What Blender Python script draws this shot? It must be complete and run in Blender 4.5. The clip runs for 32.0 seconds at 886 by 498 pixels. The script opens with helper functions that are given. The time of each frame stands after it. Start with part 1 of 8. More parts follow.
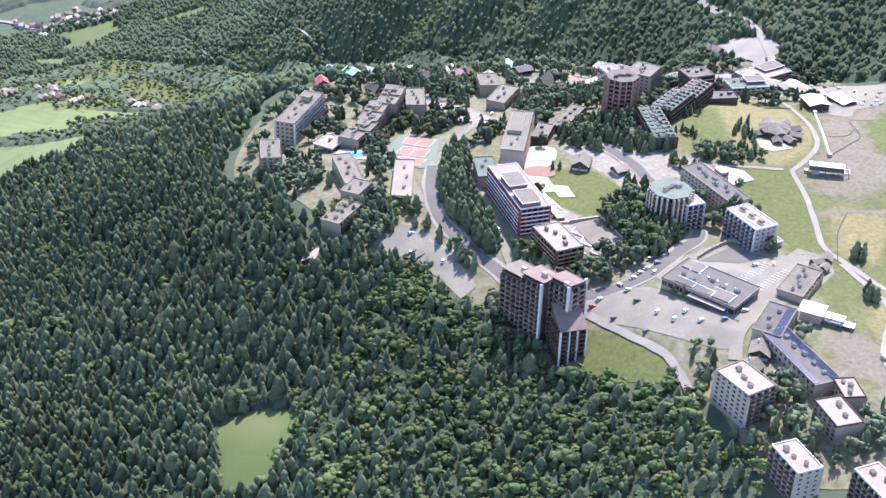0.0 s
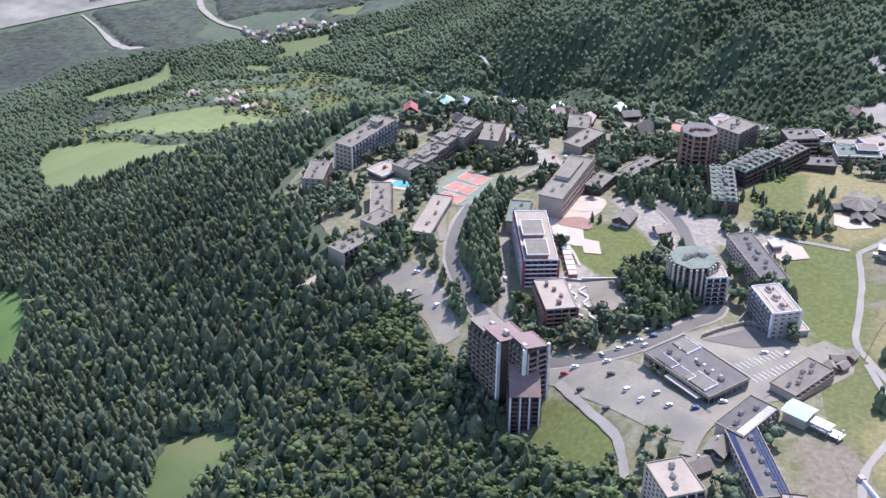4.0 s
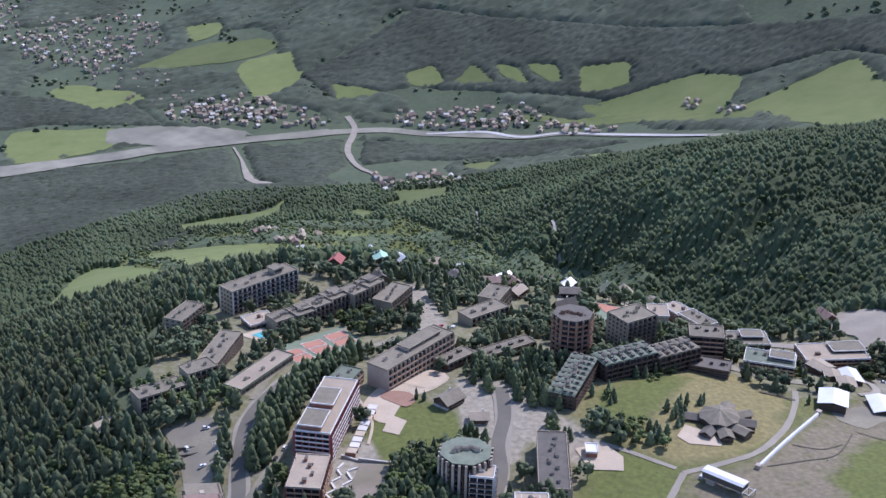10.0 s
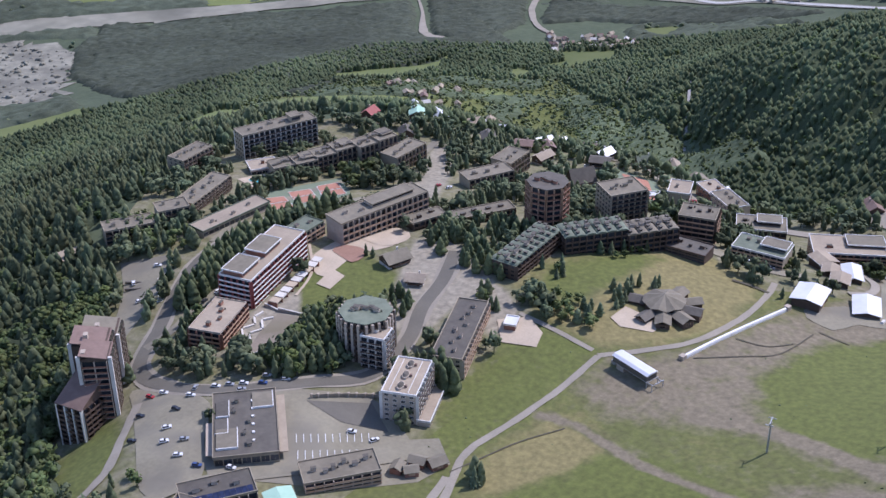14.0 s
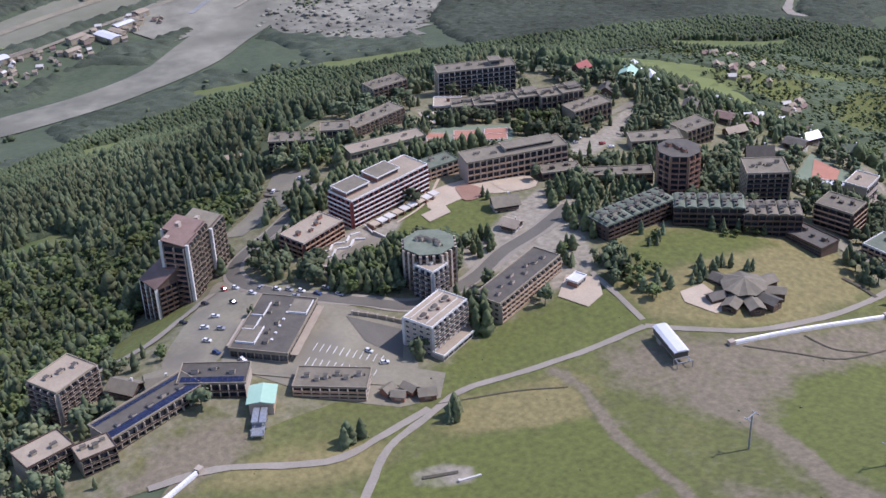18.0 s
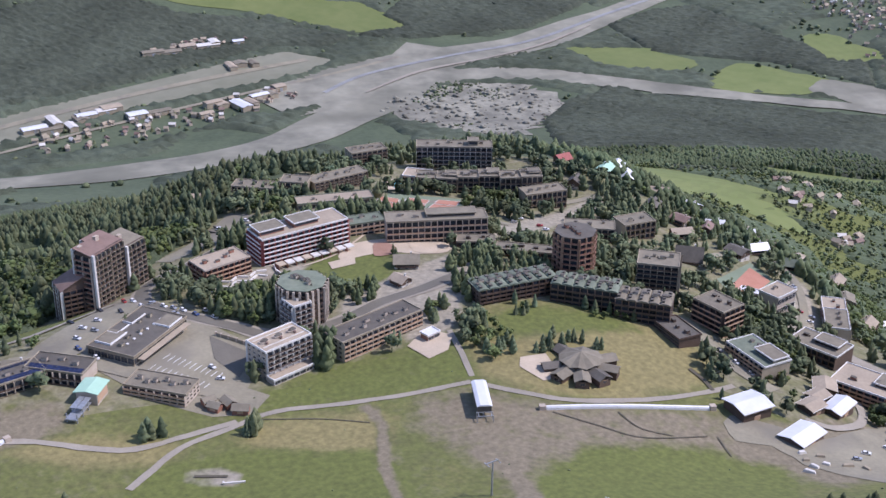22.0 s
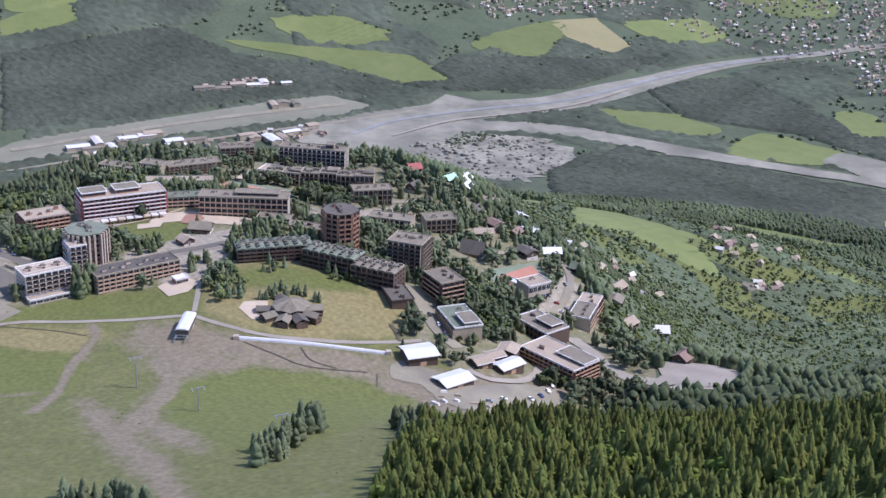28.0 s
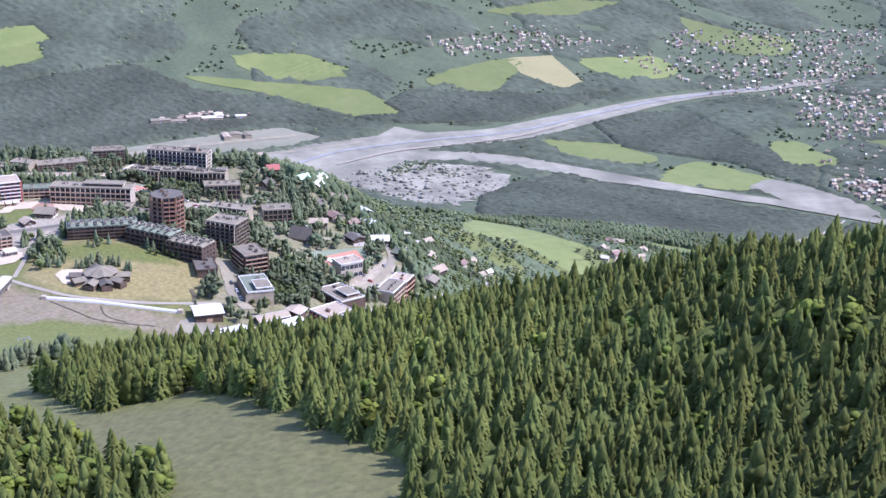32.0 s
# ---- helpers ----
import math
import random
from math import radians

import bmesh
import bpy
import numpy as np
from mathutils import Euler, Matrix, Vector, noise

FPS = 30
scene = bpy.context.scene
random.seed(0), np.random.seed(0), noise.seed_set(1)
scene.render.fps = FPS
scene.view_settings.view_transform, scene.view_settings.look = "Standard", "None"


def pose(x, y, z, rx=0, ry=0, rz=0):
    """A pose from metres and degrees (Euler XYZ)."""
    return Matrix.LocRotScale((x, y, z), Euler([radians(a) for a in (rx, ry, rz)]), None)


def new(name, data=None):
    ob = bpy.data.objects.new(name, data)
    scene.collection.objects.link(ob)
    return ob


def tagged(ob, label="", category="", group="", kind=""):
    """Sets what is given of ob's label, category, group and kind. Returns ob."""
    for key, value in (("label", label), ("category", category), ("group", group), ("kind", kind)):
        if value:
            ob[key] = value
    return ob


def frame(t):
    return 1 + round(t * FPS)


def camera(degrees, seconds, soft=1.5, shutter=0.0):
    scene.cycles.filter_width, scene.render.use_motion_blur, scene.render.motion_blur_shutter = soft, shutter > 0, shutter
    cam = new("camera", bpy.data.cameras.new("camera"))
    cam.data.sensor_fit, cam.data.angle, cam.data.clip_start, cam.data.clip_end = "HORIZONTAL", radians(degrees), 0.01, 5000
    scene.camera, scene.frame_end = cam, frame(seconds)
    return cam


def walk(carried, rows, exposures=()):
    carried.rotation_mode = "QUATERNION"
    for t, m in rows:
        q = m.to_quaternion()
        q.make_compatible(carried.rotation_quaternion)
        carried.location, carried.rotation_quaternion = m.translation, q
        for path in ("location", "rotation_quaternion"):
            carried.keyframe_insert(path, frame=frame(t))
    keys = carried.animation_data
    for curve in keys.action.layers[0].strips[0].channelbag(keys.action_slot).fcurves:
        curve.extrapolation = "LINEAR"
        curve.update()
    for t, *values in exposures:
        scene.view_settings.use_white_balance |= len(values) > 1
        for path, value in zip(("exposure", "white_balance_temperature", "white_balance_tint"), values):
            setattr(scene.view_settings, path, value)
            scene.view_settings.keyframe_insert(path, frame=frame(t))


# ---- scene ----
cam = camera(38.05, 32.0)
# seconds, eye x y z in metres, yaw, pitch, roll in degrees
ROWS = [
    (0.0, 0.34, 2.05, 347.27, -1.549, -31.136, 1.657),
    (0.5, 19.11, 6.94, 346.04, 0.029, -31.296, 1.701),
    (1.0, 37.75, 12.25, 344.81, 1.743, -31.323, 1.770),
    (1.5, 56.24, 17.97, 343.57, 3.550, -31.290, 1.511),
    (2.0, 74.59, 24.11, 342.33, 5.569, -31.214, 1.328),
    (2.5, 92.81, 30.69, 341.07, 7.595, -31.107, 0.996),
    (4.5, 164.51, 61.52, 335.98, 15.672, -29.426, 0.703),
    (5.0, 182.13, 70.34, 334.71, 17.420, -28.644, 0.796),
    (5.5, 199.49, 79.56, 333.45, 19.049, -27.804, 0.799),
    (6.0, 216.58, 89.13, 332.21, 20.484, -26.751, 1.084),
    (6.5, 233.34, 99.04, 330.98, 21.640, -25.729, 1.308),
    (7.0, 249.78, 109.25, 329.75, 22.493, -24.698, 1.586),
    (7.5, 265.91, 119.74, 328.52, 23.124, -23.975, 1.500),
    (8.0, 281.75, 130.49, 327.29, 23.781, -23.484, 1.479),
    (8.5, 297.36, 141.49, 326.05, 24.617, -23.291, 1.450),
    (9.0, 312.75, 152.73, 324.81, 25.438, -23.201, 1.354),
    (9.5, 327.96, 164.20, 323.57, 26.327, -23.217, 1.170),
    (10.0, 343.00, 175.89, 322.32, 27.192, -23.305, 1.076),
    (10.5, 357.89, 187.78, 321.05, 28.034, -23.495, 0.739),
    (11.0, 372.65, 199.86, 319.77, 28.916, -23.874, 0.643),
    (11.5, 387.29, 212.10, 318.46, 29.841, -24.418, 0.471),
    (12.0, 401.82, 224.49, 317.12, 30.990, -25.246, 0.400),
    (12.5, 416.24, 237.02, 315.73, 32.552, -26.194, 0.238),
    (13.0, 430.52, 249.68, 314.30, 34.749, -27.338, 0.055),
    (13.5, 444.65, 262.48, 312.82, 37.369, -28.397, -0.366),
    (14.0, 458.61, 275.45, 311.30, 40.470, -29.440, -0.515),
    (14.5, 472.38, 288.60, 309.73, 43.635, -30.231, -0.865),
    (15.0, 485.96, 301.93, 308.14, 46.947, -30.832, -1.088),
    (15.5, 499.36, 315.46, 306.54, 50.091, -31.162, -1.623),
    (17.5, 551.06, 371.13, 300.54, 60.548, -30.657, -2.687),
    (18.0, 563.51, 385.25, 299.19, 62.347, -30.229, -2.507),
    (18.5, 575.85, 399.40, 297.91, 63.969, -29.777, -2.188),
    (19.0, 588.09, 413.59, 296.68, 65.444, -29.263, -1.645),
    (19.5, 600.27, 427.79, 295.50, 66.861, -28.667, -1.210),
    (20.0, 612.41, 441.99, 294.36, 68.244, -27.869, -0.807),
    (20.5, 624.54, 456.15, 293.26, 69.563, -26.979, -0.565),
    (21.0, 636.68, 470.25, 292.20, 70.491, -26.071, -0.082),
    (21.5, 648.85, 484.24, 291.16, 71.227, -25.459, 0.440),
    (22.0, 661.05, 498.12, 290.17, 71.807, -25.140, 0.776),
    (22.5, 673.28, 511.89, 289.22, 72.598, -25.068, 0.653),
    (23.0, 685.52, 525.57, 288.34, 73.367, -25.206, 0.544),
    (23.5, 697.78, 539.19, 287.54, 74.191, -25.330, 0.146),
    (24.0, 710.08, 552.79, 286.83, 74.930, -25.417, -0.203),
    (24.5, 722.43, 566.39, 286.22, 75.589, -25.372, -0.551),
    (25.0, 734.87, 580.01, 285.70, 76.009, -25.228, -0.498),
    (25.5, 747.42, 593.66, 285.29, 76.380, -24.932, -0.231),
    (27.5, 799.24, 648.60, 284.59, 78.109, -22.619, 2.442),
    (28.0, 812.59, 662.16, 284.29, 78.386, -22.042, 2.527),
    (28.5, 826.04, 675.65, 283.87, 78.677, -21.662, 2.334),
    (29.0, 839.58, 689.09, 283.32, 78.887, -21.372, 2.185),
    (29.5, 853.19, 702.49, 282.63, 79.099, -21.153, 1.871),
    (30.0, 866.85, 715.88, 281.81, 79.291, -20.948, 1.872),
    (30.5, 880.57, 729.30, 280.88, 79.543, -20.710, 1.824),
    (31.0, 894.34, 742.79, 279.83, 79.723, -20.420, 1.933),
    (31.5, 908.17, 756.38, 278.68, 79.758, -20.102, 1.953),
    (32.0, 922.06, 770.09, 277.42, 79.211, -19.861, 2.040),
]
walk(cam, [(t, pose(x, y, z, 90 + pitch, 0, yaw) @ pose(0, 0, 0, 0, 0, roll)) for t, x, y, z, yaw, pitch, roll in ROWS],
     [(0, 1.5, 5750, 25), (2.5, 1.35, 5750, 25), (6, 0.82, 5600, 24), (12, 0.46, 5700, 24), (19, 0.42, 5950, 25), (25, 0.60, 5900, 25), (30, 0.74, 5700, 26), (31, 0.92, 5650, 27), (32, 1.2, 5550, 30)])

# ---- light: a clear morning, the sun ahead of the first view ----
SUN_ELEVATION, SUN_BEARING = 52.0, 18.0  # degrees above the horizon; from +y towards +x
sun = new("sun", bpy.data.lights.new("sun", "SUN"))
sun.data.energy, sun.data.angle, sun.data.color = 2.95, radians(0.53), (1.0, 0.95, 0.87)
_e, _b = radians(SUN_ELEVATION), radians(SUN_BEARING)
TO_SUN = Vector((math.cos(_e) * math.sin(_b), math.cos(_e) * math.cos(_b), math.sin(_e)))
sun.matrix_world = TO_SUN.to_track_quat("Z", "Y").to_matrix().to_4x4()
world = bpy.data.worlds.new("sky")
scene.world = world
world.use_nodes = True
_sky = world.node_tree.nodes.new("ShaderNodeTexSky")
_sky.sky_type, _sky.sun_disc, _sky.sun_elevation, _sky.sun_rotation = "NISHITA", False, _e, _b
_sky.altitude, _sky.dust_density = 1500, 1.5
world.node_tree.links.new(_sky.outputs[0], world.node_tree.nodes["Background"].inputs[0])
world.node_tree.nodes["Background"].inputs[1].default_value = 0.15

# ---- materials ----


def surface(name, low, high, grain=1.0, rough=0.85, relief=0.0, patch=0.0, metal=0.0, vary=0.0, tint=False, third=None, thin=0.0, sheen=0.5):
    """A procedural surface: two colours mixed by noise at two scales (grain, patch: waves a metre), with a fine relief.
    vary: lighter and darker from object to object. tint: the mesh's own point attribute shifts it as well. third: a colour of large blotches. thin: the share of light that comes through."""
    m = bpy.data.materials.new(name)
    m.use_nodes = True
    nt = m.node_tree
    bsdf = nt.nodes["Principled BSDF"]
    bsdf.inputs["Roughness"].default_value, bsdf.inputs["Metallic"].default_value = rough, metal
    bsdf.inputs["Specular IOR Level"].default_value = sheen
    where = nt.nodes.new("ShaderNodeNewGeometry").outputs["Position"]

    def noise_at(scale, detail=3.0):
        n = nt.nodes.new("ShaderNodeTexNoise")
        n.inputs["Scale"].default_value, n.inputs["Detail"].default_value = scale, detail
        nt.links.new(where, n.inputs["Vector"])
        return n.outputs["Fac"]

    def ramp(fac, a, b):
        r = nt.nodes.new("ShaderNodeMapRange")
        r.inputs["From Min"].default_value, r.inputs["From Max"].default_value = a, b
        nt.links.new(fac, r.inputs["Value"])
        return r.outputs["Result"]

    def mix(fac, a, b, blend="MIX"):
        x = nt.nodes.new("ShaderNodeMix")
        x.data_type, x.blend_type = "RGBA", blend
        for socket, value in ((x.inputs[0], fac), (x.inputs[6], a), (x.inputs[7], b)):
            if isinstance(value, (int, float)):
                socket.default_value = value
            elif isinstance(value, tuple):
                socket.default_value = (*value, 1)
            else:
                nt.links.new(value, socket)
        return x.outputs[2]

    fine = noise_at(grain)
    colour = mix(ramp(fine, 0.3, 0.7), low, high)
    if third:
        colour = mix(ramp(noise_at(patch * 0.7, 4.0), 0.5, 0.62), colour, third)
    if patch:
        shade = ramp(noise_at(patch, 4.0), 0.34, 0.66)
        colour = mix(0.55, colour, mix(shade, low, high))
    if vary:
        info = nt.nodes.new("ShaderNodeObjectInfo").outputs["Random"]
        r = nt.nodes.new("ShaderNodeMapRange")
        r.inputs["To Min"].default_value, r.inputs["To Max"].default_value = 1 - vary, 1 + vary
        nt.links.new(info, r.inputs["Value"])
        colour = mix(1.0, colour, r.outputs["Result"], "MULTIPLY")
    if tint:
        a = nt.nodes.new("ShaderNodeAttribute")
        a.attribute_name = "tint"
        colour = mix(1.0, colour, a.outputs["Color"], "MULTIPLY")
    nt.links.new(colour, bsdf.inputs["Base Color"])
    if thin:
        leaf = nt.nodes.new("ShaderNodeBsdfTranslucent")
        nt.links.new(colour, leaf.inputs[0])
        both = nt.nodes.new("ShaderNodeMixShader")
        both.inputs[0].default_value = thin
        nt.links.new(bsdf.outputs[0], both.inputs[1])
        nt.links.new(leaf.outputs[0], both.inputs[2])
        nt.links.new(both.outputs[0], nt.nodes["Material Output"].inputs[0])
    if relief:
        b = nt.nodes.new("ShaderNodeBump")
        b.inputs["Strength"].default_value, b.inputs["Distance"].default_value = 0.6, relief
        nt.links.new(fine, b.inputs["Height"])
        nt.links.new(b.outputs[0], bsdf.inputs["Normal"])
    return m


GRASS = surface("grass", (0.075, 0.115, 0.03), (0.12, 0.155, 0.045), 1.2, 0.95, 0.05, 0.03, third=(0.17, 0.16, 0.07))
GRASS_LUSH = surface("lush_grass", (0.085, 0.15, 0.025), (0.125, 0.20, 0.04), 0.8, 0.95, 0.04, 0.03)
MEADOW_FAR = surface("far_meadow", (0.115, 0.148, 0.04), (0.165, 0.188, 0.06), 0.05, 0.95, 0.3, 0.012, vary=0.2)
CROP = surface("ripe_crop", (0.24, 0.22, 0.10), (0.29, 0.26, 0.12), 0.08, 0.95, 0.2, 0.01)
EARTH = surface("bare_earth", (0.20, 0.165, 0.125), (0.29, 0.245, 0.19), 0.7, 0.95, 0.06, 0.05, third=(0.15, 0.14, 0.07))
GRAVEL = surface("gravel", (0.249, 0.223, 0.176), (0.359, 0.318, 0.251), 1.2, 0.95, 0.03, 0.08)
RIVERBED = surface("river_gravel", (0.160, 0.155, 0.118), (0.32, 0.306, 0.232), 0.05, 0.95, 0.6, 0.012, third=(0.125, 0.123, 0.086))
WATER = surface("river_water", (0.20, 0.20, 0.185), (0.30, 0.30, 0.28), 0.05, 0.6, 0.1)
RIVER_PALE = surface("pale_river_strip", (0.42, 0.41, 0.38), (0.56, 0.55, 0.51), 0.05, 0.95, 0.3, 0.02)
ASPHALT = surface("asphalt", (0.121, 0.111, 0.088), (0.173, 0.158, 0.124), 1.5, 0.9, 0.02, 0.06)
ASPHALT_OLD = surface("worn_asphalt", (0.204, 0.183, 0.128), (0.308, 0.278, 0.195), 0.6, 0.92, 0.02, 0.05, third=(0.160, 0.147, 0.125))
PAVING = surface("pale_paving", (0.42, 0.345, 0.25), (0.56, 0.46, 0.335), 1.2, 0.9, 0.02, 0.1)
HILLSIDE = surface("wooded_ground", (0.055, 0.075, 0.04), (0.105, 0.13, 0.07), 0.12, 1.0, 0.9, 0.012)
GRAVEL_PIT = surface("dug_gravel", (0.13, 0.124, 0.094), (0.37, 0.352, 0.268), 0.09, 0.95, 1.5, 0.02, third=(0.134, 0.128, 0.099))
RED_SOIL = surface("red_brown_sand", (0.27, 0.155, 0.105), (0.35, 0.21, 0.15), 1.0, 0.95, 0.03, 0.2)
FURROW = surface("damp_furrow", (0.075, 0.065, 0.045), (0.12, 0.105, 0.07), 1.0, 0.95, 0.1)
AIRSTRIP = surface("mown_airfield", (0.17, 0.17, 0.115), (0.235, 0.23, 0.165), 0.05, 0.95, 0.1, 0.008)
CLAY = surface("red_court", (0.38, 0.17, 0.11), (0.45, 0.22, 0.15), 0.8, 0.9, 0.0, 0.1)
COURT_GREEN = surface("green_court", (0.16, 0.20, 0.13), (0.20, 0.24, 0.16), 0.8, 0.9, 0.0, 0.1)
LINE = surface("white_line", (0.72, 0.72, 0.70), (0.8, 0.8, 0.78), 3.0, 0.8)
NEEDLES = surface("needles", (0.074, 0.094, 0.050), (0.140, 0.162, 0.086), 0.8, 0.9, 0.0, 0.0, tint=True, sheen=0.15)
LEAVES = surface("leaves", (0.082, 0.112, 0.038), (0.135, 0.162, 0.064), 0.9, 0.85, 0.0, 0.0, tint=True, thin=0.1, sheen=0.15)
BARK = surface("bark", (0.10, 0.075, 0.055), (0.17, 0.13, 0.10), 4.0, 0.95)
CONCRETE = surface("grey_concrete", (0.280, 0.236, 0.168), (0.395, 0.334, 0.238), 0.5, 0.9, 0.01, 0.15, vary=0.08)
RENDER_WHITE = surface("white_render", (0.55, 0.52, 0.47), (0.68, 0.65, 0.59), 0.4, 0.9, 0.01, 0.12, vary=0.06)
RENDER_TAN = surface("tan_render", (0.40, 0.33, 0.26), (0.50, 0.42, 0.33), 0.5, 0.9, 0.01, 0.15, vary=0.08)
WOOD_DARK = surface("dark_stained_wood", (0.075, 0.05, 0.036), (0.13, 0.085, 0.06), 1.5, 0.8, 0.01, 0.2, vary=0.15)
WOOD_RED = surface("red_brown_wood", (0.22, 0.10, 0.065), (0.31, 0.15, 0.10), 1.5, 0.8, 0.01, 0.2, vary=0.12)
WOOD_PALE = surface("pale_wood", (0.42, 0.27, 0.17), (0.52, 0.35, 0.23), 1.5, 0.8, 0.01, 0.2, vary=0.1)
ROOF_FELT = surface("grey_roof_felt", (0.163, 0.143, 0.104), (0.252, 0.219, 0.158), 0.5, 0.92, 0.02, 0.12, vary=0.1)
ROOF_TAN = surface("tan_roof_gravel", (0.304, 0.250, 0.185), (0.420, 0.345, 0.251), 0.8, 0.95, 0.02, 0.12, vary=0.08)
ROOF_GREEN = surface("mossy_green_roof", (0.125, 0.15, 0.105), (0.205, 0.228, 0.165), 0.6, 0.9, 0.02, 0.2, vary=0.1)
ROOF_SLATE = surface("slate_roof", (0.084, 0.073, 0.058), (0.132, 0.117, 0.092), 0.6, 0.75, 0.02, 0.2, vary=0.12)
ROOF_METAL = surface("pale_sheet_metal", (0.62, 0.62, 0.62), (0.74, 0.74, 0.74), 0.3, 0.5, 0.0, 0.1, metal=0.1, vary=0.05)
ROOF_BROWN = surface("brown_sheet_roof", (0.17, 0.11, 0.085), (0.24, 0.16, 0.125), 0.6, 0.7, 0.01, 0.2, vary=0.1)
TRIM_WHITE = surface("white_trim", (0.70, 0.68, 0.64), (0.80, 0.78, 0.74), 1.0, 0.8)
TRIM_RED = surface("red_rail", (0.30, 0.085, 0.07), (0.38, 0.12, 0.10), 1.0, 0.75)
SOLAR = surface("solar_panel", (0.015, 0.02, 0.05), (0.03, 0.04, 0.09), 0.6, 0.25, 0.0, 0.0, vary=0.2)
STEEL = surface("galvanised_steel", (0.36, 0.37, 0.38), (0.48, 0.49, 0.50), 1.0, 0.5, 0.0, 0.0, metal=0.6)
MINT = surface("mint_green_roof", (0.36, 0.56, 0.41), (0.43, 0.63, 0.48), 0.5, 0.6, 0.0, 0.1)
GLASS = surface("dark_window_glass", (0.02, 0.024, 0.03), (0.05, 0.055, 0.065), 0.3, 0.12, 0.0, 0.0, vary=0.5)
ROCK = surface("grey_rock", (0.25, 0.24, 0.22), (0.38, 0.365, 0.34), 0.05, 0.95, 0.5, 0.02)
POOL = surface("pool_water", (0.10, 0.42, 0.45), (0.14, 0.50, 0.52), 0.5, 0.1)

# ---- building helpers ----


def mesh_of(name, verts, faces, *materials, index=None, tint=None):
    """A mesh from arrays of points and triangles or quads."""
    me = bpy.data.meshes.new(name)
    verts, faces = np.asarray(verts, np.float32), np.asarray(faces, np.int32)
    k = faces.shape[1]
    me.vertices.add(len(verts))
    me.vertices.foreach_set("co", verts.ravel())
    me.loops.add(faces.size)
    me.loops.foreach_set("vertex_index", faces.ravel())
    me.polygons.add(len(faces))
    me.polygons.foreach_set("loop_start", np.arange(0, faces.size, k, dtype=np.int32))
    if index is not None:
        me.polygons.foreach_set("material_index", np.asarray(index, np.int32))
    for m in materials:
        me.materials.append(m)
    if tint is not None:
        at = me.attributes.new("tint", "FLOAT_COLOR", "POINT")
        t = np.ones((len(verts), 4), np.float32)
        t[:, :3] = tint
        at.data.foreach_set("color", t.ravel())
    me.update()
    me.validate()
    return me


class Shape:
    """Boxes, prisms and roofs gathered into one mesh."""

    def __init__(self):
        self.v, self.f, self.m = [], [], []

    def add(self, verts, faces, slot=0):
        n = len(self.v)
        self.v += [tuple(p) for p in verts]
        self.f += [tuple(n + i for i in face) for face in faces]
        self.m += [slot] * len(faces)
        return self

    def box(self, x0, x1, y0, y1, z0, z1, slot=0):
        return self.prism([(x0, y0), (x1, y0), (x1, y1), (x0, y1)], z0, z1, slot)

    def prism(self, outline, z0, z1, slot=0, top=None):
        """An upright prism over a counter-clockwise outline. top: the outline of its upper face where it differs."""
        n = len(outline)
        top = top or outline
        v = [(x, y, z0) for x, y in outline] + [(x, y, z1) for x, y in top]
        f = [(i, (i + 1) % n, n + (i + 1) % n, n + i) for i in range(n)] + [tuple(range(n, 2 * n)), tuple(reversed(range(n)))]
        return self.add(v, f, slot)

    def gable(self, x0, x1, y0, y1, z0, z1, thick=0.3, slot=0, ridge=0.5):
        """A pitched roof of two slabs, with its ridge along x."""
        ym = y0 + (y1 - y0) * ridge
        for ya, yb in ((y0, ym), (ym, y1)):
            za, zb = (z0, z1) if ya == y0 else (z1, z0)
            v = [(x0, ya, za), (x1, ya, za), (x1, yb, zb), (x0, yb, zb)]
            v += [(x, y, z + thick) for x, y, z in v]
            self.add(v, [(3, 2, 1, 0), (4, 5, 6, 7), (0, 1, 5, 4), (1, 2, 6, 5), (2, 3, 7, 6), (3, 0, 4, 7)], slot)
        return self

    def mesh(self, name, *materials):
        me = bpy.data.meshes.new(name)
        me.from_pydata(self.v, [], self.f)
        for m in materials:
            me.materials.append(m)
        me.polygons.foreach_set("material_index", self.m)
        me.update()
        return me


def part(name, shape, material, parent, label="", at=None):
    """One mesh object under a thing or under a part. shape: a Shape or a ready mesh."""
    materials = material if isinstance(material, (tuple, list)) else (material,)
    ob = new(name, shape.mesh(name, *materials) if isinstance(shape, Shape) else shape)
    ob.parent = parent
    if at is not None:
        ob.matrix_basis = at
    if label:
        tagged(ob, label)
    return ob


def thing(name, x, y, z, turn, label, category, group="", kind=""):
    ob = new(name)
    ob.empty_display_size = 0.5
    ob.matrix_basis = pose(x, y, z, 0, 0, turn)
    return tagged(ob, label, category, group, kind)


def inside(poly, x, y):
    """Which of the points lie in the polygon."""
    hit = np.zeros(np.shape(x), bool)
    for (x0, y0), (x1, y1) in zip(poly, poly[1:] + poly[:1]):
        if y0 != y1:
            hit ^= ((y0 > y) != (y1 > y)) & (x < (x1 - x0) * (y - y0) / (y1 - y0) + x0)
    return hit


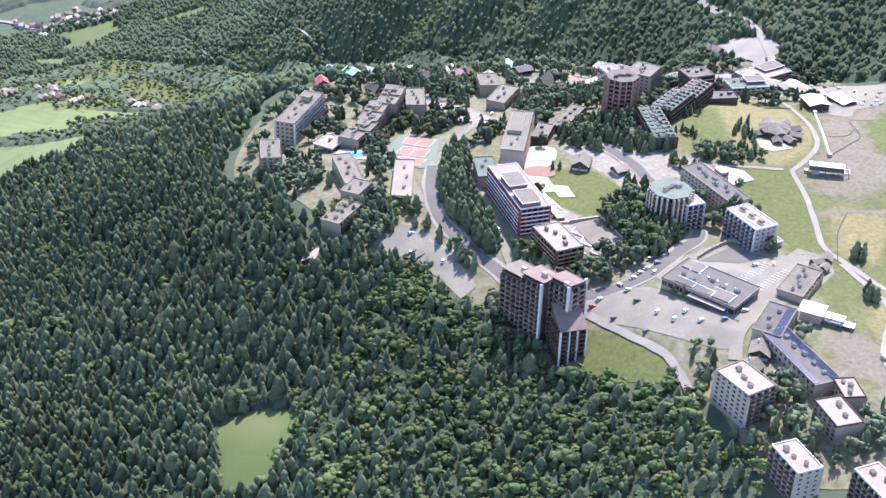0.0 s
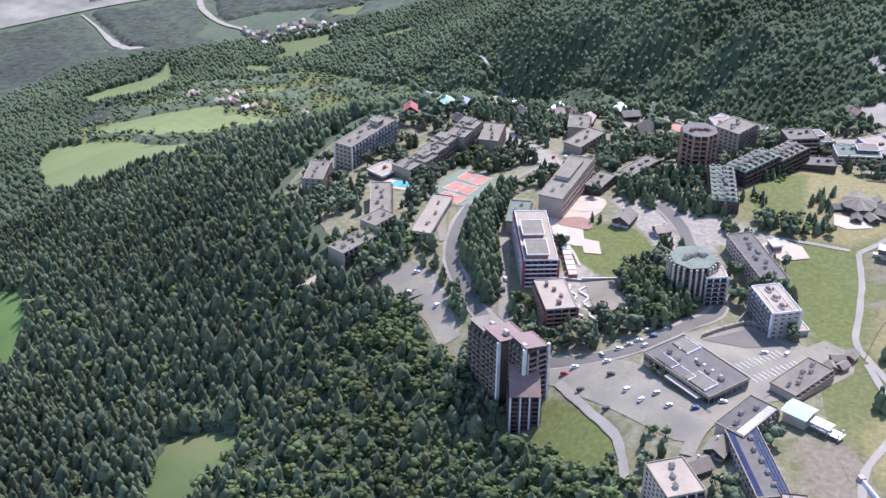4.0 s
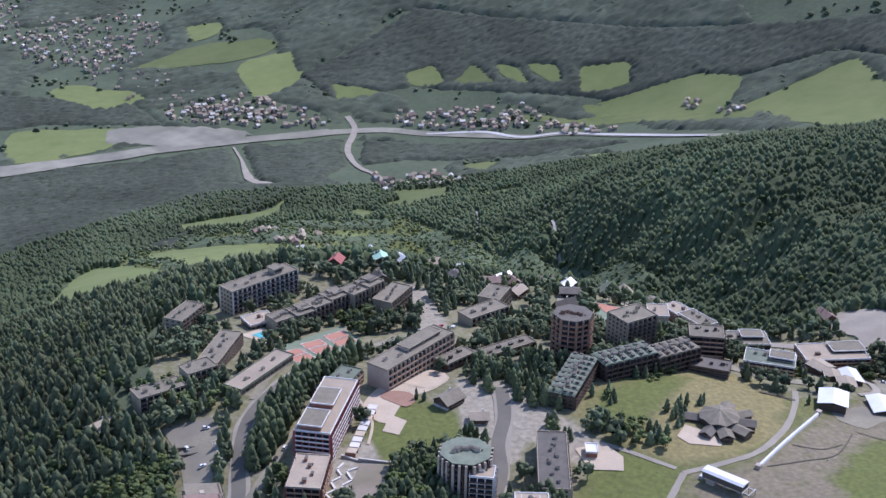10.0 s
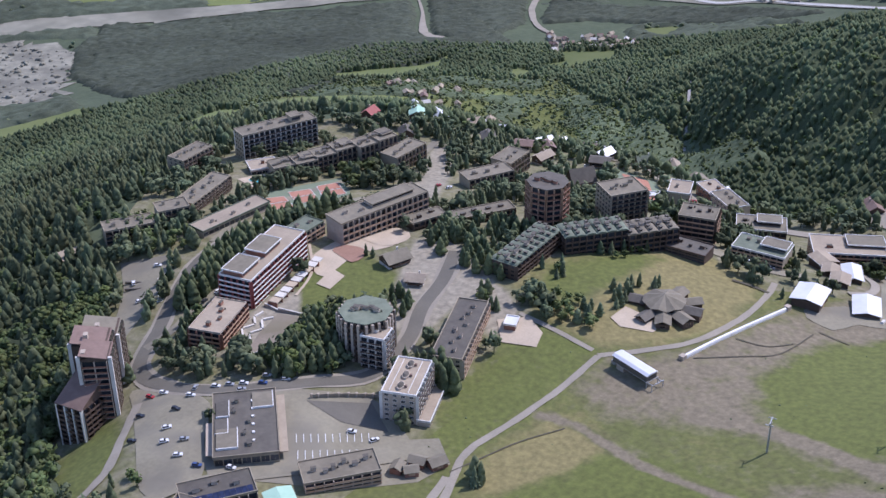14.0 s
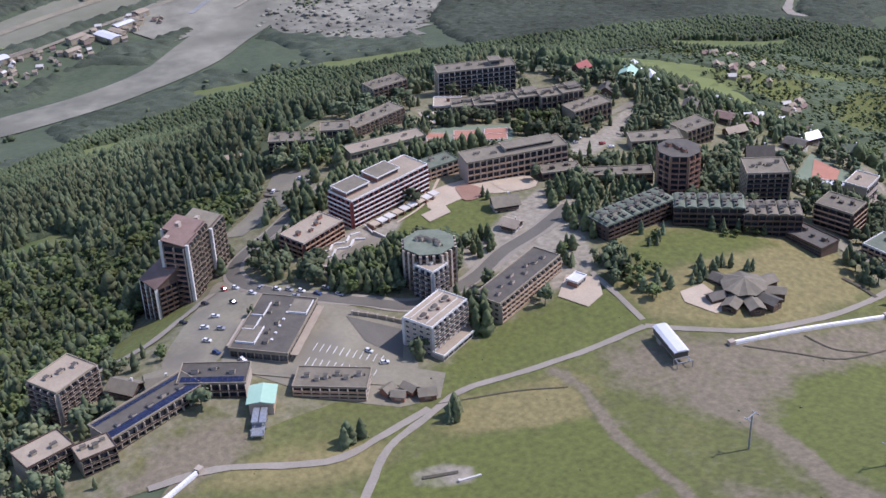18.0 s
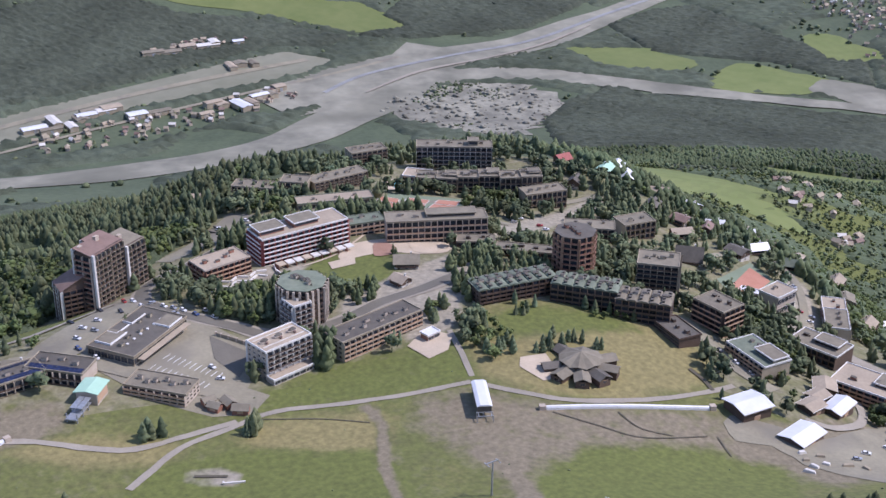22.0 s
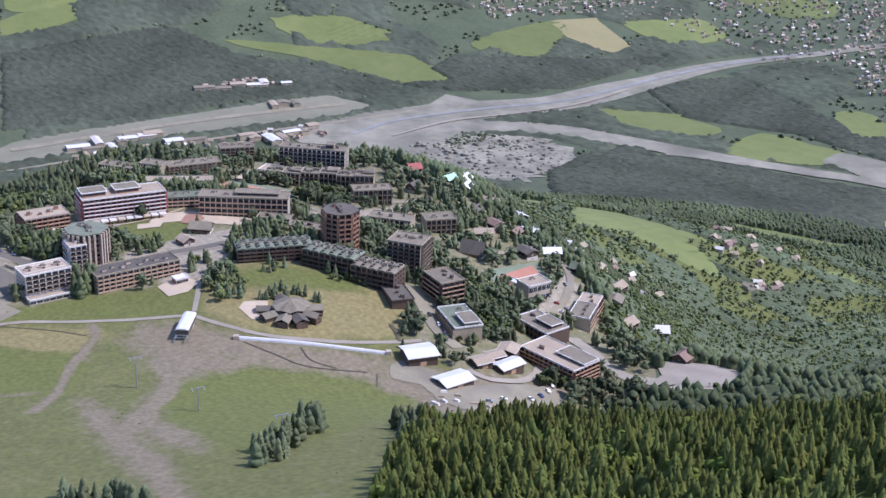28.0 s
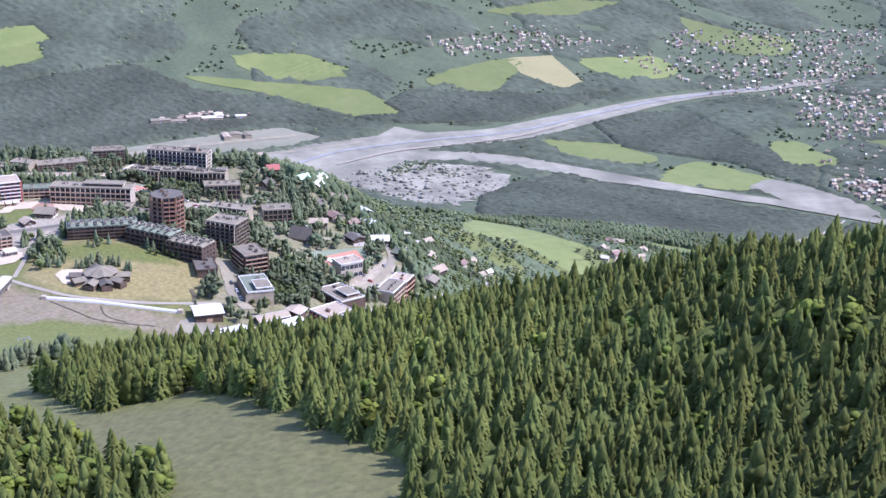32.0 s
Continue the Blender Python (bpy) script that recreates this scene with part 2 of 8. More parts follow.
def smooth_line(points, step, closed=False):
    """A rounded line through the points, as an array."""
    p = np.array(points, float)
    n = len(p)
    out = []
    for i in range(n if closed else n - 1):
        if closed:
            a, b, c, d = p[i - 1], p[i], p[(i + 1) % n], p[(i + 2) % n]
        else:
            a, b, c, d = p[max(i - 1, 0)], p[i], p[i + 1], p[min(i + 2, n - 1)]
        k = max(2, int(np.linalg.norm(c - b) / step))
        for t in np.arange(k) / k:
            out.append(0.5 * (2 * b + (c - a) * t + (2 * a - 5 * b + 4 * c - d) * t * t + (3 * b - a - 3 * c + d) * t ** 3))
    if not closed:
        out.append(p[-1])
    return np.array(out)


def draped(name, outline, material, lift=0.3, step=8.0, rough=0.0, label="", category="", kind="structure", rounded=True, seed=0):
    """A patch of ground cover that lies on the land within an outline."""
    from mathutils.geometry import delaunay_2d_cdt
    edge = smooth_line(outline, step, True) if rounded else np.array(sum([[tuple(np.array(a) + (np.array(b) - a) * t) for t in np.linspace(0, 1, max(2, int(math.dist(a, b) / step)), endpoint=False)]
                                                                    for a, b in zip(outline, outline[1:] + outline[:1])], []))
    rng = np.random.default_rng(seed + len(edge))
    if rough:
        edge = edge + rng.normal(0, rough, edge.shape)
    lo, hi = edge.min(0), edge.max(0)
    gx, gy = np.meshgrid(np.arange(lo[0], hi[0], step), np.arange(lo[1], hi[1], step))
    keep = inside([tuple(q) for q in edge], gx, gy)
    pts = [Vector(q) for q in edge] + [Vector((a, b)) for a, b in zip(gx[keep], gy[keep])]
    n = len(edge)
    v, _, f, *_ = delaunay_2d_cdt(pts, [(i, (i + 1) % n) for i in range(n)], [], 1, 0.01)
    v = np.array([tuple(q) for q in v])
    v = np.column_stack([v, land(v[:, 0], v[:, 1]) + lift])
    me = mesh_of(name, v, [tuple(q) for q in f if len(q) == 3], material)
    return tagged(new(name, me), label, category, "", kind)


def strip(name, points, width, material, lift=0.4, step=6.0, label="", category="", kind="structure", across=2, z=None):
    """A road, path or stream that follows a line over the land."""
    c = smooth_line(points, step)
    d = np.gradient(c, axis=0)
    d /= np.linalg.norm(d, axis=1)[:, None] + 1e-9
    side = np.column_stack([-d[:, 1], d[:, 0]])
    w = np.interp(np.linspace(0, 1, len(c)), np.linspace(0, 1, len(width)), width) if isinstance(width, (list, tuple)) else np.full(len(c), width)
    rag = 0.3 if material in (EARTH, GRAVEL, RIVERBED) else 0.0
    wave = 0.35 / max(4.0, float(w.mean()))
    edge = [1 + rag * np.array([noise.noise(Vector((a * wave * 2, b * wave * 2, e))) for a, b in c]) for e in (1.5, 7.5)]
    rows = [c + side * (w * (k / across - 0.5) * (edge[0] if 2 * k < across else edge[1]))[:, None] for k in range(across + 1)]
    v = np.concatenate(rows)
    h = land(v[:, 0], v[:, 1]) + lift if z is None else np.full(len(v), z)
    v = np.column_stack([v, h])
    n = len(c)
    f = [(k * n + i, k * n + i + 1, (k + 1) * n + i + 1, (k + 1) * n + i) for k in range(across) for i in range(n - 1)]
    f = [q[::-1] for q in f]
    return tagged(new(name, mesh_of(name, v, f, material)), label, category, "", kind)
# ---- the lie of the land: spot heights (east, north, height) and a smooth sheet through them ----
VILLAGE_SPOTS = [
    (212, 659, 7), (246, 678, 6), (258, 747, 0), (303, 758, -1), (17, 599, -3), (94, 531, 2), (186, 427, 8),
    (114, 465, 0), (-78, 745, -16), (-66, 819, -16), (-37, 839, -19), (61, 889, -33), (112, 923, -46), (115, 964, -79),
    (183, 837, -23), (256, 864, -25), (320, 850, -16), (165, 971, -103), (215, 931, -36), (248, 978, -33),
    (-56, 586, -13), (-104, 594, -24), (-201, 619, -69), (-148, 695, -36), (-360, 859, -139), (-70, 463, -42),
    (5, 484, -25), (111, 403, -10), (266, 507, 9), (376, 657, 32), (178, 585, 4), (76, 490, -14),
]
SLOPE_SPOTS = [
    (-533, 1134, -232), (-398, 1233, -216), (-688, 1614, -329), (-458, 1539, -303), (-117, 1290, -191), (-71, 1277, -171),
    (61, 1192, -128), (171, 1138, -70), (58, 1067, -155), (-99, 1147, -199), (-283, 1313, -255), (629, 845, 131), (666, 893, 137),
    (454, 751, 60), (355, 798, 14), (643, 705, 108), (957, 848, 196), (353, 972, -1), (-301, 460, -123), (-182, 271, -102), (211, 216, -25),
    (535, 428, 60), (760, 1080, 168), (324, 1312, -25), (60, 512, -12), (52, 800, -15), (52, 846, -24), (-48, 803, -19), (-35, 719, -11), (160, 882, -37), (98, 504, 1), (222, 706, 6.5), (168, 706, 8), (180, 740, 5), (188, 791, -2), (149, 782, -3), (222, 794, -6), (198, 765, 1), (262, 800, -6), (625, 945, 158), (575, 870, 128), (535, 815, 103), (-482, 1020, -196), (-438, 1023, -182), (-256, 909, -102),
]
VALLEY_SPOTS = [
    (-607, 1962, -341), (-742, 1935, -343), (-1015, 1659, -346), (-1097, 1224, -347), (-1054, 1109, -346), (-1439, 967, -347),
    (-700, 782, -288), (-1716, 1791, -346), (-1805, 1726, -332), (-970, 1881, -336), (-365, 2097, -304), (-488, 2221, -253),
    (-1722, 921, -303), (-2100, 1489, -293), (-1101, 329, -353), (-2447, 2568, -328), (-1570, 2453, -295), (-966, 2679, -98),
    (-137, 2881, 76), (-3152, 1205, 10), (-2389, 337, -59), (-2043, -570, -275), (-4193, 2921, -157), (-2148, 3927, -48), (212, 1946, -179),
    (659, 1770, 64), (1511, 1006, 280), (850, 110, 65),
]
RIDGE_SPOTS = [
    (134, 1217, -78), (109, 1157, -119), (34, 1202, -137), (-13, 1244, -150), (156, 1336, -60), (-18, 1505, -128), (114, 1298, -69), (143, 1213, -68), (37, 1266, -102),
    (81, 1209, -105), (20, 1249, -128), (-54, 1317, -134), (-91, 1326, -155), (159, 1251, -78), (90, 1440, -86), (160, 1480, -76), (270, 1420, -28), (-75, 600, -9), (-150, 623, -39),
]
SPOTS = np.array(VILLAGE_SPOTS + SLOPE_SPOTS + VALLEY_SPOTS + RIDGE_SPOTS, float)
# gullies between the spurs of the wooded ridge: their lines, depth and half width
GULLIES = [
    ([(40, 1310), (16, 1271), (-12, 1260), (-35, 1236)], 16, 22), ([(130, 1240), (94, 1216), (68, 1208), (46, 1199)], 16, 20), ([(150, 1320), (144, 1284), (126, 1256), (104, 1185), (71, 1171)], 14, 22),
    ([(-110, 1350), (-100, 1308), (-96, 1279), (-61, 1232)], 16, 18), ([(230, 1330), (203, 1272), (187, 1165), (148, 1153), (114, 1137)], 18, 24), ([(-200, 1380), (-190, 1340), (-160, 1290)], 14, 18),
    ([(-60, 1440), (-110, 1400), (-150, 1370)], 14, 24), ([(60, 1420), (0, 1390), (-40, 1360)], 12, 24), ([(-330, 640), (-240, 560), (-140, 530), (-60, 505)], 7, 26), ([(-300, 720), (-200, 680), (-130, 670)], 6, 24),
]


def spread(d2):
    return np.sqrt(d2 + 40.0 ** 2)


def solve_land():
    p = SPOTS[:, :2]
    n = len(p)
    k = np.zeros((n + 3, n + 3))
    k[:n, :n] = spread(((p[:, None] - p[None]) ** 2).sum(2)) - np.eye(n) * 1.5
    k[:n, n], k[:n, n + 1:] = 1, p
    k[n, :n], k[n + 1:, :n] = 1, p.T
    return np.linalg.solve(k, np.concatenate([SPOTS[:, 2], np.zeros(3)]))


LAND = solve_land()


def land(x, y):
    """Height of the ground."""
    x, y = np.broadcast_arrays(np.asarray(x, float), np.asarray(y, float))
    q = np.stack([x.ravel(), y.ravel()], 1)
    out = np.empty(len(q))
    for i in range(0, len(q), 20000):
        c = q[i:i + 20000]
        out[i:i + 20000] = spread(((c[:, None] - SPOTS[None, :, :2]) ** 2).sum(2)) @ LAND[:-3] + LAND[-3] + c @ LAND[-2:]
    for line, depth, half in GULLIES:
        d2 = np.full(len(q), 1e12)
        for a, b in zip(np.array(line[:-1], float), np.array(line[1:], float)):
            u = np.clip((q - a) @ (b - a) / ((b - a) @ (b - a)), 0, 1)
            d2 = np.minimum(d2, ((q - a - u[:, None] * (b - a)) ** 2).sum(1))
        out -= depth * np.exp(-d2 / half ** 2)
    return out.reshape(x.shape)

# ---- the ground: one sheet to the horizon ----


def spaced(lo, fine_lo, fine_hi, hi, fine, growth=1.07):
    mid = np.arange(fine_lo, fine_hi + 0.1, fine)
    up, down, s = [fine_hi], [fine_lo], fine
    while up[-1] < hi:
        s = min(s * growth, 45)
        up.append(up[-1] + s)
    s = fine
    while down[-1] > lo:
        s = min(s * growth, 45)
        down.append(down[-1] - s)
    return np.concatenate([down[:0:-1], mid, up[1:]])


gx, gy = spaced(-4600, -420, 820, 2200, 8.0), spaced(-900, 300, 1150, 4400, 8.0)
gxx, gyy = np.meshgrid(gx, gy)
gi = np.arange(len(gy) - 1)[:, None] * len(gx) + np.arange(len(gx) - 1)[None]
ground_mesh = mesh_of("ground", np.column_stack([gxx.ravel(), gyy.ravel(), land(gxx, gyy).ravel()]),
                      np.stack([gi, gi + 1, gi + 1 + len(gx), gi + len(gx)], 2).reshape(-1, 4), HILLSIDE)
ground_mesh.polygons.foreach_set("use_smooth", np.ones(len(ground_mesh.polygons), bool))
ground = tagged(new("ground", ground_mesh), "wooded mountain ground falling to a wide valley", "ground", "", "structure")

# ---- ground cover: outlines and lines on the plan, in metres ----

MEADOW = [(196, 600), (192, 650), (205, 700), (240, 760), (300, 795), (345, 800), (400, 762), (470, 778), (560, 805), (640, 835), (720, 880), (810, 820), (740, 620), (580, 440), (420, 390), (320, 410), (240, 440), (205, 480)]
VILLAGE = [(130, 450), (100, 470), (72, 478), (46, 500), (30, 540), (-30, 590), (-75, 650), (-110, 700), (-95, 790), (-40, 840), (60, 890), (120, 900), (190, 905), (260, 890), (300, 850), (290, 790), (230, 740), (200, 650), (200, 560), (215, 480), (200, 400), (150, 400)]
ROTUNDA_LAWN = [(160, 683), (157, 708), (174, 740), (186, 763), (222, 767), (239, 758), (245, 720), (232, 680), (214, 665), (194, 662)]
CRESCENT_LAWN = [(166, 682), (160, 706), (177, 741), (192, 747), (190, 716), (188, 697), (187, 681)]
EAST_LAWN = [(183, 599), (182, 633), (175, 660), (193, 660), (214, 658), (217, 636), (216, 607), (213, 574), (201, 571)]
GARDEN = [(79, 610), (67, 638), (80, 659), (107, 652), (120, 634), (107, 621), (97, 609)]
EARTH_LIFT = [(224, 633), (225, 658), (242, 680), (254, 721), (259, 750), (279, 749), (289, 723), (288, 686), (307, 658), (292, 644), (270, 636), (243, 625)]
EARTH_NE = [(296, 739), (271, 751), (274, 776), (273, 804), (268, 841), (292, 834), (316, 808), (326, 768), (303, 754)]
DRY_A = [(222, 571), (228, 607), (239, 617), (258, 607), (260, 586), (242, 561), (232, 557)]
DRY_B = [(220, 466), (218, 504), (231, 533), (241, 522), (237, 494)]
LUSH_A = [(311, 654), (283, 685), (279, 717), (304, 757), (353, 727), (352, 678), (339, 643)]
LUSH_B = [(249, 520), (245, 560), (260, 602), (285, 607), (313, 601), (287, 543), (265, 513)]
LUSH_C = [(295, 651), (277, 688), (296, 717), (325, 741), (383, 711), (410, 678), (395, 659), (352, 645)]
EARTH_SW = [(209, 445), (193, 465), (191, 485), (206, 492), (214, 480), (219, 461)]
WORN_A = [(322, 612), (342, 625), (397, 638), (417, 649), (461, 655), (484, 666), (480, 656), (444, 645), (403, 631), (358, 618)]
WORN_B = [(266, 651), (290, 653), (332, 643), (359, 647), (384, 662), (408, 662), (396, 648), (374, 637), (348, 635), (306, 644)]
RING_IN = [(250, 533), (252, 545), (259, 552), (266, 549), (263, 538), (257, 531)]
RING_GRASS = [(254, 534), (255, 539), (258, 543), (261, 540), (258, 534)]
ROT_TERRACE = [(206, 684), (206, 696), (220, 696), (226, 690), (226, 687), (213, 681)]
draped("terrace", ROT_TERRACE, PAVING, 0.62, 3, 0, "pale salmon terrace of the rotunda", "terrace", rounded=False)
SAND_B = [(63, 675), (61, 683), (66, 692), (76, 690), (84, 683), (80, 674)]
draped("sand_court", SAND_B, PAVING, 0.66, 3, 0, "pale round sand pit", "court")
RED_SAND = [(63, 656), (63, 663), (74, 666), (81, 659), (80, 652), (73, 653)]
draped("playground", RED_SAND, RED_SOIL, 0.68, 3, 0, "red-brown playground surface", "playground")
PARK_W = [(-22, 592), (-5, 608), (8, 599), (22, 578), (33, 553), (25, 545), (14, 562), (0, 577)]
draped("car_park", PARK_W, ASPHALT_OLD, 0.5, 6, 0, "worn asphalt car park among conifers", "car park", rounded=False)
PARK_SW = [(73, 526), (98, 532), (118, 531), (135, 514), (153, 497), (151, 481), (140, 479), (111, 499), (88, 515)]
draped("car_park", PARK_SW, ASPHALT_OLD, 0.45, 6, 0, "worn asphalt car park beside the tower", "car park")
PLAZA = [(116, 549), (130, 556), (145, 566), (160, 577), (176, 575), (193, 566), (201, 574), (215, 564), (213, 548), (196, 526), (173, 510), (156, 498), (144, 505), (123, 538)]
draped("square", PLAZA, ASPHALT_OLD, 0.45, 6, 0, "pale asphalt square with marked bays", "square", rounded=False)
SQUARE_DARK = [(146, 557), (166, 574), (184, 564), (166, 556)]
draped("car_park", SQUARE_DARK, ASPHALT, 0.6, 5, 0, "dark asphalt parking deck", "car park", rounded=False)
PLAYGROUND = [(60, 644), (58, 673), (71, 695), (84, 690), (83, 674), (76, 659), (79, 634)]
draped("terrace", PLAYGROUND, PAVING, 0.5, 5, 0, "pale paved terrace between the flats", "terrace")
SAND = [(81, 627), (77, 642), (87, 640), (90, 627)]
draped("sand_court", SAND, PAVING, 0.6, 4, 0, "pale sand playing court", "court", rounded=False)
TERRACE_MID = [(78, 583), (73, 603), (79, 619), (92, 603), (110, 581), (105, 567)]
VILLAGE_GRAVEL = [(114, 647), (90, 689), (98, 700), (134, 681), (171, 663), (173, 644), (144, 652), (147, 632), (143, 620), (124, 626)]
NORTH_YARD = [(39, 739), (22, 775), (-10, 820), (3, 816), (34, 777), (53, 744), (60, 726)]
COURT_N = [(113, 835), (86, 872), (113, 875), (137, 849), (138, 833)]
draped("tennis_surround", COURT_N, COURT_GREEN, 0.5, 4, 0, "green surround of the tennis court", "court", rounded=False)
COURT_N_RED = [(121, 839), (94, 867), (110, 871), (133, 843)]
draped("tennis_court", COURT_N_RED, CLAY, 0.75, 4, 0, "red clay tennis court", "court", rounded=False)
GRAVEL_LOT = [(232, 938), (252, 940), (274, 926), (278, 910), (262, 899), (240, 899), (228, 909)]
draped("car_park", GRAVEL_LOT, GRAVEL, 0.6, 6, 0, "wide pale gravel car park", "car park")
YARD_CT = [(136, 867), (101, 888), (113, 892), (143, 879), (168, 861), (166, 851)]
FOREST_GAP = [(-92, 486), (-76, 494), (-58, 490), (-48, 478), (-59, 460), (-68, 437), (-87, 441)]
draped("clearing", FOREST_GAP, GRASS, 0.4, 4, 1.5, "grassy clearing in the forest", "clearing")
GAP_WEST = [(-326, 689), (-305, 677), (-272, 660), (-249, 617), (-232, 586), (-241, 577)]
draped("clearing", GAP_WEST, GRASS_LUSH, 0.4, 6, 1.5, "bright grassy clearing below the forest", "clearing")
SHADOW_MEADOW = [(569, 723), (574, 740), (583, 756), (594, 771), (616, 787), (638, 800), (656, 811), (672, 815), (690, 805), (680, 780), (655, 750), (633, 736), (605, 724), (586, 708)]
TOWER_LAWN = [(83, 505), (102, 497), (116, 477), (116, 459), (100, 462), (83, 485)]
PATH_A = [(173, 662), (191, 661), (214, 659)]
strip("path", PATH_A, 2.6, GRAVEL, 0.55, 5, "pale gravel path", "path")
PATH_B = [(218, 657), (219, 630), (217, 601), (215, 574), (224, 553), (233, 533), (249, 518), (257, 511)]
strip("path", PATH_B, 3.2, GRAVEL, 0.55, 5, "pale gravel path over the piste", "path")
PATH_C = [(218, 657), (232, 675), (243, 695), (247, 725), (245, 754), (241, 771)]
strip("path", PATH_C, 3.2, GRAVEL, 0.55, 5, "pale gravel path over the piste", "path")
PATH_E = [(289, 649), (325, 642), (371, 631), (403, 639)]
PATH_F = [(341, 618), (387, 631), (415, 645), (452, 649), (482, 661)]
TRACK_A = [(221, 609), (239, 612), (272, 604), (309, 601), (338, 594)]
TRACK_B = [(270, 640), (284, 645), (296, 649), (313, 649), (341, 641), (372, 635)]
TRACK_C = [(312, 505), (312, 537), (313, 563), (309, 595)]
DRAIN = [(218, 560), (222, 575), (227, 591), (236, 608)]
strip("furrow", DRAIN, 0.6, FURROW, 0.6, 3, "dark drainage furrow in the grass", "furrow")
MOUND = [(226, 757), (235, 759), (244, 759)]
strip("furrow", MOUND, 2.0, FURROW, 0.7, 3, "dark earth bank at the edge of the lawn", "bank")
ROAD_SW = [(213, 451), (215, 475), (226, 500), (230, 516), (225, 537), (219, 557)]
strip("track", ROAD_SW, 3.4, GRAVEL, 0.6, 5, "pale gravel track", "path")
ROAD_MAIN = [(11, 674), (10, 644), (13, 618), (20, 600), (32, 580), (45, 562), (53, 548), (62, 538), (77, 533), (98, 534), (116, 542), (127, 554), (139, 569), (152, 588), (147, 617), (135, 640), (127, 664), (113, 690)]
strip("verge", ROAD_MAIN, 9.5, GRAVEL, 0.52, 4, "pale dusty verge along the village road", "verge")
strip("road", ROAD_MAIN, 6.5, ASPHALT, 0.64, 4, "asphalt village road with a hairpin bend", "road")
LANE_MID = [(36, 665), (36, 642), (40, 625), (45, 599), (49, 578), (52, 562), (51, 550)]
strip("road", LANE_MID, 5.0, ASPHALT_OLD, 0.66, 4, "worn lane along the striped flats", "road")
LANE_BACK = [(11, 674), (20, 700), (32, 730), (40, 742)]
strip("road", LANE_BACK, 5.0, ASPHALT_OLD, 0.62, 4, "worn lane beside the tennis courts", "road")
ROAD_WEST = [(6, 629), (0, 647), (-4, 669), (-4, 669), (-4, 724), (3, 750), (2, 780), (-10, 819)]
strip("road", ROAD_WEST, 5.0, ASPHALT_OLD, 0.6, 4, "worn asphalt road behind the flats", "road")
ROAD_N2 = [(89, 829), (75, 862), (72, 889), (104, 890), (139, 875), (168, 854)]
strip("road", ROAD_N2, 5, ASPHALT_OLD, 0.8, 4, "worn asphalt road by the tennis court", "road")
ROAD_N3 = [(188, 866), (211, 871), (233, 872), (250, 882), (258, 897), (256, 909)]
strip("road", ROAD_N3, 9, GRAVEL, 0.8, 4, "pale gravel road along the hill", "road")
ROAD_HILL = [(252, 899), (265, 889), (267, 931), (264, 993), (249, 1077)]
strip("road", ROAD_HILL, 6, GRAVEL, 0.9, 6, "pale road along the hillside", "road")
ROAD_LOOP = [(270, 789), (277, 799), (270, 818), (249, 831), (225, 837)]
strip("road", ROAD_LOOP, 4, GRAVEL, 0.8, 3, "pale looping drive", "road")
ROAD_SHOP = [(146, 470), (152, 490), (168, 511), (185, 535), (199, 557)]
strip("road", ROAD_SHOP, 6, ASPHALT_OLD, 0.8, 4, "pale asphalt street behind the shops", "road")
ROAD_TOWER = [(124, 436), (123, 457), (117, 480), (102, 499), (86, 519)]
strip("road", ROAD_TOWER, 4, GRAVEL, 0.8, 4, "pale lane below the car park", "road")
FURROW_0 = [(249, 682), (263, 697), (274, 711), (276, 739)]
strip("furrow", FURROW_0, 0.7, FURROW, 0.62, 3, "dark drainage furrow across the bare slope", "furrow")
FURROW_1 = [(254, 709), (267, 713), (274, 724)]
strip("furrow", FURROW_1, 0.7, FURROW, 0.62, 3, "dark drainage furrow across the bare slope", "furrow")
FURROW_2 = [(277, 743), (292, 741)]
strip("furrow", FURROW_2, 0.7, FURROW, 0.62, 3, "dark drainage furrow across the bare slope", "furrow")
BIG_PARK = [(263, 756), (271, 771), (285, 786), (279, 806), (270, 832), (276, 839), (294, 831), (332, 797), (314, 774), (287, 762), (280, 749)]
draped("car_park", BIG_PARK, ASPHALT_OLD, 0.5, 5, 0.6, "wide worn car park at the edge of the ski slope", "car park")
GRAVEL_COURT = [(86, 598), (99, 602), (109, 578), (100, 566), (92, 580)]
draped("gravel_court", GRAVEL_COURT, EARTH, 0.55, 3, 0, "brown gravel playing court", "court", rounded=False)
STREET_E = [(176, 766), (186, 776), (208, 779), (229, 782), (246, 789)]
strip("road", STREET_E, 7.5, ASPHALT_OLD, 0.62, 4, "pale asphalt street past the crescent", "road")
GARDEN_PATH = [(81, 614), (71, 634), (49, 654)]
strip("path", GARDEN_PATH, 1.4, PAVING, 0.66, 3, "pale garden path", "path")
ZIG_0 = [(79, 596), (79, 590), (84, 586), (82, 580), (87, 576), (85, 571), (90, 568)]
ZIG_1 = [(87, 595), (84, 590), (90, 585), (88, 579), (94, 574), (92, 569), (98, 564)]
FAR_0 = [(-1178, 1617), (-1074, 1727), (-1009, 1655), (-1092, 1527)]
draped("meadow", FAR_0, MEADOW_FAR, 0.9, 20, 2.5, "green hay meadow", "field")
FAR_1 = [(-384, 873), (-458, 980), (-478, 1033), (-380, 1010), (-250, 897), (-246, 848), (-296, 862), (-317, 837)]
draped("meadow", FAR_1, MEADOW_FAR, 0.9, 20, 2.5, "green hay meadow", "field")
FAR_2 = [(-625, 1340), (-586, 1463), (-607, 1556), (-551, 1449), (-527, 1339), (-569, 1279)]
draped("meadow", FAR_2, MEADOW_FAR, 0.9, 20, 2.5, "green hay meadow", "field")
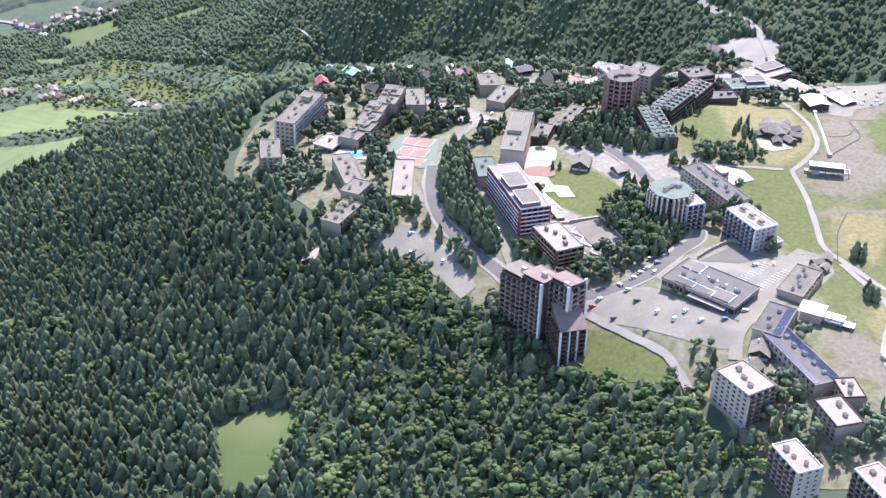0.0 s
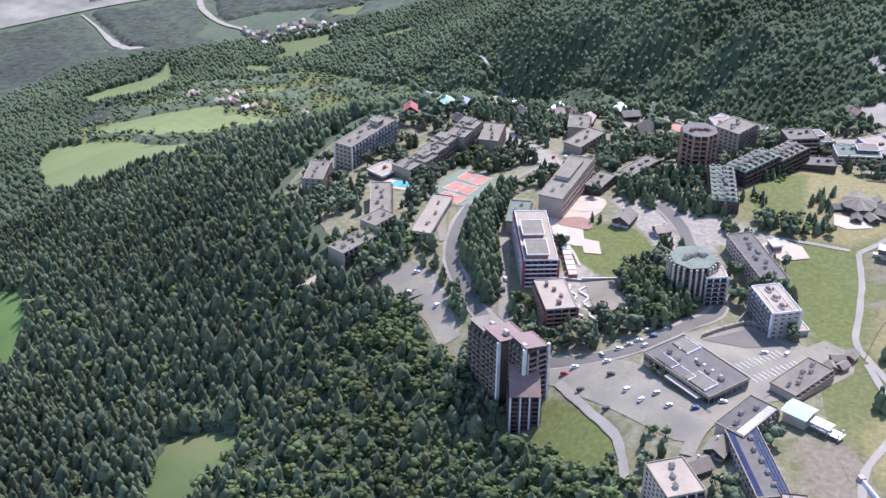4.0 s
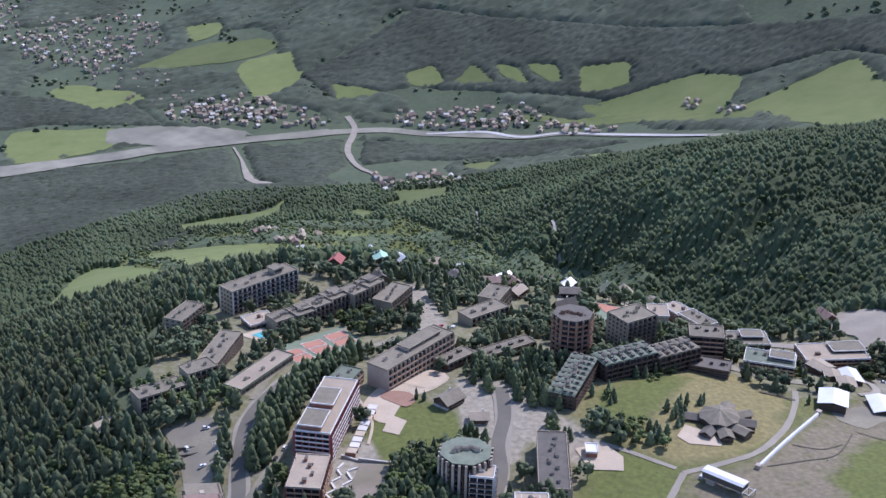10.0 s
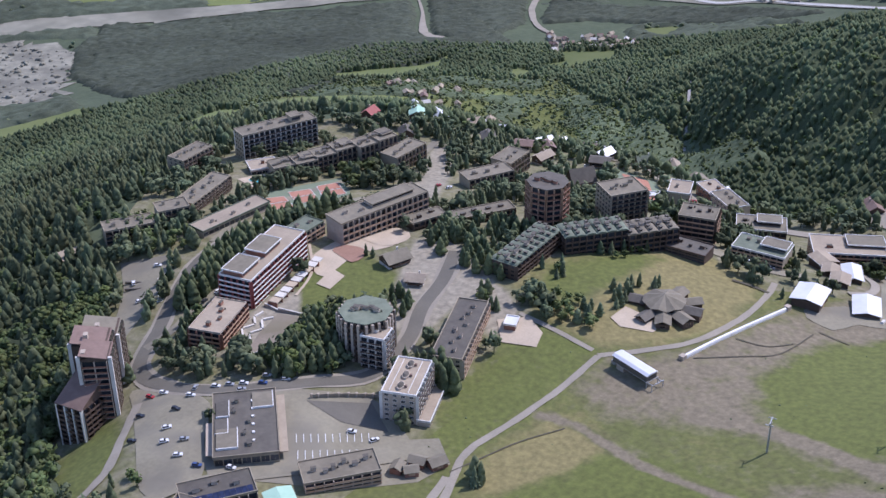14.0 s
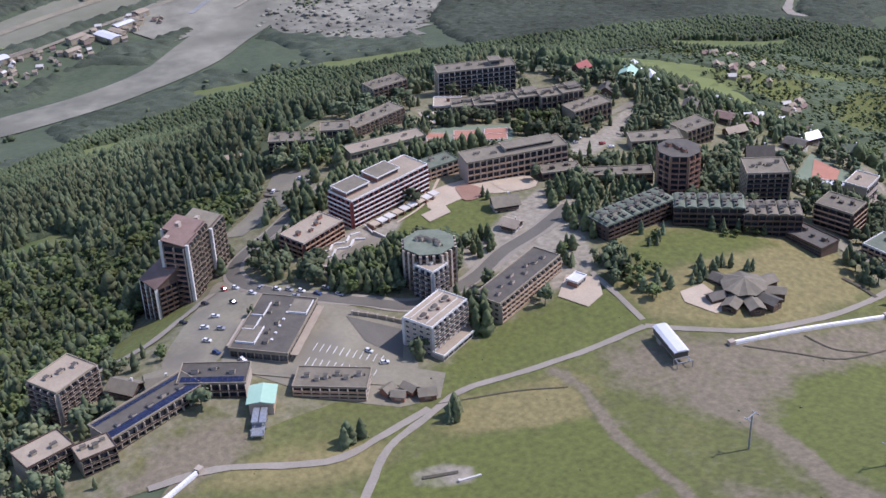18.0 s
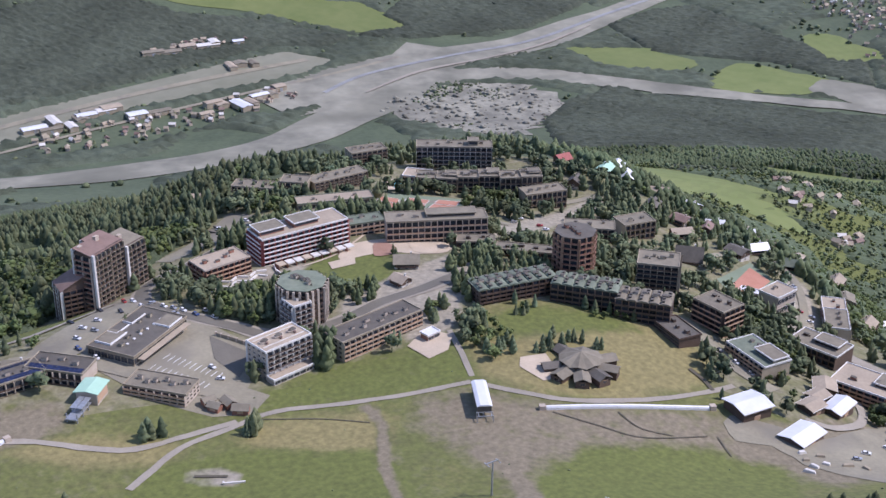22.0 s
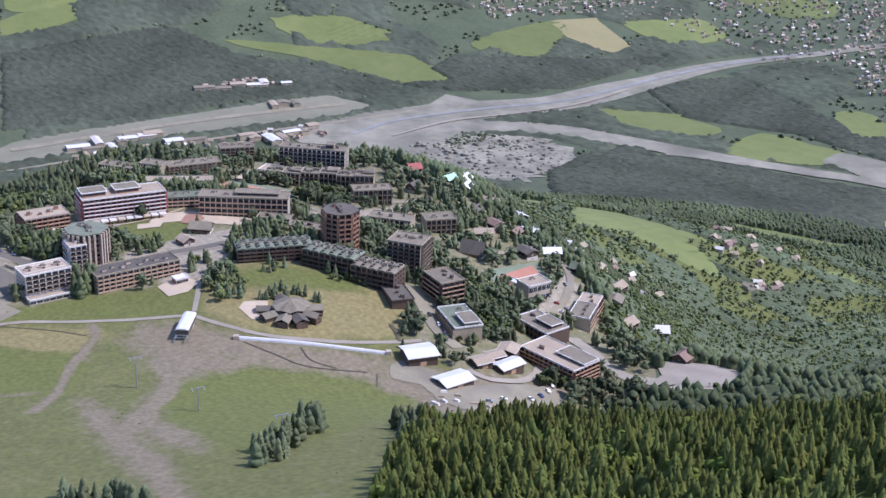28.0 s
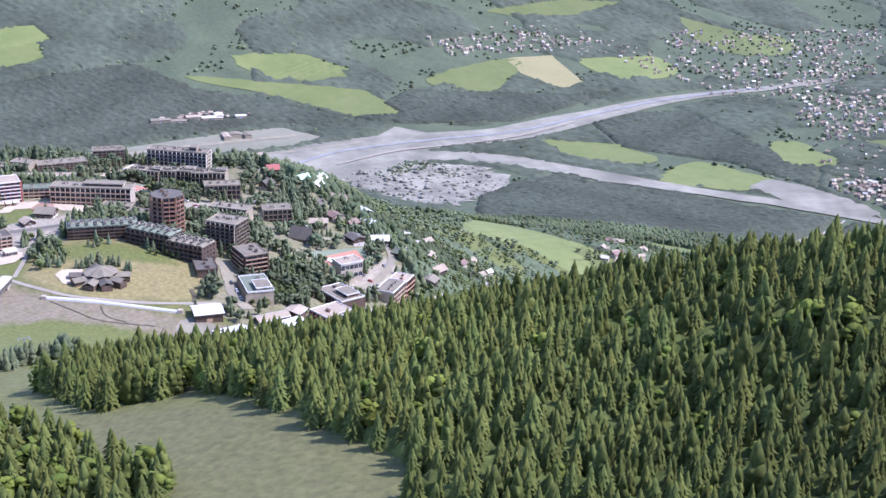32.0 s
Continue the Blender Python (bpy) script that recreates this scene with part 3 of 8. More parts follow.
FAR_3 = [(-474, 1096), (-409, 1151), (-370, 1186), (-336, 1104), (-358, 1027)]
draped("meadow", FAR_3, MEADOW_FAR, 0.9, 20, 2.5, "green hay meadow", "field")
FAR_4 = [(-489, 1643), (-409, 1676), (-403, 1577), (-424, 1553)]
draped("meadow", FAR_4, MEADOW_FAR, 0.9, 20, 2.5, "green hay meadow", "field")
FAR_5 = [(-466, 1816), (-413, 1842), (-418, 1772)]
draped("meadow", FAR_5, MEADOW_FAR, 0.9, 20, 2.5, "green hay meadow", "field")
FAR_6 = [(-737, 2122), (-697, 2155), (-658, 2112), (-708, 2088)]
draped("meadow", FAR_6, MEADOW_FAR, 0.9, 20, 2.5, "green hay meadow", "field")
FAR_7 = [(-637, 2120), (-631, 2175), (-574, 2134)]
draped("meadow", FAR_7, MEADOW_FAR, 0.9, 20, 2.5, "green hay meadow", "field")
FAR_8 = [(-588, 2183), (-543, 2179), (-511, 2143), (-560, 2149)]
draped("meadow", FAR_8, MEADOW_FAR, 0.9, 20, 2.5, "green hay meadow", "field")
FAR_9 = [(-532, 2192), (-478, 2197), (-457, 2158), (-502, 2164)]
draped("meadow", FAR_9, MEADOW_FAR, 0.9, 20, 2.5, "green hay meadow", "field")
FAR_10 = [(-435, 2199), (-363, 2226), (-337, 2171), (-413, 2146)]
draped("meadow", FAR_10, MEADOW_FAR, 0.9, 20, 2.5, "green hay meadow", "field")
FAR_11 = [(-390, 2114), (-231, 2183), (-145, 2158), (-145, 2050), (-224, 2019), (-384, 2099)]
draped("meadow", FAR_11, MEADOW_FAR, 0.9, 20, 2.5, "green hay meadow", "field")
FAR_12 = [(-111, 2051), (17, 2181), (116, 2030), (135, 1913), (3, 1949)]
draped("meadow", FAR_12, MEADOW_FAR, 0.9, 20, 2.5, "green hay meadow", "field")
FAR_13 = [(-1052, 2054), (-991, 2128), (-908, 2035), (-935, 1950), (-1004, 1999)]
draped("meadow", FAR_13, MEADOW_FAR, 0.9, 20, 2.5, "green hay meadow", "field")
FAR_14 = [(-1299, 1828), (-1171, 1889), (-1121, 1866), (-1144, 1796)]
draped("meadow", FAR_14, MEADOW_FAR, 0.9, 20, 2.5, "green hay meadow", "field")
FAR_15 = [(-1243, 1979), (-1207, 2103), (-1067, 2166), (-1032, 2113), (-1145, 2020)]
draped("meadow", FAR_15, MEADOW_FAR, 0.9, 20, 2.5, "green hay meadow", "field")
FAR_16 = [(-1682, 719), (-1685, 952), (-1667, 1086), (-1542, 1144), (-1524, 1053), (-1617, 900)]
draped("meadow", FAR_16, MEADOW_FAR, 0.9, 20, 2.5, "green hay meadow", "field")
FAR_17 = [(-1753, 1230), (-1927, 1439), (-1896, 1477), (-1706, 1377), (-1685, 1335)]
draped("meadow", FAR_17, MEADOW_FAR, 0.9, 20, 2.5, "green hay meadow", "field")
FAR_18 = [(-1956, 1627), (-1999, 1821), (-1861, 1837), (-1803, 1682)]
draped("meadow", FAR_18, MEADOW_FAR, 0.9, 20, 2.5, "green hay meadow", "field")
FAR_19 = [(-1127, 1543), (-1204, 1648), (-1047, 1709), (-1022, 1657), (-1075, 1542)]
draped("meadow", FAR_19, MEADOW_FAR, 0.9, 20, 2.5, "green hay meadow", "field")
FAR_20 = [(-1713, 306), (-1794, 426), (-1723, 441), (-1641, 314)]
draped("meadow", FAR_20, MEADOW_FAR, 0.9, 20, 2.5, "green hay meadow", "field")
FAR_21 = [(-1798, 825), (-1845, 969), (-1781, 1067), (-1705, 908)]
draped("meadow", FAR_21, MEADOW_FAR, 0.9, 20, 2.5, "green hay meadow", "field")
FAR_22 = [(-439, 1063), (-388, 1155), (-279, 1172), (-277, 1133), (-323, 1088), (-302, 1022)]
draped("meadow", FAR_22, MEADOW_FAR, 0.9, 20, 2.5, "green hay meadow", "field")
FAR_23 = [(-1308, 1827), (-1268, 1884), (-1167, 1842), (-1165, 1788)]
draped("meadow", FAR_23, MEADOW_FAR, 0.9, 20, 2.5, "green hay meadow", "field")
FAR_24 = [(-1376, 1389), (-1333, 1538), (-1299, 1504), (-1340, 1400)]
draped("meadow", FAR_24, MEADOW_FAR, 0.9, 20, 2.5, "green hay meadow", "field")
FAR_25 = [(-368, 1154), (-352, 1229), (-312, 1194), (-324, 1144)]
draped("meadow", FAR_25, MEADOW_FAR, 0.9, 20, 2.5, "green hay meadow", "field")
FAR_26 = [(-474, 2043), (-94, 2040), (-85, 1996), (-162, 2000), (-321, 2084)]
draped("meadow", FAR_26, MEADOW_FAR, 0.9, 20, 2.5, "green hay meadow", "field")
FAR_27 = [(-884, 959), (-849, 1039), (-817, 1105), (-781, 1069), (-811, 973)]
draped("meadow", FAR_27, MEADOW_FAR, 0.9, 20, 2.5, "green hay meadow", "field")
FAR_28 = [(-893, 810), (-876, 878), (-834, 877), (-842, 814)]
draped("meadow", FAR_28, MEADOW_FAR, 0.9, 20, 2.5, "green hay meadow", "field")
FAR_29 = [(-678, 617), (-702, 670), (-509, 614), (-479, 584)]
draped("meadow", FAR_29, MEADOW_FAR, 0.9, 20, 2.5, "green hay meadow", "field")
FAR_30 = [(-306, 843), (-286, 868), (-332, 953), (-342, 955)]
draped("meadow", FAR_30, MEADOW_FAR, 0.9, 20, 2.5, "green hay meadow", "field")
FAR_31 = [(-467, 1570), (-410, 1646), (-386, 1608), (-423, 1542)]
draped("meadow", FAR_31, MEADOW_FAR, 0.9, 20, 2.5, "green hay meadow", "field")
FAR_32 = [(-1280, 2193), (-1220, 2225), (-1183, 2174), (-1217, 2128)]
draped("meadow", FAR_32, MEADOW_FAR, 0.9, 20, 2.5, "green hay meadow", "field")
FAR_33 = [(-844, 2049), (-744, 2056), (-808, 2010)]
draped("meadow", FAR_33, MEADOW_FAR, 0.9, 20, 2.5, "green hay meadow", "field")
FAR_34 = [(-318, 1852), (-251, 1859), (-254, 1822)]
draped("meadow", FAR_34, MEADOW_FAR, 0.9, 20, 2.5, "green hay meadow", "field")
FAR_35 = [(-363, 1608), (-307, 1628), (-311, 1584)]
draped("meadow", FAR_35, MEADOW_FAR, 0.9, 20, 2.5, "green hay meadow", "field")
FAR_36 = [(-1780, 933), (-1823, 1009), (-1743, 1061), (-1698, 951)]
draped("meadow", FAR_36, MEADOW_FAR, 0.9, 20, 2.5, "green hay meadow", "field")
FAR_37 = [(-1372, 1396), (-1349, 1500), (-1245, 1575), (-1191, 1524), (-1256, 1418)]
draped("meadow", FAR_37, MEADOW_FAR, 0.9, 20, 2.5, "green hay meadow", "field")
FAR_38 = [(-2219, 2143), (-2244, 2264), (-2053, 2193), (-2051, 2118)]
draped("meadow", FAR_38, MEADOW_FAR, 0.9, 20, 2.5, "green hay meadow", "field")
FAR_39 = [(-1839, 312), (-1870, 410), (-1810, 449), (-1749, 324)]
draped("meadow", FAR_39, MEADOW_FAR, 0.9, 20, 2.5, "green hay meadow", "field")
FAR_40 = [(-394, 1033), (-363, 1074), (-325, 1072), (-311, 1004)]
draped("meadow", FAR_40, MEADOW_FAR, 0.9, 20, 2.5, "green hay meadow", "field")
FAR_41 = [(-430, 1190), (-430, 1319), (-366, 1248), (-371, 1144)]
draped("meadow", FAR_41, MEADOW_FAR, 0.9, 20, 2.5, "green hay meadow", "field")
FAR_42 = [(-405, 1389), (-368, 1371), (-363, 1327), (-401, 1349)]
draped("meadow", FAR_42, MEADOW_FAR, 0.9, 20, 2.5, "green hay meadow", "field")
FAR_43 = [(-328, 1619), (-276, 1628), (-275, 1572), (-322, 1589)]
draped("meadow", FAR_43, MEADOW_FAR, 0.9, 20, 2.5, "green hay meadow", "field")
FAR_44 = [(-486, 1534), (-439, 1520), (-430, 1458), (-467, 1491)]
draped("meadow", FAR_44, MEADOW_FAR, 0.9, 20, 2.5, "green hay meadow", "field")
FAR_45 = [(-2250, 1463), (-2400, 1709), (-2439, 1879), (-2271, 1676)]
draped("meadow", FAR_45, MEADOW_FAR, 0.9, 20, 2.5, "green hay meadow", "field")
FAR_46 = [(-2372, 2018), (-2260, 2168), (-2027, 2087), (-2169, 1992)]
draped("meadow", FAR_46, MEADOW_FAR, 0.9, 20, 2.5, "green hay meadow", "field")
FAR_47 = [(-2229, 2156), (-2189, 2264), (-2059, 2191), (-2083, 2110)]
draped("meadow", FAR_47, MEADOW_FAR, 0.9, 20, 2.5, "green hay meadow", "field")
FAR_48 = [(-1936, 1448), (-1979, 1566), (-1780, 1585), (-1721, 1528), (-1824, 1457)]
draped("field", FAR_48, CROP, 0.9, 25, 2, "ripe tan field of grain", "field", rounded=False)
AIRFIELD = [(-1214, 379), (-1331, 638), (-1450, 899), (-1409, 971), (-1346, 910), (-1238, 632), (-1124, 383)]
draped("airfield", AIRFIELD, AIRSTRIP, 1.0, 25, 0, "dry grass airfield with a long strip", "airfield")
QUARRY = [(-1123, 973), (-1199, 1032), (-1232, 1145), (-1203, 1237), (-1077, 1261), (-968, 1176), (-907, 1100), (-992, 1049), (-1067, 1010)]
draped("gravel_pit", QUARRY, GRAVEL_PIT, 1.1, 14, 15, "grey gravel workings beside the river", "gravel pit")
GRAVEL_FLAT = [(-1024, 1667), (-1066, 1731), (-945, 1799), (-853, 1812), (-920, 1719)]
draped("gravel_flat", GRAVEL_FLAT, RIVERBED, 1.1, 14, 4, "bare grey gravel flat", "gravel")
RIVER_MAIN = [(-1205, 825), (-1243, 923), (-1314, 1011), (-1373, 1175), (-1423, 1348), (-1557, 1560), (-1688, 1794), (-1736, 1996), (-1778, 2189)]
strip("river_bed", RIVER_MAIN, [150, 140, 120, 95, 75, 55, 40, 35, 35], RIVERBED, 1.3, 12, "wide bed of grey gravel with a braided river", "river bed")
RIVER_LOW = [(-1427, 1176), (-1245, 1046), (-1124, 932), (-1014, 815), (-960, 703), (-923, 590), (-915, 522), (-918, 427)]
strip("river_bed", RIVER_LOW, [130, 120, 110, 95, 80, 80, 80, 80], RIVERBED, 1.2, 12, "wide bed of grey gravel", "river bed")
RIVER_EAST = [(-1242, 942), (-1270, 1103), (-1259, 1252), (-1173, 1378), (-1045, 1529), (-904, 1721), (-722, 1916), (-606, 1956), (-442, 1976), (-355, 2000), (-128, 1917), (23, 1854)]
strip("river_bed", RIVER_EAST, [60, 80, 75, 62, 40, 26, 22, 20, 20, 18, 16, 14], RIVERBED, 1.5, 12, "bed of grey gravel", "river bed")
WATER_A = [(-1243, 923), (-1320, 1012), (-1380, 1176), (-1430, 1350), (-1560, 1562), (-1692, 1796), (-1740, 1998)]
strip("water", WATER_A, 9, WATER, 1.9, 12, "milky shallow river", "river")
WATER_B = [(-605, 1954), (-515, 1982), (-441, 1973), (-355, 2000), (-126, 1912)]
strip("gravel_bar", WATER_B, [5, 9, 7, 10, 6], RIVER_PALE, 2.1, 12, "pale bar in the river bed", "river bed")
BRAID_D = [(-1227, 987), (-1309, 1099), (-1350, 1231), (-1398, 1351), (-1493, 1491)]
strip("gravel_bar", BRAID_D, [4, 9, 5, 8, 3], GRAVEL, 2.9, 12, "pale bar in the river bed", "river bed")
ROAD_VAL = [(-762, 1961), (-724, 1923), (-684, 1835), (-620, 1758), (-555, 1712), (-498, 1639)]
strip("torrent_bed", ROAD_VAL, [9, 11, 10, 9, 8, 5], GRAVEL, 1.6, 12, "pale gravel bed of a side torrent", "river bed")
TORRENT = [(-840, 1744), (-790, 1696), (-708, 1606), (-669, 1600)]
strip("torrent_bed", TORRENT, [4, 5, 12, 16], GRAVEL, 1.6, 12, "pale gravel bed of a side torrent", "river bed")
ROAD_VAL2 = [(-1081, 386), (-1171, 586), (-1250, 766), (-1315, 915), (-1396, 1090)]
strip("road", ROAD_VAL2, 9, ASPHALT_OLD, 1.6, 15, "valley road", "road")
RUNWAY = [(-1181, 380), (-1294, 636), (-1411, 932)]
strip("runway", RUNWAY, 14, ASPHALT_OLD, 1.7, 15, "worn asphalt runway", "runway")
RIVER_LEFT = [(-1107, 1428), (-1065, 1498), (-988, 1597), (-909, 1705), (-815, 1820), (-752, 1893)]
strip("river_bed", RIVER_LEFT, [50, 42, 34, 30, 28, 26], RIVERBED, 1.6, 12, "bed of grey gravel", "river bed")
RAVINE = [(-193, 1462), (-88, 1272), (-59, 1221)]
strip("ravine", RAVINE, [2, 3, 2], ROCK, 1.5, 5, "pale eroded gully in the wooded slope", "gully")
RAVINE2 = [(-296, 1507), (-260, 1437), (-229, 1371)]
strip("ravine", RAVINE2, [2, 2.5, 2], ROCK, 1.5, 5, "pale eroded gully in the wooded slope", "gully")
WOODS_0 = [(-1184, 1393), (-1053, 1485), (-870, 1653), (-766, 1811), (-715, 1884), (-635, 1749), (-608, 1564), (-638, 1473), (-700, 1317), (-806, 1231), (-955, 1188)]
WOODS_1 = [(-1045, 1205), (-1111, 1309), (-991, 1506), (-867, 1700), (-813, 1794), (-559, 1636), (-592, 1334), (-456, 1134), (-853, 1154)]
WOODS_2 = [(-1574, 322), (-1728, 622), (-1623, 749), (-1594, 898), (-1509, 1040), (-1464, 970), (-1478, 888), (-1339, 624), (-1261, 357)]
WOODS_3 = [(-1684, 1181), (-1685, 1542), (-1729, 1657), (-1611, 1518), (-1499, 1369), (-1480, 1143), (-1509, 1040)]
WOODS_4 = [(-1537, 1518), (-1578, 1749), (-1275, 1800), (-1117, 1835), (-1005, 1775), (-1186, 1693), (-1315, 1532)]
WOODS_5 = [(-683, 1886), (-381, 1968), (-239, 1931), (-393, 1861), (-566, 1821), (-620, 1758)]
WOODS_6 = [(-920, 2054), (-830, 2317), (65, 2309), (91, 2171), (-15, 2213), (-255, 2116), (-407, 2133), (-706, 2085), (-819, 2005)]
HAMLET_0, HAMLET_0_HOUSES = [(-1062, 1837), (-969, 1947), (-810, 1952), (-754, 1915), (-873, 1840), (-1003, 1799)], 150
HAMLET_1, HAMLET_1_HOUSES = [(-722, 1993), (-491, 2087), (-240, 1988), (-453, 2001), (-643, 1966)], 130
HAMLET_2, HAMLET_2_HOUSES = [(-2216, 1901), (-2372, 2509), (-1509, 2045), (-1777, 1962), (-1906, 1868)], 260
HAMLET_3, HAMLET_3_HOUSES = [(-2006, 1267), (-2148, 1545), (-2102, 1744), (-1988, 1502), (-1898, 1297)], 90
HAMLET_4, HAMLET_4_HOUSES = [(-1164, 470), (-1186, 629), (-1293, 873), (-1231, 881), (-1073, 623), (-1065, 488)], 90
HAMLET_5, HAMLET_5_HOUSES = [(-1457, 653), (-1510, 776), (-1506, 848), (-1451, 723)], 30
HAMLET_6, HAMLET_6_HOUSES = [(-1647, 2113), (-1476, 2303), (-1274, 2121), (-1276, 1938), (-1482, 1938)], 140
TOWN_A = [(-2181, 1406), (-2217, 1602), (-2048, 1832), (-1872, 1967), (-1567, 1984), (-1645, 1890), (-1944, 1727), (-1986, 1369)]
TOWN_B = [(-2330, 2461), (-2380, 2633), (-987, 1891), (-983, 1800), (-1181, 1853), (-1663, 2028)]
HAMLET_7, HAMLET_7_HOUSES = [(-524, 1725), (-498, 1765), (-436, 1733), (-452, 1674)], 20
HAMLET_8, HAMLET_8_HOUSES = [(-418, 1186), (-480, 1320), (-404, 1333), (-295, 1171)], 20
HAMLET_9, HAMLET_9_HOUSES = [(-285, 1192), (-308, 1257), (-264, 1218), (-253, 1180)], 12
HAMLET_10, HAMLET_10_HOUSES = [(-265, 2118), (-105, 2059), (-117, 2012), (-189, 2052)], 14
HAMLET_11, HAMLET_11_HOUSES = [(-570, 1720), (-490, 1688), (-430, 1738), (-404, 1691), (-474, 1655), (-495, 1619)], 34
HAMLET_12, HAMLET_12_HOUSES = [(19, 897), (-109, 968), (-182, 1083), (114, 912)], 10
NE_WOOD = [(99, 902), (-131, 1057), (-126, 1119), (-128, 1185), (-174, 1109), (-167, 1219), (-346, 1422), (43, 1190), (5, 1135), (279, 957), (16, 1035), (237, 896), (180, 894), (168, 896), (145, 900), (123, 913)]
ISLE_A = [(-1211, 1028), (-1262, 1091), (-1253, 1209), (-1183, 1125), (-1147, 1051)]
ISLE_B = [(-1342, 1188), (-1382, 1282), (-1345, 1347), (-1284, 1278), (-1295, 1219)]
BARE = [ROTUNDA_LAWN, CRESCENT_LAWN, EAST_LAWN, GARDEN, EARTH_LIFT, EARTH_NE, DRY_A, DRY_B, LUSH_A, LUSH_B, LUSH_C, EARTH_SW, WORN_A, WORN_B, RING_IN, RING_GRASS, ROT_TERRACE, SAND_B, RED_SAND, PARK_W, PARK_SW, PLAZA, SQUARE_DARK, PLAYGROUND, SAND, TERRACE_MID, VILLAGE_GRAVEL, NORTH_YARD, COURT_N, COURT_N_RED, GRAVEL_LOT, BIG_PARK, GRAVEL_COURT, YARD_CT, FOREST_GAP, GAP_WEST, SHADOW_MEADOW, TOWER_LAWN, FAR_0, FAR_1, FAR_2, FAR_3, FAR_4, FAR_5, FAR_6, FAR_7, FAR_8, FAR_9, FAR_10, FAR_11, FAR_12, FAR_13, FAR_14, FAR_15, FAR_16, FAR_17, FAR_18, FAR_19, FAR_20, FAR_21, FAR_22, FAR_23, FAR_24, FAR_25, FAR_26, FAR_27, FAR_28, FAR_29, FAR_30, FAR_31, FAR_32, FAR_33, FAR_34, FAR_35, FAR_36, FAR_37, FAR_38, FAR_39, FAR_40, FAR_41, FAR_42, FAR_43, FAR_44, FAR_45, FAR_46, FAR_47, FAR_48, AIRFIELD, QUARRY, GRAVEL_FLAT]
LINES = [(PATH_A, 2.6), (PATH_B, 3.2), (PATH_C, 3.2), (PATH_E, 2.0), (PATH_F, 3.0), (ROAD_SW, 3.4), (ROAD_MAIN, 8), (LANE_MID, 5.0), (LANE_BACK, 5.0), (STREET_E, 7.0), (TRACK_A, 2.5), (TRACK_B, 2.5), (TRACK_C, 2.5), (ROAD_WEST, 5.0), (ROAD_N2, 5), (ROAD_N3, 11), (ROAD_HILL, 6), (ROAD_LOOP, 4), (ROAD_SHOP, 6), (ROAD_TOWER, 4), (FURROW_0, 0.7), (FURROW_1, 0.7), (FURROW_2, 0.7), (GARDEN_PATH, 1.4), (RIVER_MAIN, 75), (RIVER_LOW, 95), (RIVER_EAST, 50), (WATER_A, 9), (WATER_B, 10), (BRAID_D, 10), (ROAD_VAL, 16), (TORRENT, 18), (ROAD_VAL2, 9), (RUNWAY, 14), (RIVER_LEFT, 55), (RAVINE, 2), (RAVINE2, 2)]
VALLEY_HALLS = [((-1178, 478), (-1232, 658), 12, 30), ((-1191, 715), (-1256, 876), 8, 25), ((-1456, 666), (-1484, 844), 6, 14), ((-1388, 792), (-1398, 851), 3, 10)]
EAST_NEAR = [(567, 697), (576, 717), (608, 732), (640, 755), (662, 762), (677, 753), (654, 710)]


def ribbon(points, width):
    """The outline of a track of the given width along a line."""
    c = smooth_line(points, 8.0)
    d = np.gradient(c, axis=0)
    d /= np.linalg.norm(d, axis=1)[:, None]
    side = np.column_stack([-d[:, 1], d[:, 0]]) * width / 2
    return [tuple(q) for q in np.concatenate([c + side, (c - side)[::-1]])]


LAYERS = [(ROTUNDA_LAWN, 0, 0.85), (CRESCENT_LAWN, 1, 0.9), (EAST_LAWN, 1, 0.55), (GARDEN, 1, 0.9), (EARTH_LIFT, 2, 0.62), (EARTH_NE, 2, 0.9), (DRY_A, 0, 0.8), (DRY_B, 0, 0.85), (LUSH_A, 1, 0.85), (LUSH_B, 1, 0.9), (LUSH_C, 1, 0.8), (EARTH_SW, 2, 0.9), (WORN_A, 2, 0.8), (WORN_B, 2, 0.7), (RING_IN, 3, 1.0), (SHADOW_MEADOW, 4, 1.0), (RING_GRASS, 1, 1.0), (TOWER_LAWN, 1, 0.9), (TERRACE_MID, 3, 0.9), (VILLAGE_GRAVEL, 3, 1.0), (NORTH_YARD, 3, 1.0), (YARD_CT, 3, 1.0)]
TRACKS = [(ribbon(p, w), k, a) for p, w, k, a in ((PATH_E, 2.6, 2, 1.0), (PATH_F, 3.4, 2, 1.0), (TRACK_A, 3.8, 2, 1.0), (TRACK_B, 3.6, 2, 1.0), (TRACK_C, 2.2, 2, 0.8))]


def within(poly, x, y, soft):
    """How far inside a polygon the points lie, from 0 outside to 1, with a soft edge."""
    d = np.full(np.shape(x), 1e9)
    for (x0, y0), (x1, y1) in zip(poly, poly[1:] + poly[:1]):
        ex, ey = x1 - x0, y1 - y0
        t = np.clip(((x - x0) * ex + (y - y0) * ey) / (ex * ex + ey * ey + 1e-9), 0, 1)
        d = np.minimum(d, np.hypot(x - x0 - t * ex, y - y0 - t * ey))
    return np.clip(0.5 + np.where(inside(poly, x, y), d, -d) / soft, 0, 1)


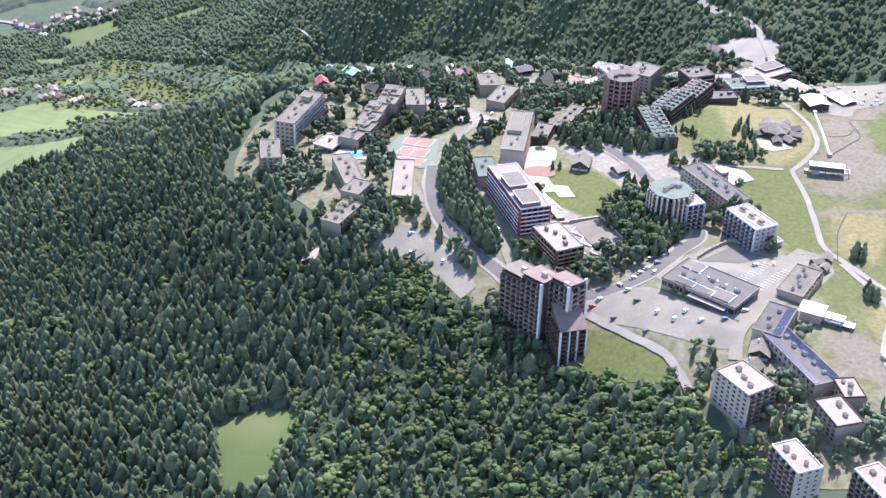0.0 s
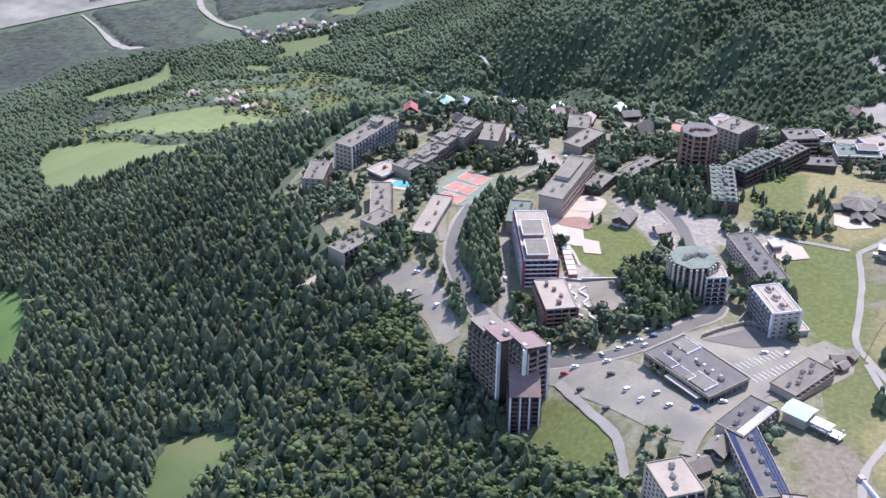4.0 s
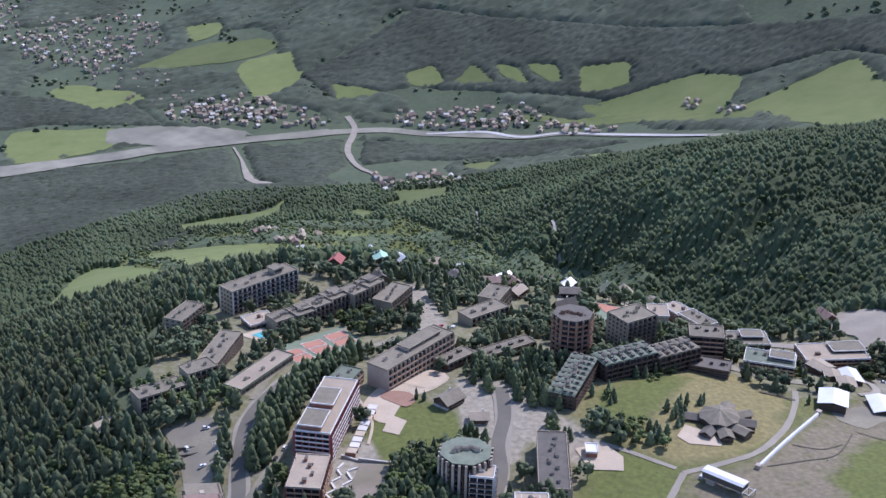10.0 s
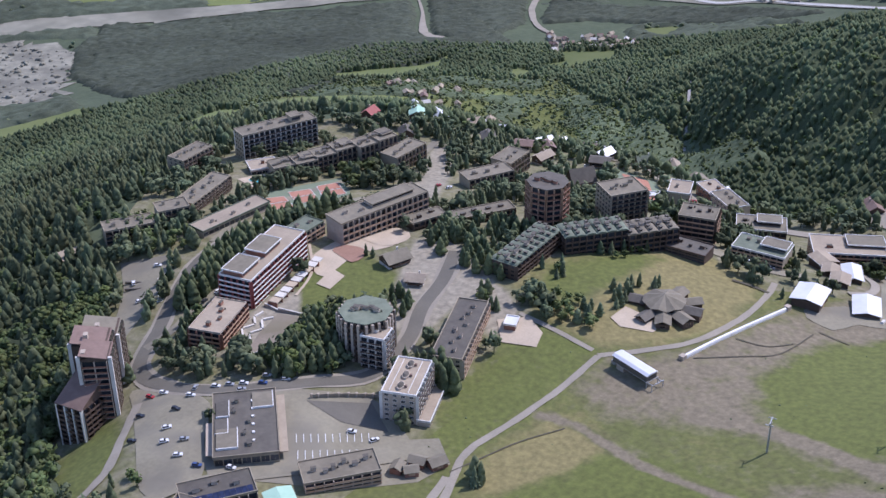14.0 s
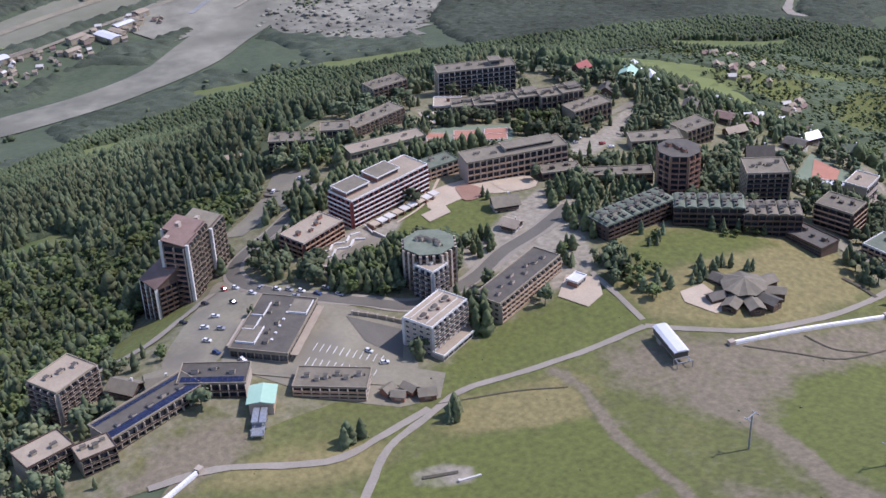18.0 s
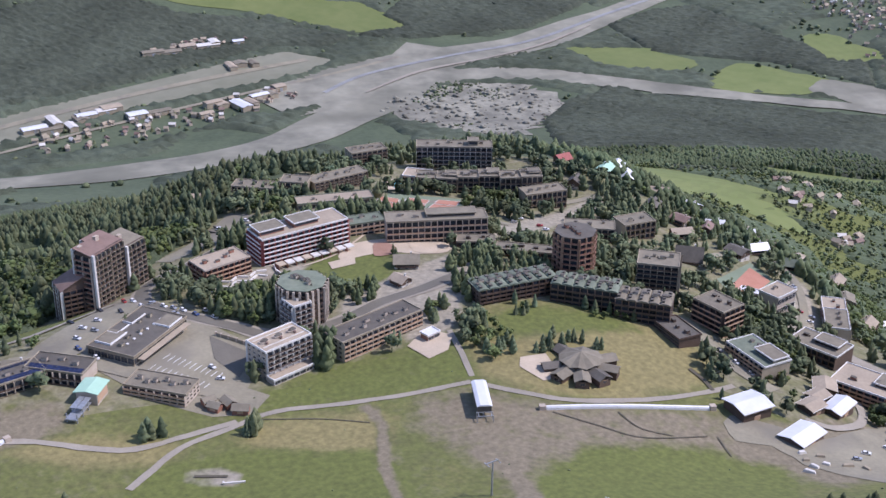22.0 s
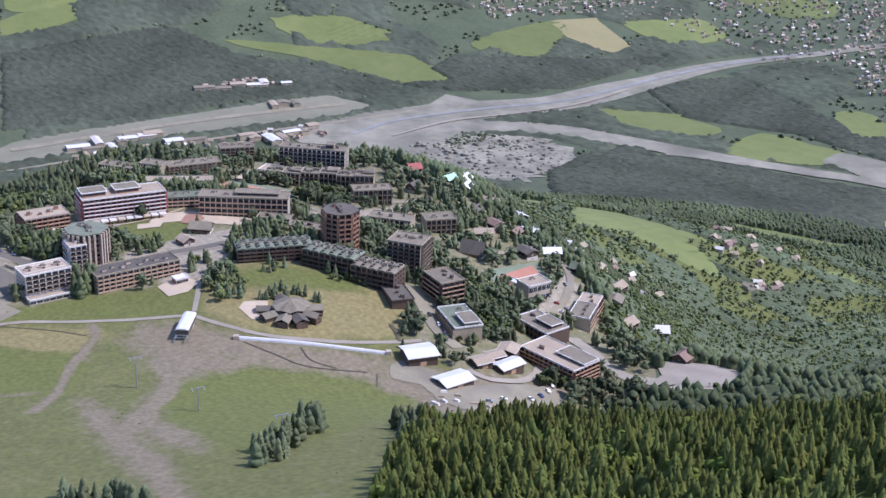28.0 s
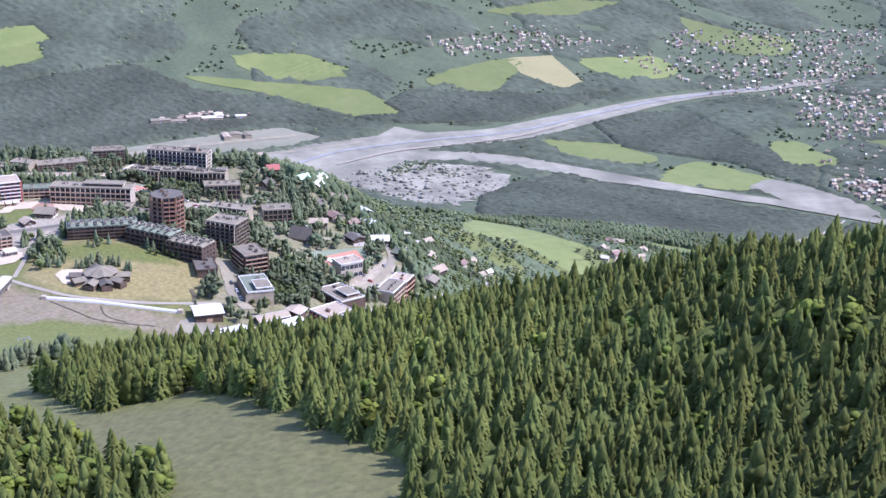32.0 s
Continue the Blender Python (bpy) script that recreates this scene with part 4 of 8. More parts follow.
def soft_ground():
    """Grass that passes into dry grass, fresh grass, bare earth and gravel, by the mesh's cover attribute and noise."""
    m = bpy.data.materials.new("mixed_ground")
    m.use_nodes = True
    nt = m.node_tree
    bsdf = nt.nodes["Principled BSDF"]
    bsdf.inputs["Roughness"].default_value = 0.95
    where = nt.nodes.new("ShaderNodeNewGeometry").outputs["Position"]

    def noise_at(scale, detail):
        n = nt.nodes.new("ShaderNodeTexNoise")
        n.inputs["Scale"].default_value, n.inputs["Detail"].default_value = scale, detail
        nt.links.new(where, n.inputs["Vector"])
        return n.outputs["Fac"]

    def mix(fac, a, b):
        x = nt.nodes.new("ShaderNodeMix")
        x.data_type = "RGBA"
        for socket, value in ((x.inputs[0], fac), (x.inputs[6], a), (x.inputs[7], b)):
            if isinstance(value, tuple):
                socket.default_value = (*value, 1)
            else:
                nt.links.new(value, socket)
        return x.outputs[2]

    cover = nt.nodes.new("ShaderNodeAttribute")
    cover.attribute_name = "cover"
    split = nt.nodes.new("ShaderNodeSeparateColor")
    nt.links.new(cover.outputs["Color"], split.inputs[0])
    fine, coarse, mid = noise_at(1.4, 4.0), noise_at(0.035, 5.0), noise_at(0.16, 4.0)
    pairs = (((0.19, 0.165, 0.062), (0.275, 0.232, 0.10)), ((0.10, 0.122, 0.025), (0.146, 0.158, 0.04)), ((0.165, 0.138, 0.086), (0.25, 0.21, 0.14)), ((0.25, 0.222, 0.165), (0.37, 0.33, 0.25)))
    colour = mix(mid, mix(fine, (0.094, 0.105, 0.03), (0.13, 0.138, 0.042)), (0.148, 0.138, 0.058))
    for i, weight in enumerate((split.outputs[0], split.outputs[1], split.outputs[2], cover.outputs["Alpha"])):
        total = nt.nodes.new("ShaderNodeMath")
        total.operation = "MULTIPLY_ADD"
        nt.links.new((coarse, mid, mid, mid)[i], total.inputs[0])
        total.inputs[1].default_value = 1.1 if i < 3 else 0.35
        nt.links.new(weight, total.inputs[2])
        r = nt.nodes.new("ShaderNodeMapRange")
        r.inputs["From Min"].default_value, r.inputs["From Max"].default_value = (0.80, 1.25) if i < 3 else (0.42, 0.80)
        nt.links.new(total.outputs[0], r.inputs["Value"])
        colour = mix(r.outputs["Result"], colour, mix(fine, *pairs[i]))
    worn = nt.nodes.new("ShaderNodeMapRange")
    worn.inputs["From Min"].default_value, worn.inputs["From Max"].default_value, worn.inputs["To Min"].default_value, worn.inputs["To Max"].default_value = 0.3, 0.7, 0.74, 1.2
    nt.links.new(noise_at(0.4, 6.0), worn.inputs["Value"])
    x = nt.nodes.new("ShaderNodeMix")
    x.data_type, x.blend_type = "RGBA", "MULTIPLY"
    x.inputs[0].default_value = 1.0
    nt.links.new(colour, x.inputs[6])
    nt.links.new(worn.outputs["Result"], x.inputs[7])
    nt.links.new(x.outputs[2], bsdf.inputs["Base Color"])
    b = nt.nodes.new("ShaderNodeBump")
    b.inputs["Strength"].default_value, b.inputs["Distance"].default_value = 0.5, 0.08
    nt.links.new(fine, b.inputs["Height"])
    nt.links.new(b.outputs[0], bsdf.inputs["Normal"])
    return m


MIXED = soft_ground()


def soft_land(name, outline, lift, step, start, label, category):
    ob = draped(name, outline, MIXED, lift, step, 0, label, category)
    me = ob.data
    co = np.empty(len(me.vertices) * 3, np.float32)
    me.vertices.foreach_get("co", co)
    x, y = co[0::3].astype(float), co[1::3].astype(float)
    w = np.tile(np.array(start, np.float32), (len(x), 1))
    for poly, channel, amount in LAYERS + TRACKS:
        k = within(poly, x, y, 3.0 if (poly, channel, amount) in TRACKS else 14.0 if channel != 3 else 6.0) * amount
        w *= (1 - k)[:, None]
        if channel < 4:
            w[:, channel] += k
    me.attributes.new("cover", "FLOAT_COLOR", "POINT").data.foreach_set("color", w.astype(np.float32).ravel())
    return ob


soft_land("piste", MEADOW, 0.30, 2.6, (0.26, 0.52, 0.20, 0.0), "grassy ski slope above the village", "meadow")
soft_land("village_ground", VILLAGE, 0.22, 4.0, (0.30, 0.40, 0.30, 0.36), "village ground of grass, earth and gravel", "ground")

# ---- trees ----


def conifer(tiers, spikes, seed, slim=0.17, trunk=True):
    """Points and triangles of a conifer one metre high: a trunk and ragged tiers of drooping boughs."""
    r = random.Random(seed)
    v, f = [], []
    if trunk:
        for z, w in ((0.0, 0.016), (0.35, 0.011)):
            v += [(w * math.cos(a), w * math.sin(a), z) for a in (0, 2.09, 4.19)]
        f += [(0, 1, 4), (0, 4, 3), (1, 2, 5), (1, 5, 4), (2, 0, 3), (2, 3, 5)]
    for k in range(tiers):
        u = k / tiers
        rim, top = 0.07 + 0.86 * u ** 0.93, min(1.0, 0.07 + 0.86 * u ** 0.93 + 0.95 / tiers + 0.10)
        reach = slim * (1 - u) ** 0.8 * r.uniform(0.88, 1.12) + 0.012
        base, n, spin = len(v), spikes if u < 0.7 else max(4, spikes - 2), r.uniform(0, 6.3)
        v.append((r.uniform(-0.01, 0.01), r.uniform(-0.01, 0.01), top))
        for i in range(2 * n):
            a = spin + math.pi * i / n + r.uniform(-0.12, 0.12)
            d = reach * (r.uniform(0.85, 1.25) if i % 2 == 0 else r.uniform(0.45, 0.65))
            v.append((d * math.cos(a), d * math.sin(a), rim + (r.uniform(-0.035, 0.01) if i % 2 == 0 else r.uniform(0.02, 0.05))))
        f += [(base, base + 1 + i, base + 1 + (i + 1) % (2 * n)) for i in range(2 * n)]
    return np.array(v), np.array(f)


def larch(rings, sides, seed, slim=0.24, trunk=True, fullness=0.7):
    """A full, softly layered conifer one metre high: lumpy whorls of boughs that close into a rounded spire."""
    r = random.Random(seed)
    v, f = [], []
    if trunk:
        for z, w in ((0.0, 0.016), (0.35, 0.011)):
            v += [(w * math.cos(a), w * math.sin(a), z) for a in (0, 2.09, 4.19)]
        f += [(0, 1, 4), (0, 4, 3), (1, 2, 5), (1, 5, 4), (2, 0, 3), (2, 3, 5)]
    start = len(v)
    lean_x, lean_y = r.uniform(-0.03, 0.03), r.uniform(-0.03, 0.03)
    for k in range(rings):
        u = k / rings
        layer = 1.12 if k % 2 == 0 else 0.78
        for i in range(sides):
            a = (i + 0.5 * (k % 2) + r.uniform(-0.3, 0.3)) * 6.2832 / sides
            d = slim * (1 - u) ** fullness * min(1.0, 0.55 + 4.5 * u) * layer * r.uniform(0.72, 1.22)
            v.append((d * math.cos(a) + lean_x * u, d * math.sin(a) + lean_y * u, 0.06 + 0.88 * u + r.uniform(-0.035, 0.035) - (0.03 if k % 2 == 0 else -0.01)))
    v.append((lean_x, lean_y, 1.0))
    for k in range(rings - 1):
        for i in range(sides):
            p, q = start + k * sides, start + (k + 1) * sides
            j = (i + 1) % sides
            f += [(p + i, p + j, q + i), (p + j, q + j, q + i)]
    p = start + (rings - 1) * sides
    f += [(p + i, p + (i + 1) % sides, len(v) - 1) for i in range(sides)]
    return np.array(v), np.array(f)


def bushy(lobes, leaves, seed, wide=0.34):
    """A broad-leaved tree one metre high seen from afar: a forked trunk, several uneven lobes of foliage and loose leaf clumps round them."""
    r = random.Random(seed)
    v, f = [], []
    for (x0, y0, z0, w0), (x1, y1, z1, w1) in (((0, 0, 0, 0.03), (0, 0, 0.4, 0.02)), ((0, 0, 0.35, 0.018), (0.12, 0.05, 0.65, 0.008)), ((0, 0, 0.33, 0.016), (-0.1, -0.09, 0.6, 0.008))):
        b = len(v)
        v += [(x0 + w0 * math.cos(a), y0 + w0 * math.sin(a), z0) for a in (0, 2.09, 4.19)]
        v += [(x1 + w1 * math.cos(a), y1 + w1 * math.sin(a), z1) for a in (0, 2.09, 4.19)]
        f += [(b, b + 1, b + 4), (b, b + 4, b + 3), (b + 1, b + 2, b + 5), (b + 1, b + 5, b + 4), (b + 2, b, b + 3), (b + 2, b + 3, b + 5)]
    for n in range(lobes):
        a, out = n * 2.4 + r.uniform(-0.4, 0.4), wide * r.uniform(0.3, 0.75) * (n > 0)
        cx, cy, cz = out * math.cos(a), out * math.sin(a), r.uniform(0.42, 0.68) if n else 0.74
        s = wide * r.uniform(0.42, 0.62)
        b, sides = len(v), 6
        v.append((cx, cy, cz + s * 0.95))
        for z, w in ((0.55, 0.75), (0.0, 1.0), (-0.6, 0.7)):
            spin = r.uniform(0, 6.3)
            for i in range(sides):
                t, d = spin + i * 6.2832 / sides, s * w * r.uniform(0.7, 1.28)
                v.append((cx + d * math.cos(t), cy + d * math.sin(t), cz + s * z * 0.9 + r.uniform(-0.2, 0.2) * s))
        f += [(b, b + 1 + i, b + 1 + (i + 1) % sides) for i in range(sides)]
        for ring in (0, 1):
            p, q = b + 1 + ring * sides, b + 1 + (ring + 1) * sides
            for i in range(sides):
                j = (i + 1) % sides
                f += [(p + i, q + i, q + j), (p + i, q + j, p + j)]
    for _ in range(leaves):
        d = Vector((r.gauss(0, 1), r.gauss(0, 1), r.gauss(0, 0.8))).normalized()
        c = Vector((d.x * wide, d.y * wide, 0.6 + d.z * 0.36)) * r.uniform(0.82, 1.06)
        e1 = d.orthogonal().normalized() * r.uniform(0.05, 0.10)
        e2 = d.cross(e1) * r.uniform(0.6, 1.0) + d * 0.04
        b = len(v)
        v += [tuple(c + e1), tuple(c + e2), tuple(c - e1), tuple(c - e2)]
        f += [(b, b + 1, b + 2), (b, b + 2, b + 3)]
    return np.array(v), np.array(f)


def puff(sides, seed, wide=0.42):
    """A rounded, uneven crown one metre high, of the kind that closes a canopy far off."""
    r = random.Random(seed)
    v, f = [(r.uniform(-0.08, 0.08), r.uniform(-0.08, 0.08), 1.0)], []
    for ring, (z, w) in enumerate(((0.74, 0.62), (0.36, 1.0), (0.04, 0.78))):
        spin = r.uniform(0, 6.3)
        for i in range(sides):
            a, d = spin + (i + r.uniform(-0.25, 0.25)) * 6.283 / sides, wide * w * r.uniform(0.72, 1.25)
            v.append((d * math.cos(a), d * math.sin(a), z + r.uniform(-0.1, 0.1)))
    f += [(0, 1 + i, 1 + (i + 1) % sides) for i in range(sides)]
    for ring in (0, 1):
        p, q = 1 + ring * sides, 1 + (ring + 1) * sides
        for i in range(sides):
            j = (i + 1) % sides
            f += [(p + i, q + i, q + j), (p + i, q + j, p + j)]
    return np.array(v), np.array(f)


def wood(name, x, y, high, templates, material, label, category="trees", wide=1.0, seed=0, warm=(0.75, 1.35), sink=0.2, soft=False, lean=(1.0, 1.0, 1.0)):
    """Many trees of a wood in one mesh."""
    rng = np.random.default_rng(seed)
    x, y = np.asarray(x, float), np.asarray(y, float)
    ground_z, kind = land(x, y), rng.integers(0, len(templates), len(x))
    vs, fs, ts, base = [], [], [], 0
    spin, breadth = rng.uniform(0, 6.3, len(x)), rng.uniform(0.85, 1.2, len(x)) * wide
    shade = rng.uniform(warm[0], warm[1], len(x))
    shade = shade * (1 + 0.28 * np.sin(x * 0.017 + 1.7 * np.sin(y * 0.011)) * np.sin(y * 0.015 + 1.9 * np.sin(x * 0.009)))
    hue = rng.normal(0, 0.045, len(x))
    for k, (tv, tf) in enumerate(templates):
        s = np.flatnonzero(kind == k)
        if not len(s):
            continue
        c, si, h = np.cos(spin[s])[:, None], np.sin(spin[s])[:, None], high[s][:, None]
        b = h * breadth[s][:, None]
        px = (tv[None, :, 0] * c - tv[None, :, 1] * si) * b + x[s][:, None]
        py = (tv[None, :, 0] * si + tv[None, :, 1] * c) * b + y[s][:, None]
        pz = tv[None, :, 2] * h + ground_z[s][:, None] - sink
        vs.append(np.stack([px, py, pz], 2).reshape(-1, 3))
        fs.append((tf[None] + (np.arange(len(s)) * len(tv))[:, None, None] + base).reshape(-1, 3))
        t = np.stack([shade[s] * (1 + hue[s]) * lean[0], shade[s] * lean[1], shade[s] * (1 - hue[s] * 0.5) * lean[2]], 1)
        ts.append(np.repeat(t, len(tv), 0))
        base += len(s) * len(tv)
    if not vs:
        return None
    me = mesh_of(name, np.concatenate(vs), np.concatenate(fs), material, tint=np.concatenate(ts))
    if soft:
        me.polygons.foreach_set("use_smooth", np.ones(len(me.polygons), bool))
    return tagged(new(name, me), label, category, "", "stuff")


def scatter(outline, spacing, seed, holes=(), thin=0.0):
    """Places in an outline, a jittered triangular grid apart, outside the holes."""
    rng = np.random.default_rng(seed)
    p = np.array(outline, float)
    lo, hi = p.min(0), p.max(0)
    x, y = np.meshgrid(np.arange(lo[0], hi[0], spacing), np.arange(lo[1], hi[1], spacing * 0.87))
    x = x + (np.arange(len(x)) % 2)[:, None] * spacing / 2
    x, y = (x + rng.uniform(-0.42, 0.42, x.shape) * spacing).ravel(), (y + rng.uniform(-0.42, 0.42, y.shape) * spacing).ravel()
    keep = inside(outline, x, y)
    for h in holes:
        keep &= ~inside(h, x, y)
    if thin:
        keep &= rng.uniform(size=len(x)) > thin
    return x[keep], y[keep]

# ---- buildings ----
_shared = {}


def shared(key, make):
    """One mesh for all alike pieces."""
    if key not in _shared:
        _shared[key] = make()
    return _shared[key]


def window_mesh(w, h, frame_material):
    def make():
        s = Shape().box(-w / 2, w / 2, -0.03, 0.02, 0, h, 0).box(-w / 2 + 0.09, w / 2 - 0.09, -0.05, 0, 0.09, h - 0.09, 1)
        s.box(-0.03, 0.03, -0.06, 0, 0.09, h - 0.09, 0)
        return s.mesh("window", frame_material, GLASS)
    return shared(("window", round(w, 1), round(h, 1), frame_material.name), make)


def balcony_mesh(w, deep, high, rail, slab):
    def make():
        s = Shape().box(-w / 2, w / 2, -deep, 0, -0.16, 0.02, 0)
        s.box(-w / 2 + 0.05, w / 2 - 0.05, -deep - 0.02, -deep + 0.08, 0.10, 0.85, 1)
        s.box(-w / 2, -w / 2 + 0.14, -deep + 0.06, 0, 0.0, high - 0.18, 0)
        s.box(w / 2 - 0.14, w / 2, -deep + 0.06, 0, 0.0, high - 0.18, 0)
        s.box(-w / 2 + 0.2, w / 2 - 0.2, -0.06, 0.0, 0.05, high - 0.35, 2)
        return s.mesh("balcony", slab, rail, GLASS)
    return shared(("balcony", round(w, 2), round(deep, 1), round(high, 2), rail.name, slab.name), make)


def face(root, length, place, style, storeys, sh, top, rail, slab, frame_material, bay=3.4, low=0):
    """The windows or balconies of one side. place: the pose of the side's middle foot, looking out along -y."""
    n = max(1, round(length / bay))
    w = length / n
    for k in range(low, storeys):
        z = top - (storeys - k) * sh
        for i in range(n):
            m = place @ pose(-length / 2 + w * (i + 0.5), 0, z)
            if style == "balcony":
                part("balcony", balcony_mesh(w, 1.3, sh, rail, slab), rail, root, at=m)
            elif style == "window":
                part("window", window_mesh(min(1.7, w * 0.6), sh * 0.52, frame_material), GLASS, root, at=m @ pose(0, 0, sh * 0.28))
            elif style == "band":
                part("window", window_mesh(w * 0.93, sh * 0.55, frame_material), GLASS, root, at=m @ pose(0, 0, sh * 0.25))


def rooftop(root, L, W, top, kit, seed, box_material):
    """Lift heads, vents and chimneys on a flat roof."""
    r = random.Random(seed)
    n = kit
    for i in range(n):
        x = -L / 2 + L * (i + 0.5) / n + r.uniform(-0.5, 0.5)
        y = r.uniform(-0.2, 0.2) * W
        a, b, h = r.uniform(0.7, 1.3), r.uniform(0.5, 0.9), r.uniform(0.9, 1.7)
        s = Shape().box(-a, a, -b, b, 0, h).box(-a - 0.12, a + 0.12, -b - 0.12, b + 0.12, h, h + 0.14, 1)
        part("chimney", s, (box_material, ROOF_SLATE), root, at=pose(x, y, top + 0.05))
        if r.random() < 0.6:
            part("vent", shared("vent", lambda: Shape().prism([(0.35 * math.cos(a2), 0.35 * math.sin(a2)) for a2 in np.arange(8) * math.pi / 4], 0, 0.9).mesh("vent", ROOF_SLATE)), ROOF_SLATE, root,
                 at=pose(x + r.uniform(1.5, 2.2), y + r.uniform(-1, 1), top + 0.05))


def block(name, label, x, y, L, W, turn, H, storeys, wall=CONCRETE, roof=ROOF_FELT, s="balcony", n="window", e="blank", w="blank", rail=WOOD_DARK, slab=None,
          trim=TRIM_WHITE, frame_material=None, kit=4, base=None, category="apartment building", group="village buildings", penthouse=(), bay=3.4, low=0, parapet=0.5, over=0.35, top=None):
    """A flat-roofed block of flats. turn: degrees from +x to its long side."""
    g = float(land(x, y)) if base is None else base
    H = H if top is None else max(3.0, top - g)
    c, si = math.cos(radians(turn)), math.sin(radians(turn))
    foot = min(float(land(x + c * a - si * b, y + si * a + c * b)) for a in (-L / 2, L / 2) for b in (-W / 2, W / 2)) - g - 1.5
    root = thing(name, x, y, g, turn, label, category, group)
    slab, frame_material = slab or wall, frame_material or trim
    part("wall", Shape().box(-L / 2, L / 2, -W / 2, W / 2, min(foot, -1), H), wall, root)
    cover = part("roof", Shape().box(-L / 2 - over, L / 2 + over, -W / 2 - over, W / 2 + over, H, H + 0.22), roof, root)
    if parapet:
        p = Shape()
        for x0, x1, y0, y1 in ((-L / 2 - over, L / 2 + over, -W / 2 - over, -W / 2 - over + 0.3), (-L / 2 - over, L / 2 + over, W / 2 + over - 0.3, W / 2 + over),
                               (-L / 2 - over, -L / 2 - over + 0.3, -W / 2 - over + 0.3, W / 2 + over - 0.3), (L / 2 + over - 0.3, L / 2 + over, -W / 2 - over + 0.3, W / 2 + over - 0.3)):
            p.box(x0, x1, y0, y1, H - 0.25, H + 0.22 + parapet)
        part("parapet", p, trim, root)
    sh = H / storeys
    for style, length, place in ((s, L, pose(0, -W / 2, 0)), (n, L, pose(0, W / 2, 0, 0, 0, 180)), (e, W, pose(L / 2, 0, 0, 0, 0, 90)), (w, W, pose(-L / 2, 0, 0, 0, 0, -90))):
        if style != "blank":
            face(root, length, place, style, storeys, sh, H, rail, slab, frame_material, bay, low)
    for px, py, a, b, h in penthouse:
        upper = part("penthouse", Shape().box(px - a, px + a, py - b, py + b, H + 0.1, H + h), wall, root)
        part("window", Shape().box(px - a + 0.4, px + a - 0.4, py - b - 0.06, py + b + 0.06, H + h * 0.3, H + h * 0.78), GLASS, upper)
        part("penthouse_roof", Shape().box(px - a - 0.4, px + a + 0.4, py - b - 0.4, py + b + 0.4, H + h, H + h + 0.2), ROOF_FELT, upper)
        rim = Shape()
        for x0, x1, y0, y1 in ((-a - 0.7, a + 0.7, -b - 0.7, -b - 0.4), (-a - 0.7, a + 0.7, b + 0.4, b + 0.7), (-a - 0.7, -a - 0.4, -b - 0.4, b + 0.4), (a + 0.4, a + 0.7, -b - 0.4, b + 0.4)):
            rim.box(px + x0, px + x1, py + y0, py + y1, H + h - 0.15, H + h + 0.45)
        part("rim", rim, trim, upper)
    rooftop(cover, L * 0.85, W, H + 0.2, kit, int(x * 7 + y), wall)
    return root


def many_sided(name, label, x, y, radius, sides, H, storeys, wall, roof, rail, slab, turn=0.0, squash=1.0, trim=TRIM_WHITE, kit=5, crown=0.0, balcony_sides=None, crown_material=None, fin=None):
    """A tower of flats with a many-sided plan."""
    g = float(land(x, y))
    root = thing(name, x, y, g, turn, label, "apartment building", "village buildings")
    ring = [(radius * math.cos(2 * math.pi * (i + 0.5) / sides), radius * squash * math.sin(2 * math.pi * (i + 0.5) / sides)) for i in range(sides)]
    part("wall", Shape().prism(ring, -4, H), wall, root)
    wide = [(a * 1.06, b * 1.06) for a, b in ring]
    cover = part("roof", Shape().prism(wide, H, H + 0.3, 0, None).prism([(a * 0.98, b * 0.98) for a, b in ring], H + 0.3, H + 0.3 + max(crown, 0.02), 1, [(a * (0.72 if crown else 0.97), b * (0.72 if crown else 0.97)) for a, b in ring]), (crown_material or roof, roof), root)
    sh = H / storeys
    for i in range(sides):
        (x0, y0), (x1, y1) = ring[i], ring[(i + 1) % sides]
        length = math.dist((x0, y0), (x1, y1))
        place = pose((x0 + x1) / 2, (y0 + y1) / 2, 0, 0, 0, math.degrees(math.atan2(y1 - y0, x1 - x0)))
        style = "balcony" if balcony_sides is None or i in balcony_sides else "window"
        face(root, length * 0.98, place, style, storeys, sh, H, rail, slab, trim, 3.6)
        if fin:
            for u in (-0.5, -0.17, 0.17):
                part("fin", shared(("fin", round(H, 1), fin.name), lambda: Shape().box(-0.55, 0.55, -1.6, 0, -3, H - 0.3).mesh("fin", fin)), fin, root, at=place @ pose(length * u, 0, 0))
    rooftop(cover, radius * 1.1, radius * 1.1, H + 0.3 + crown, kit, int(x + 3 * y), wall)
    return root


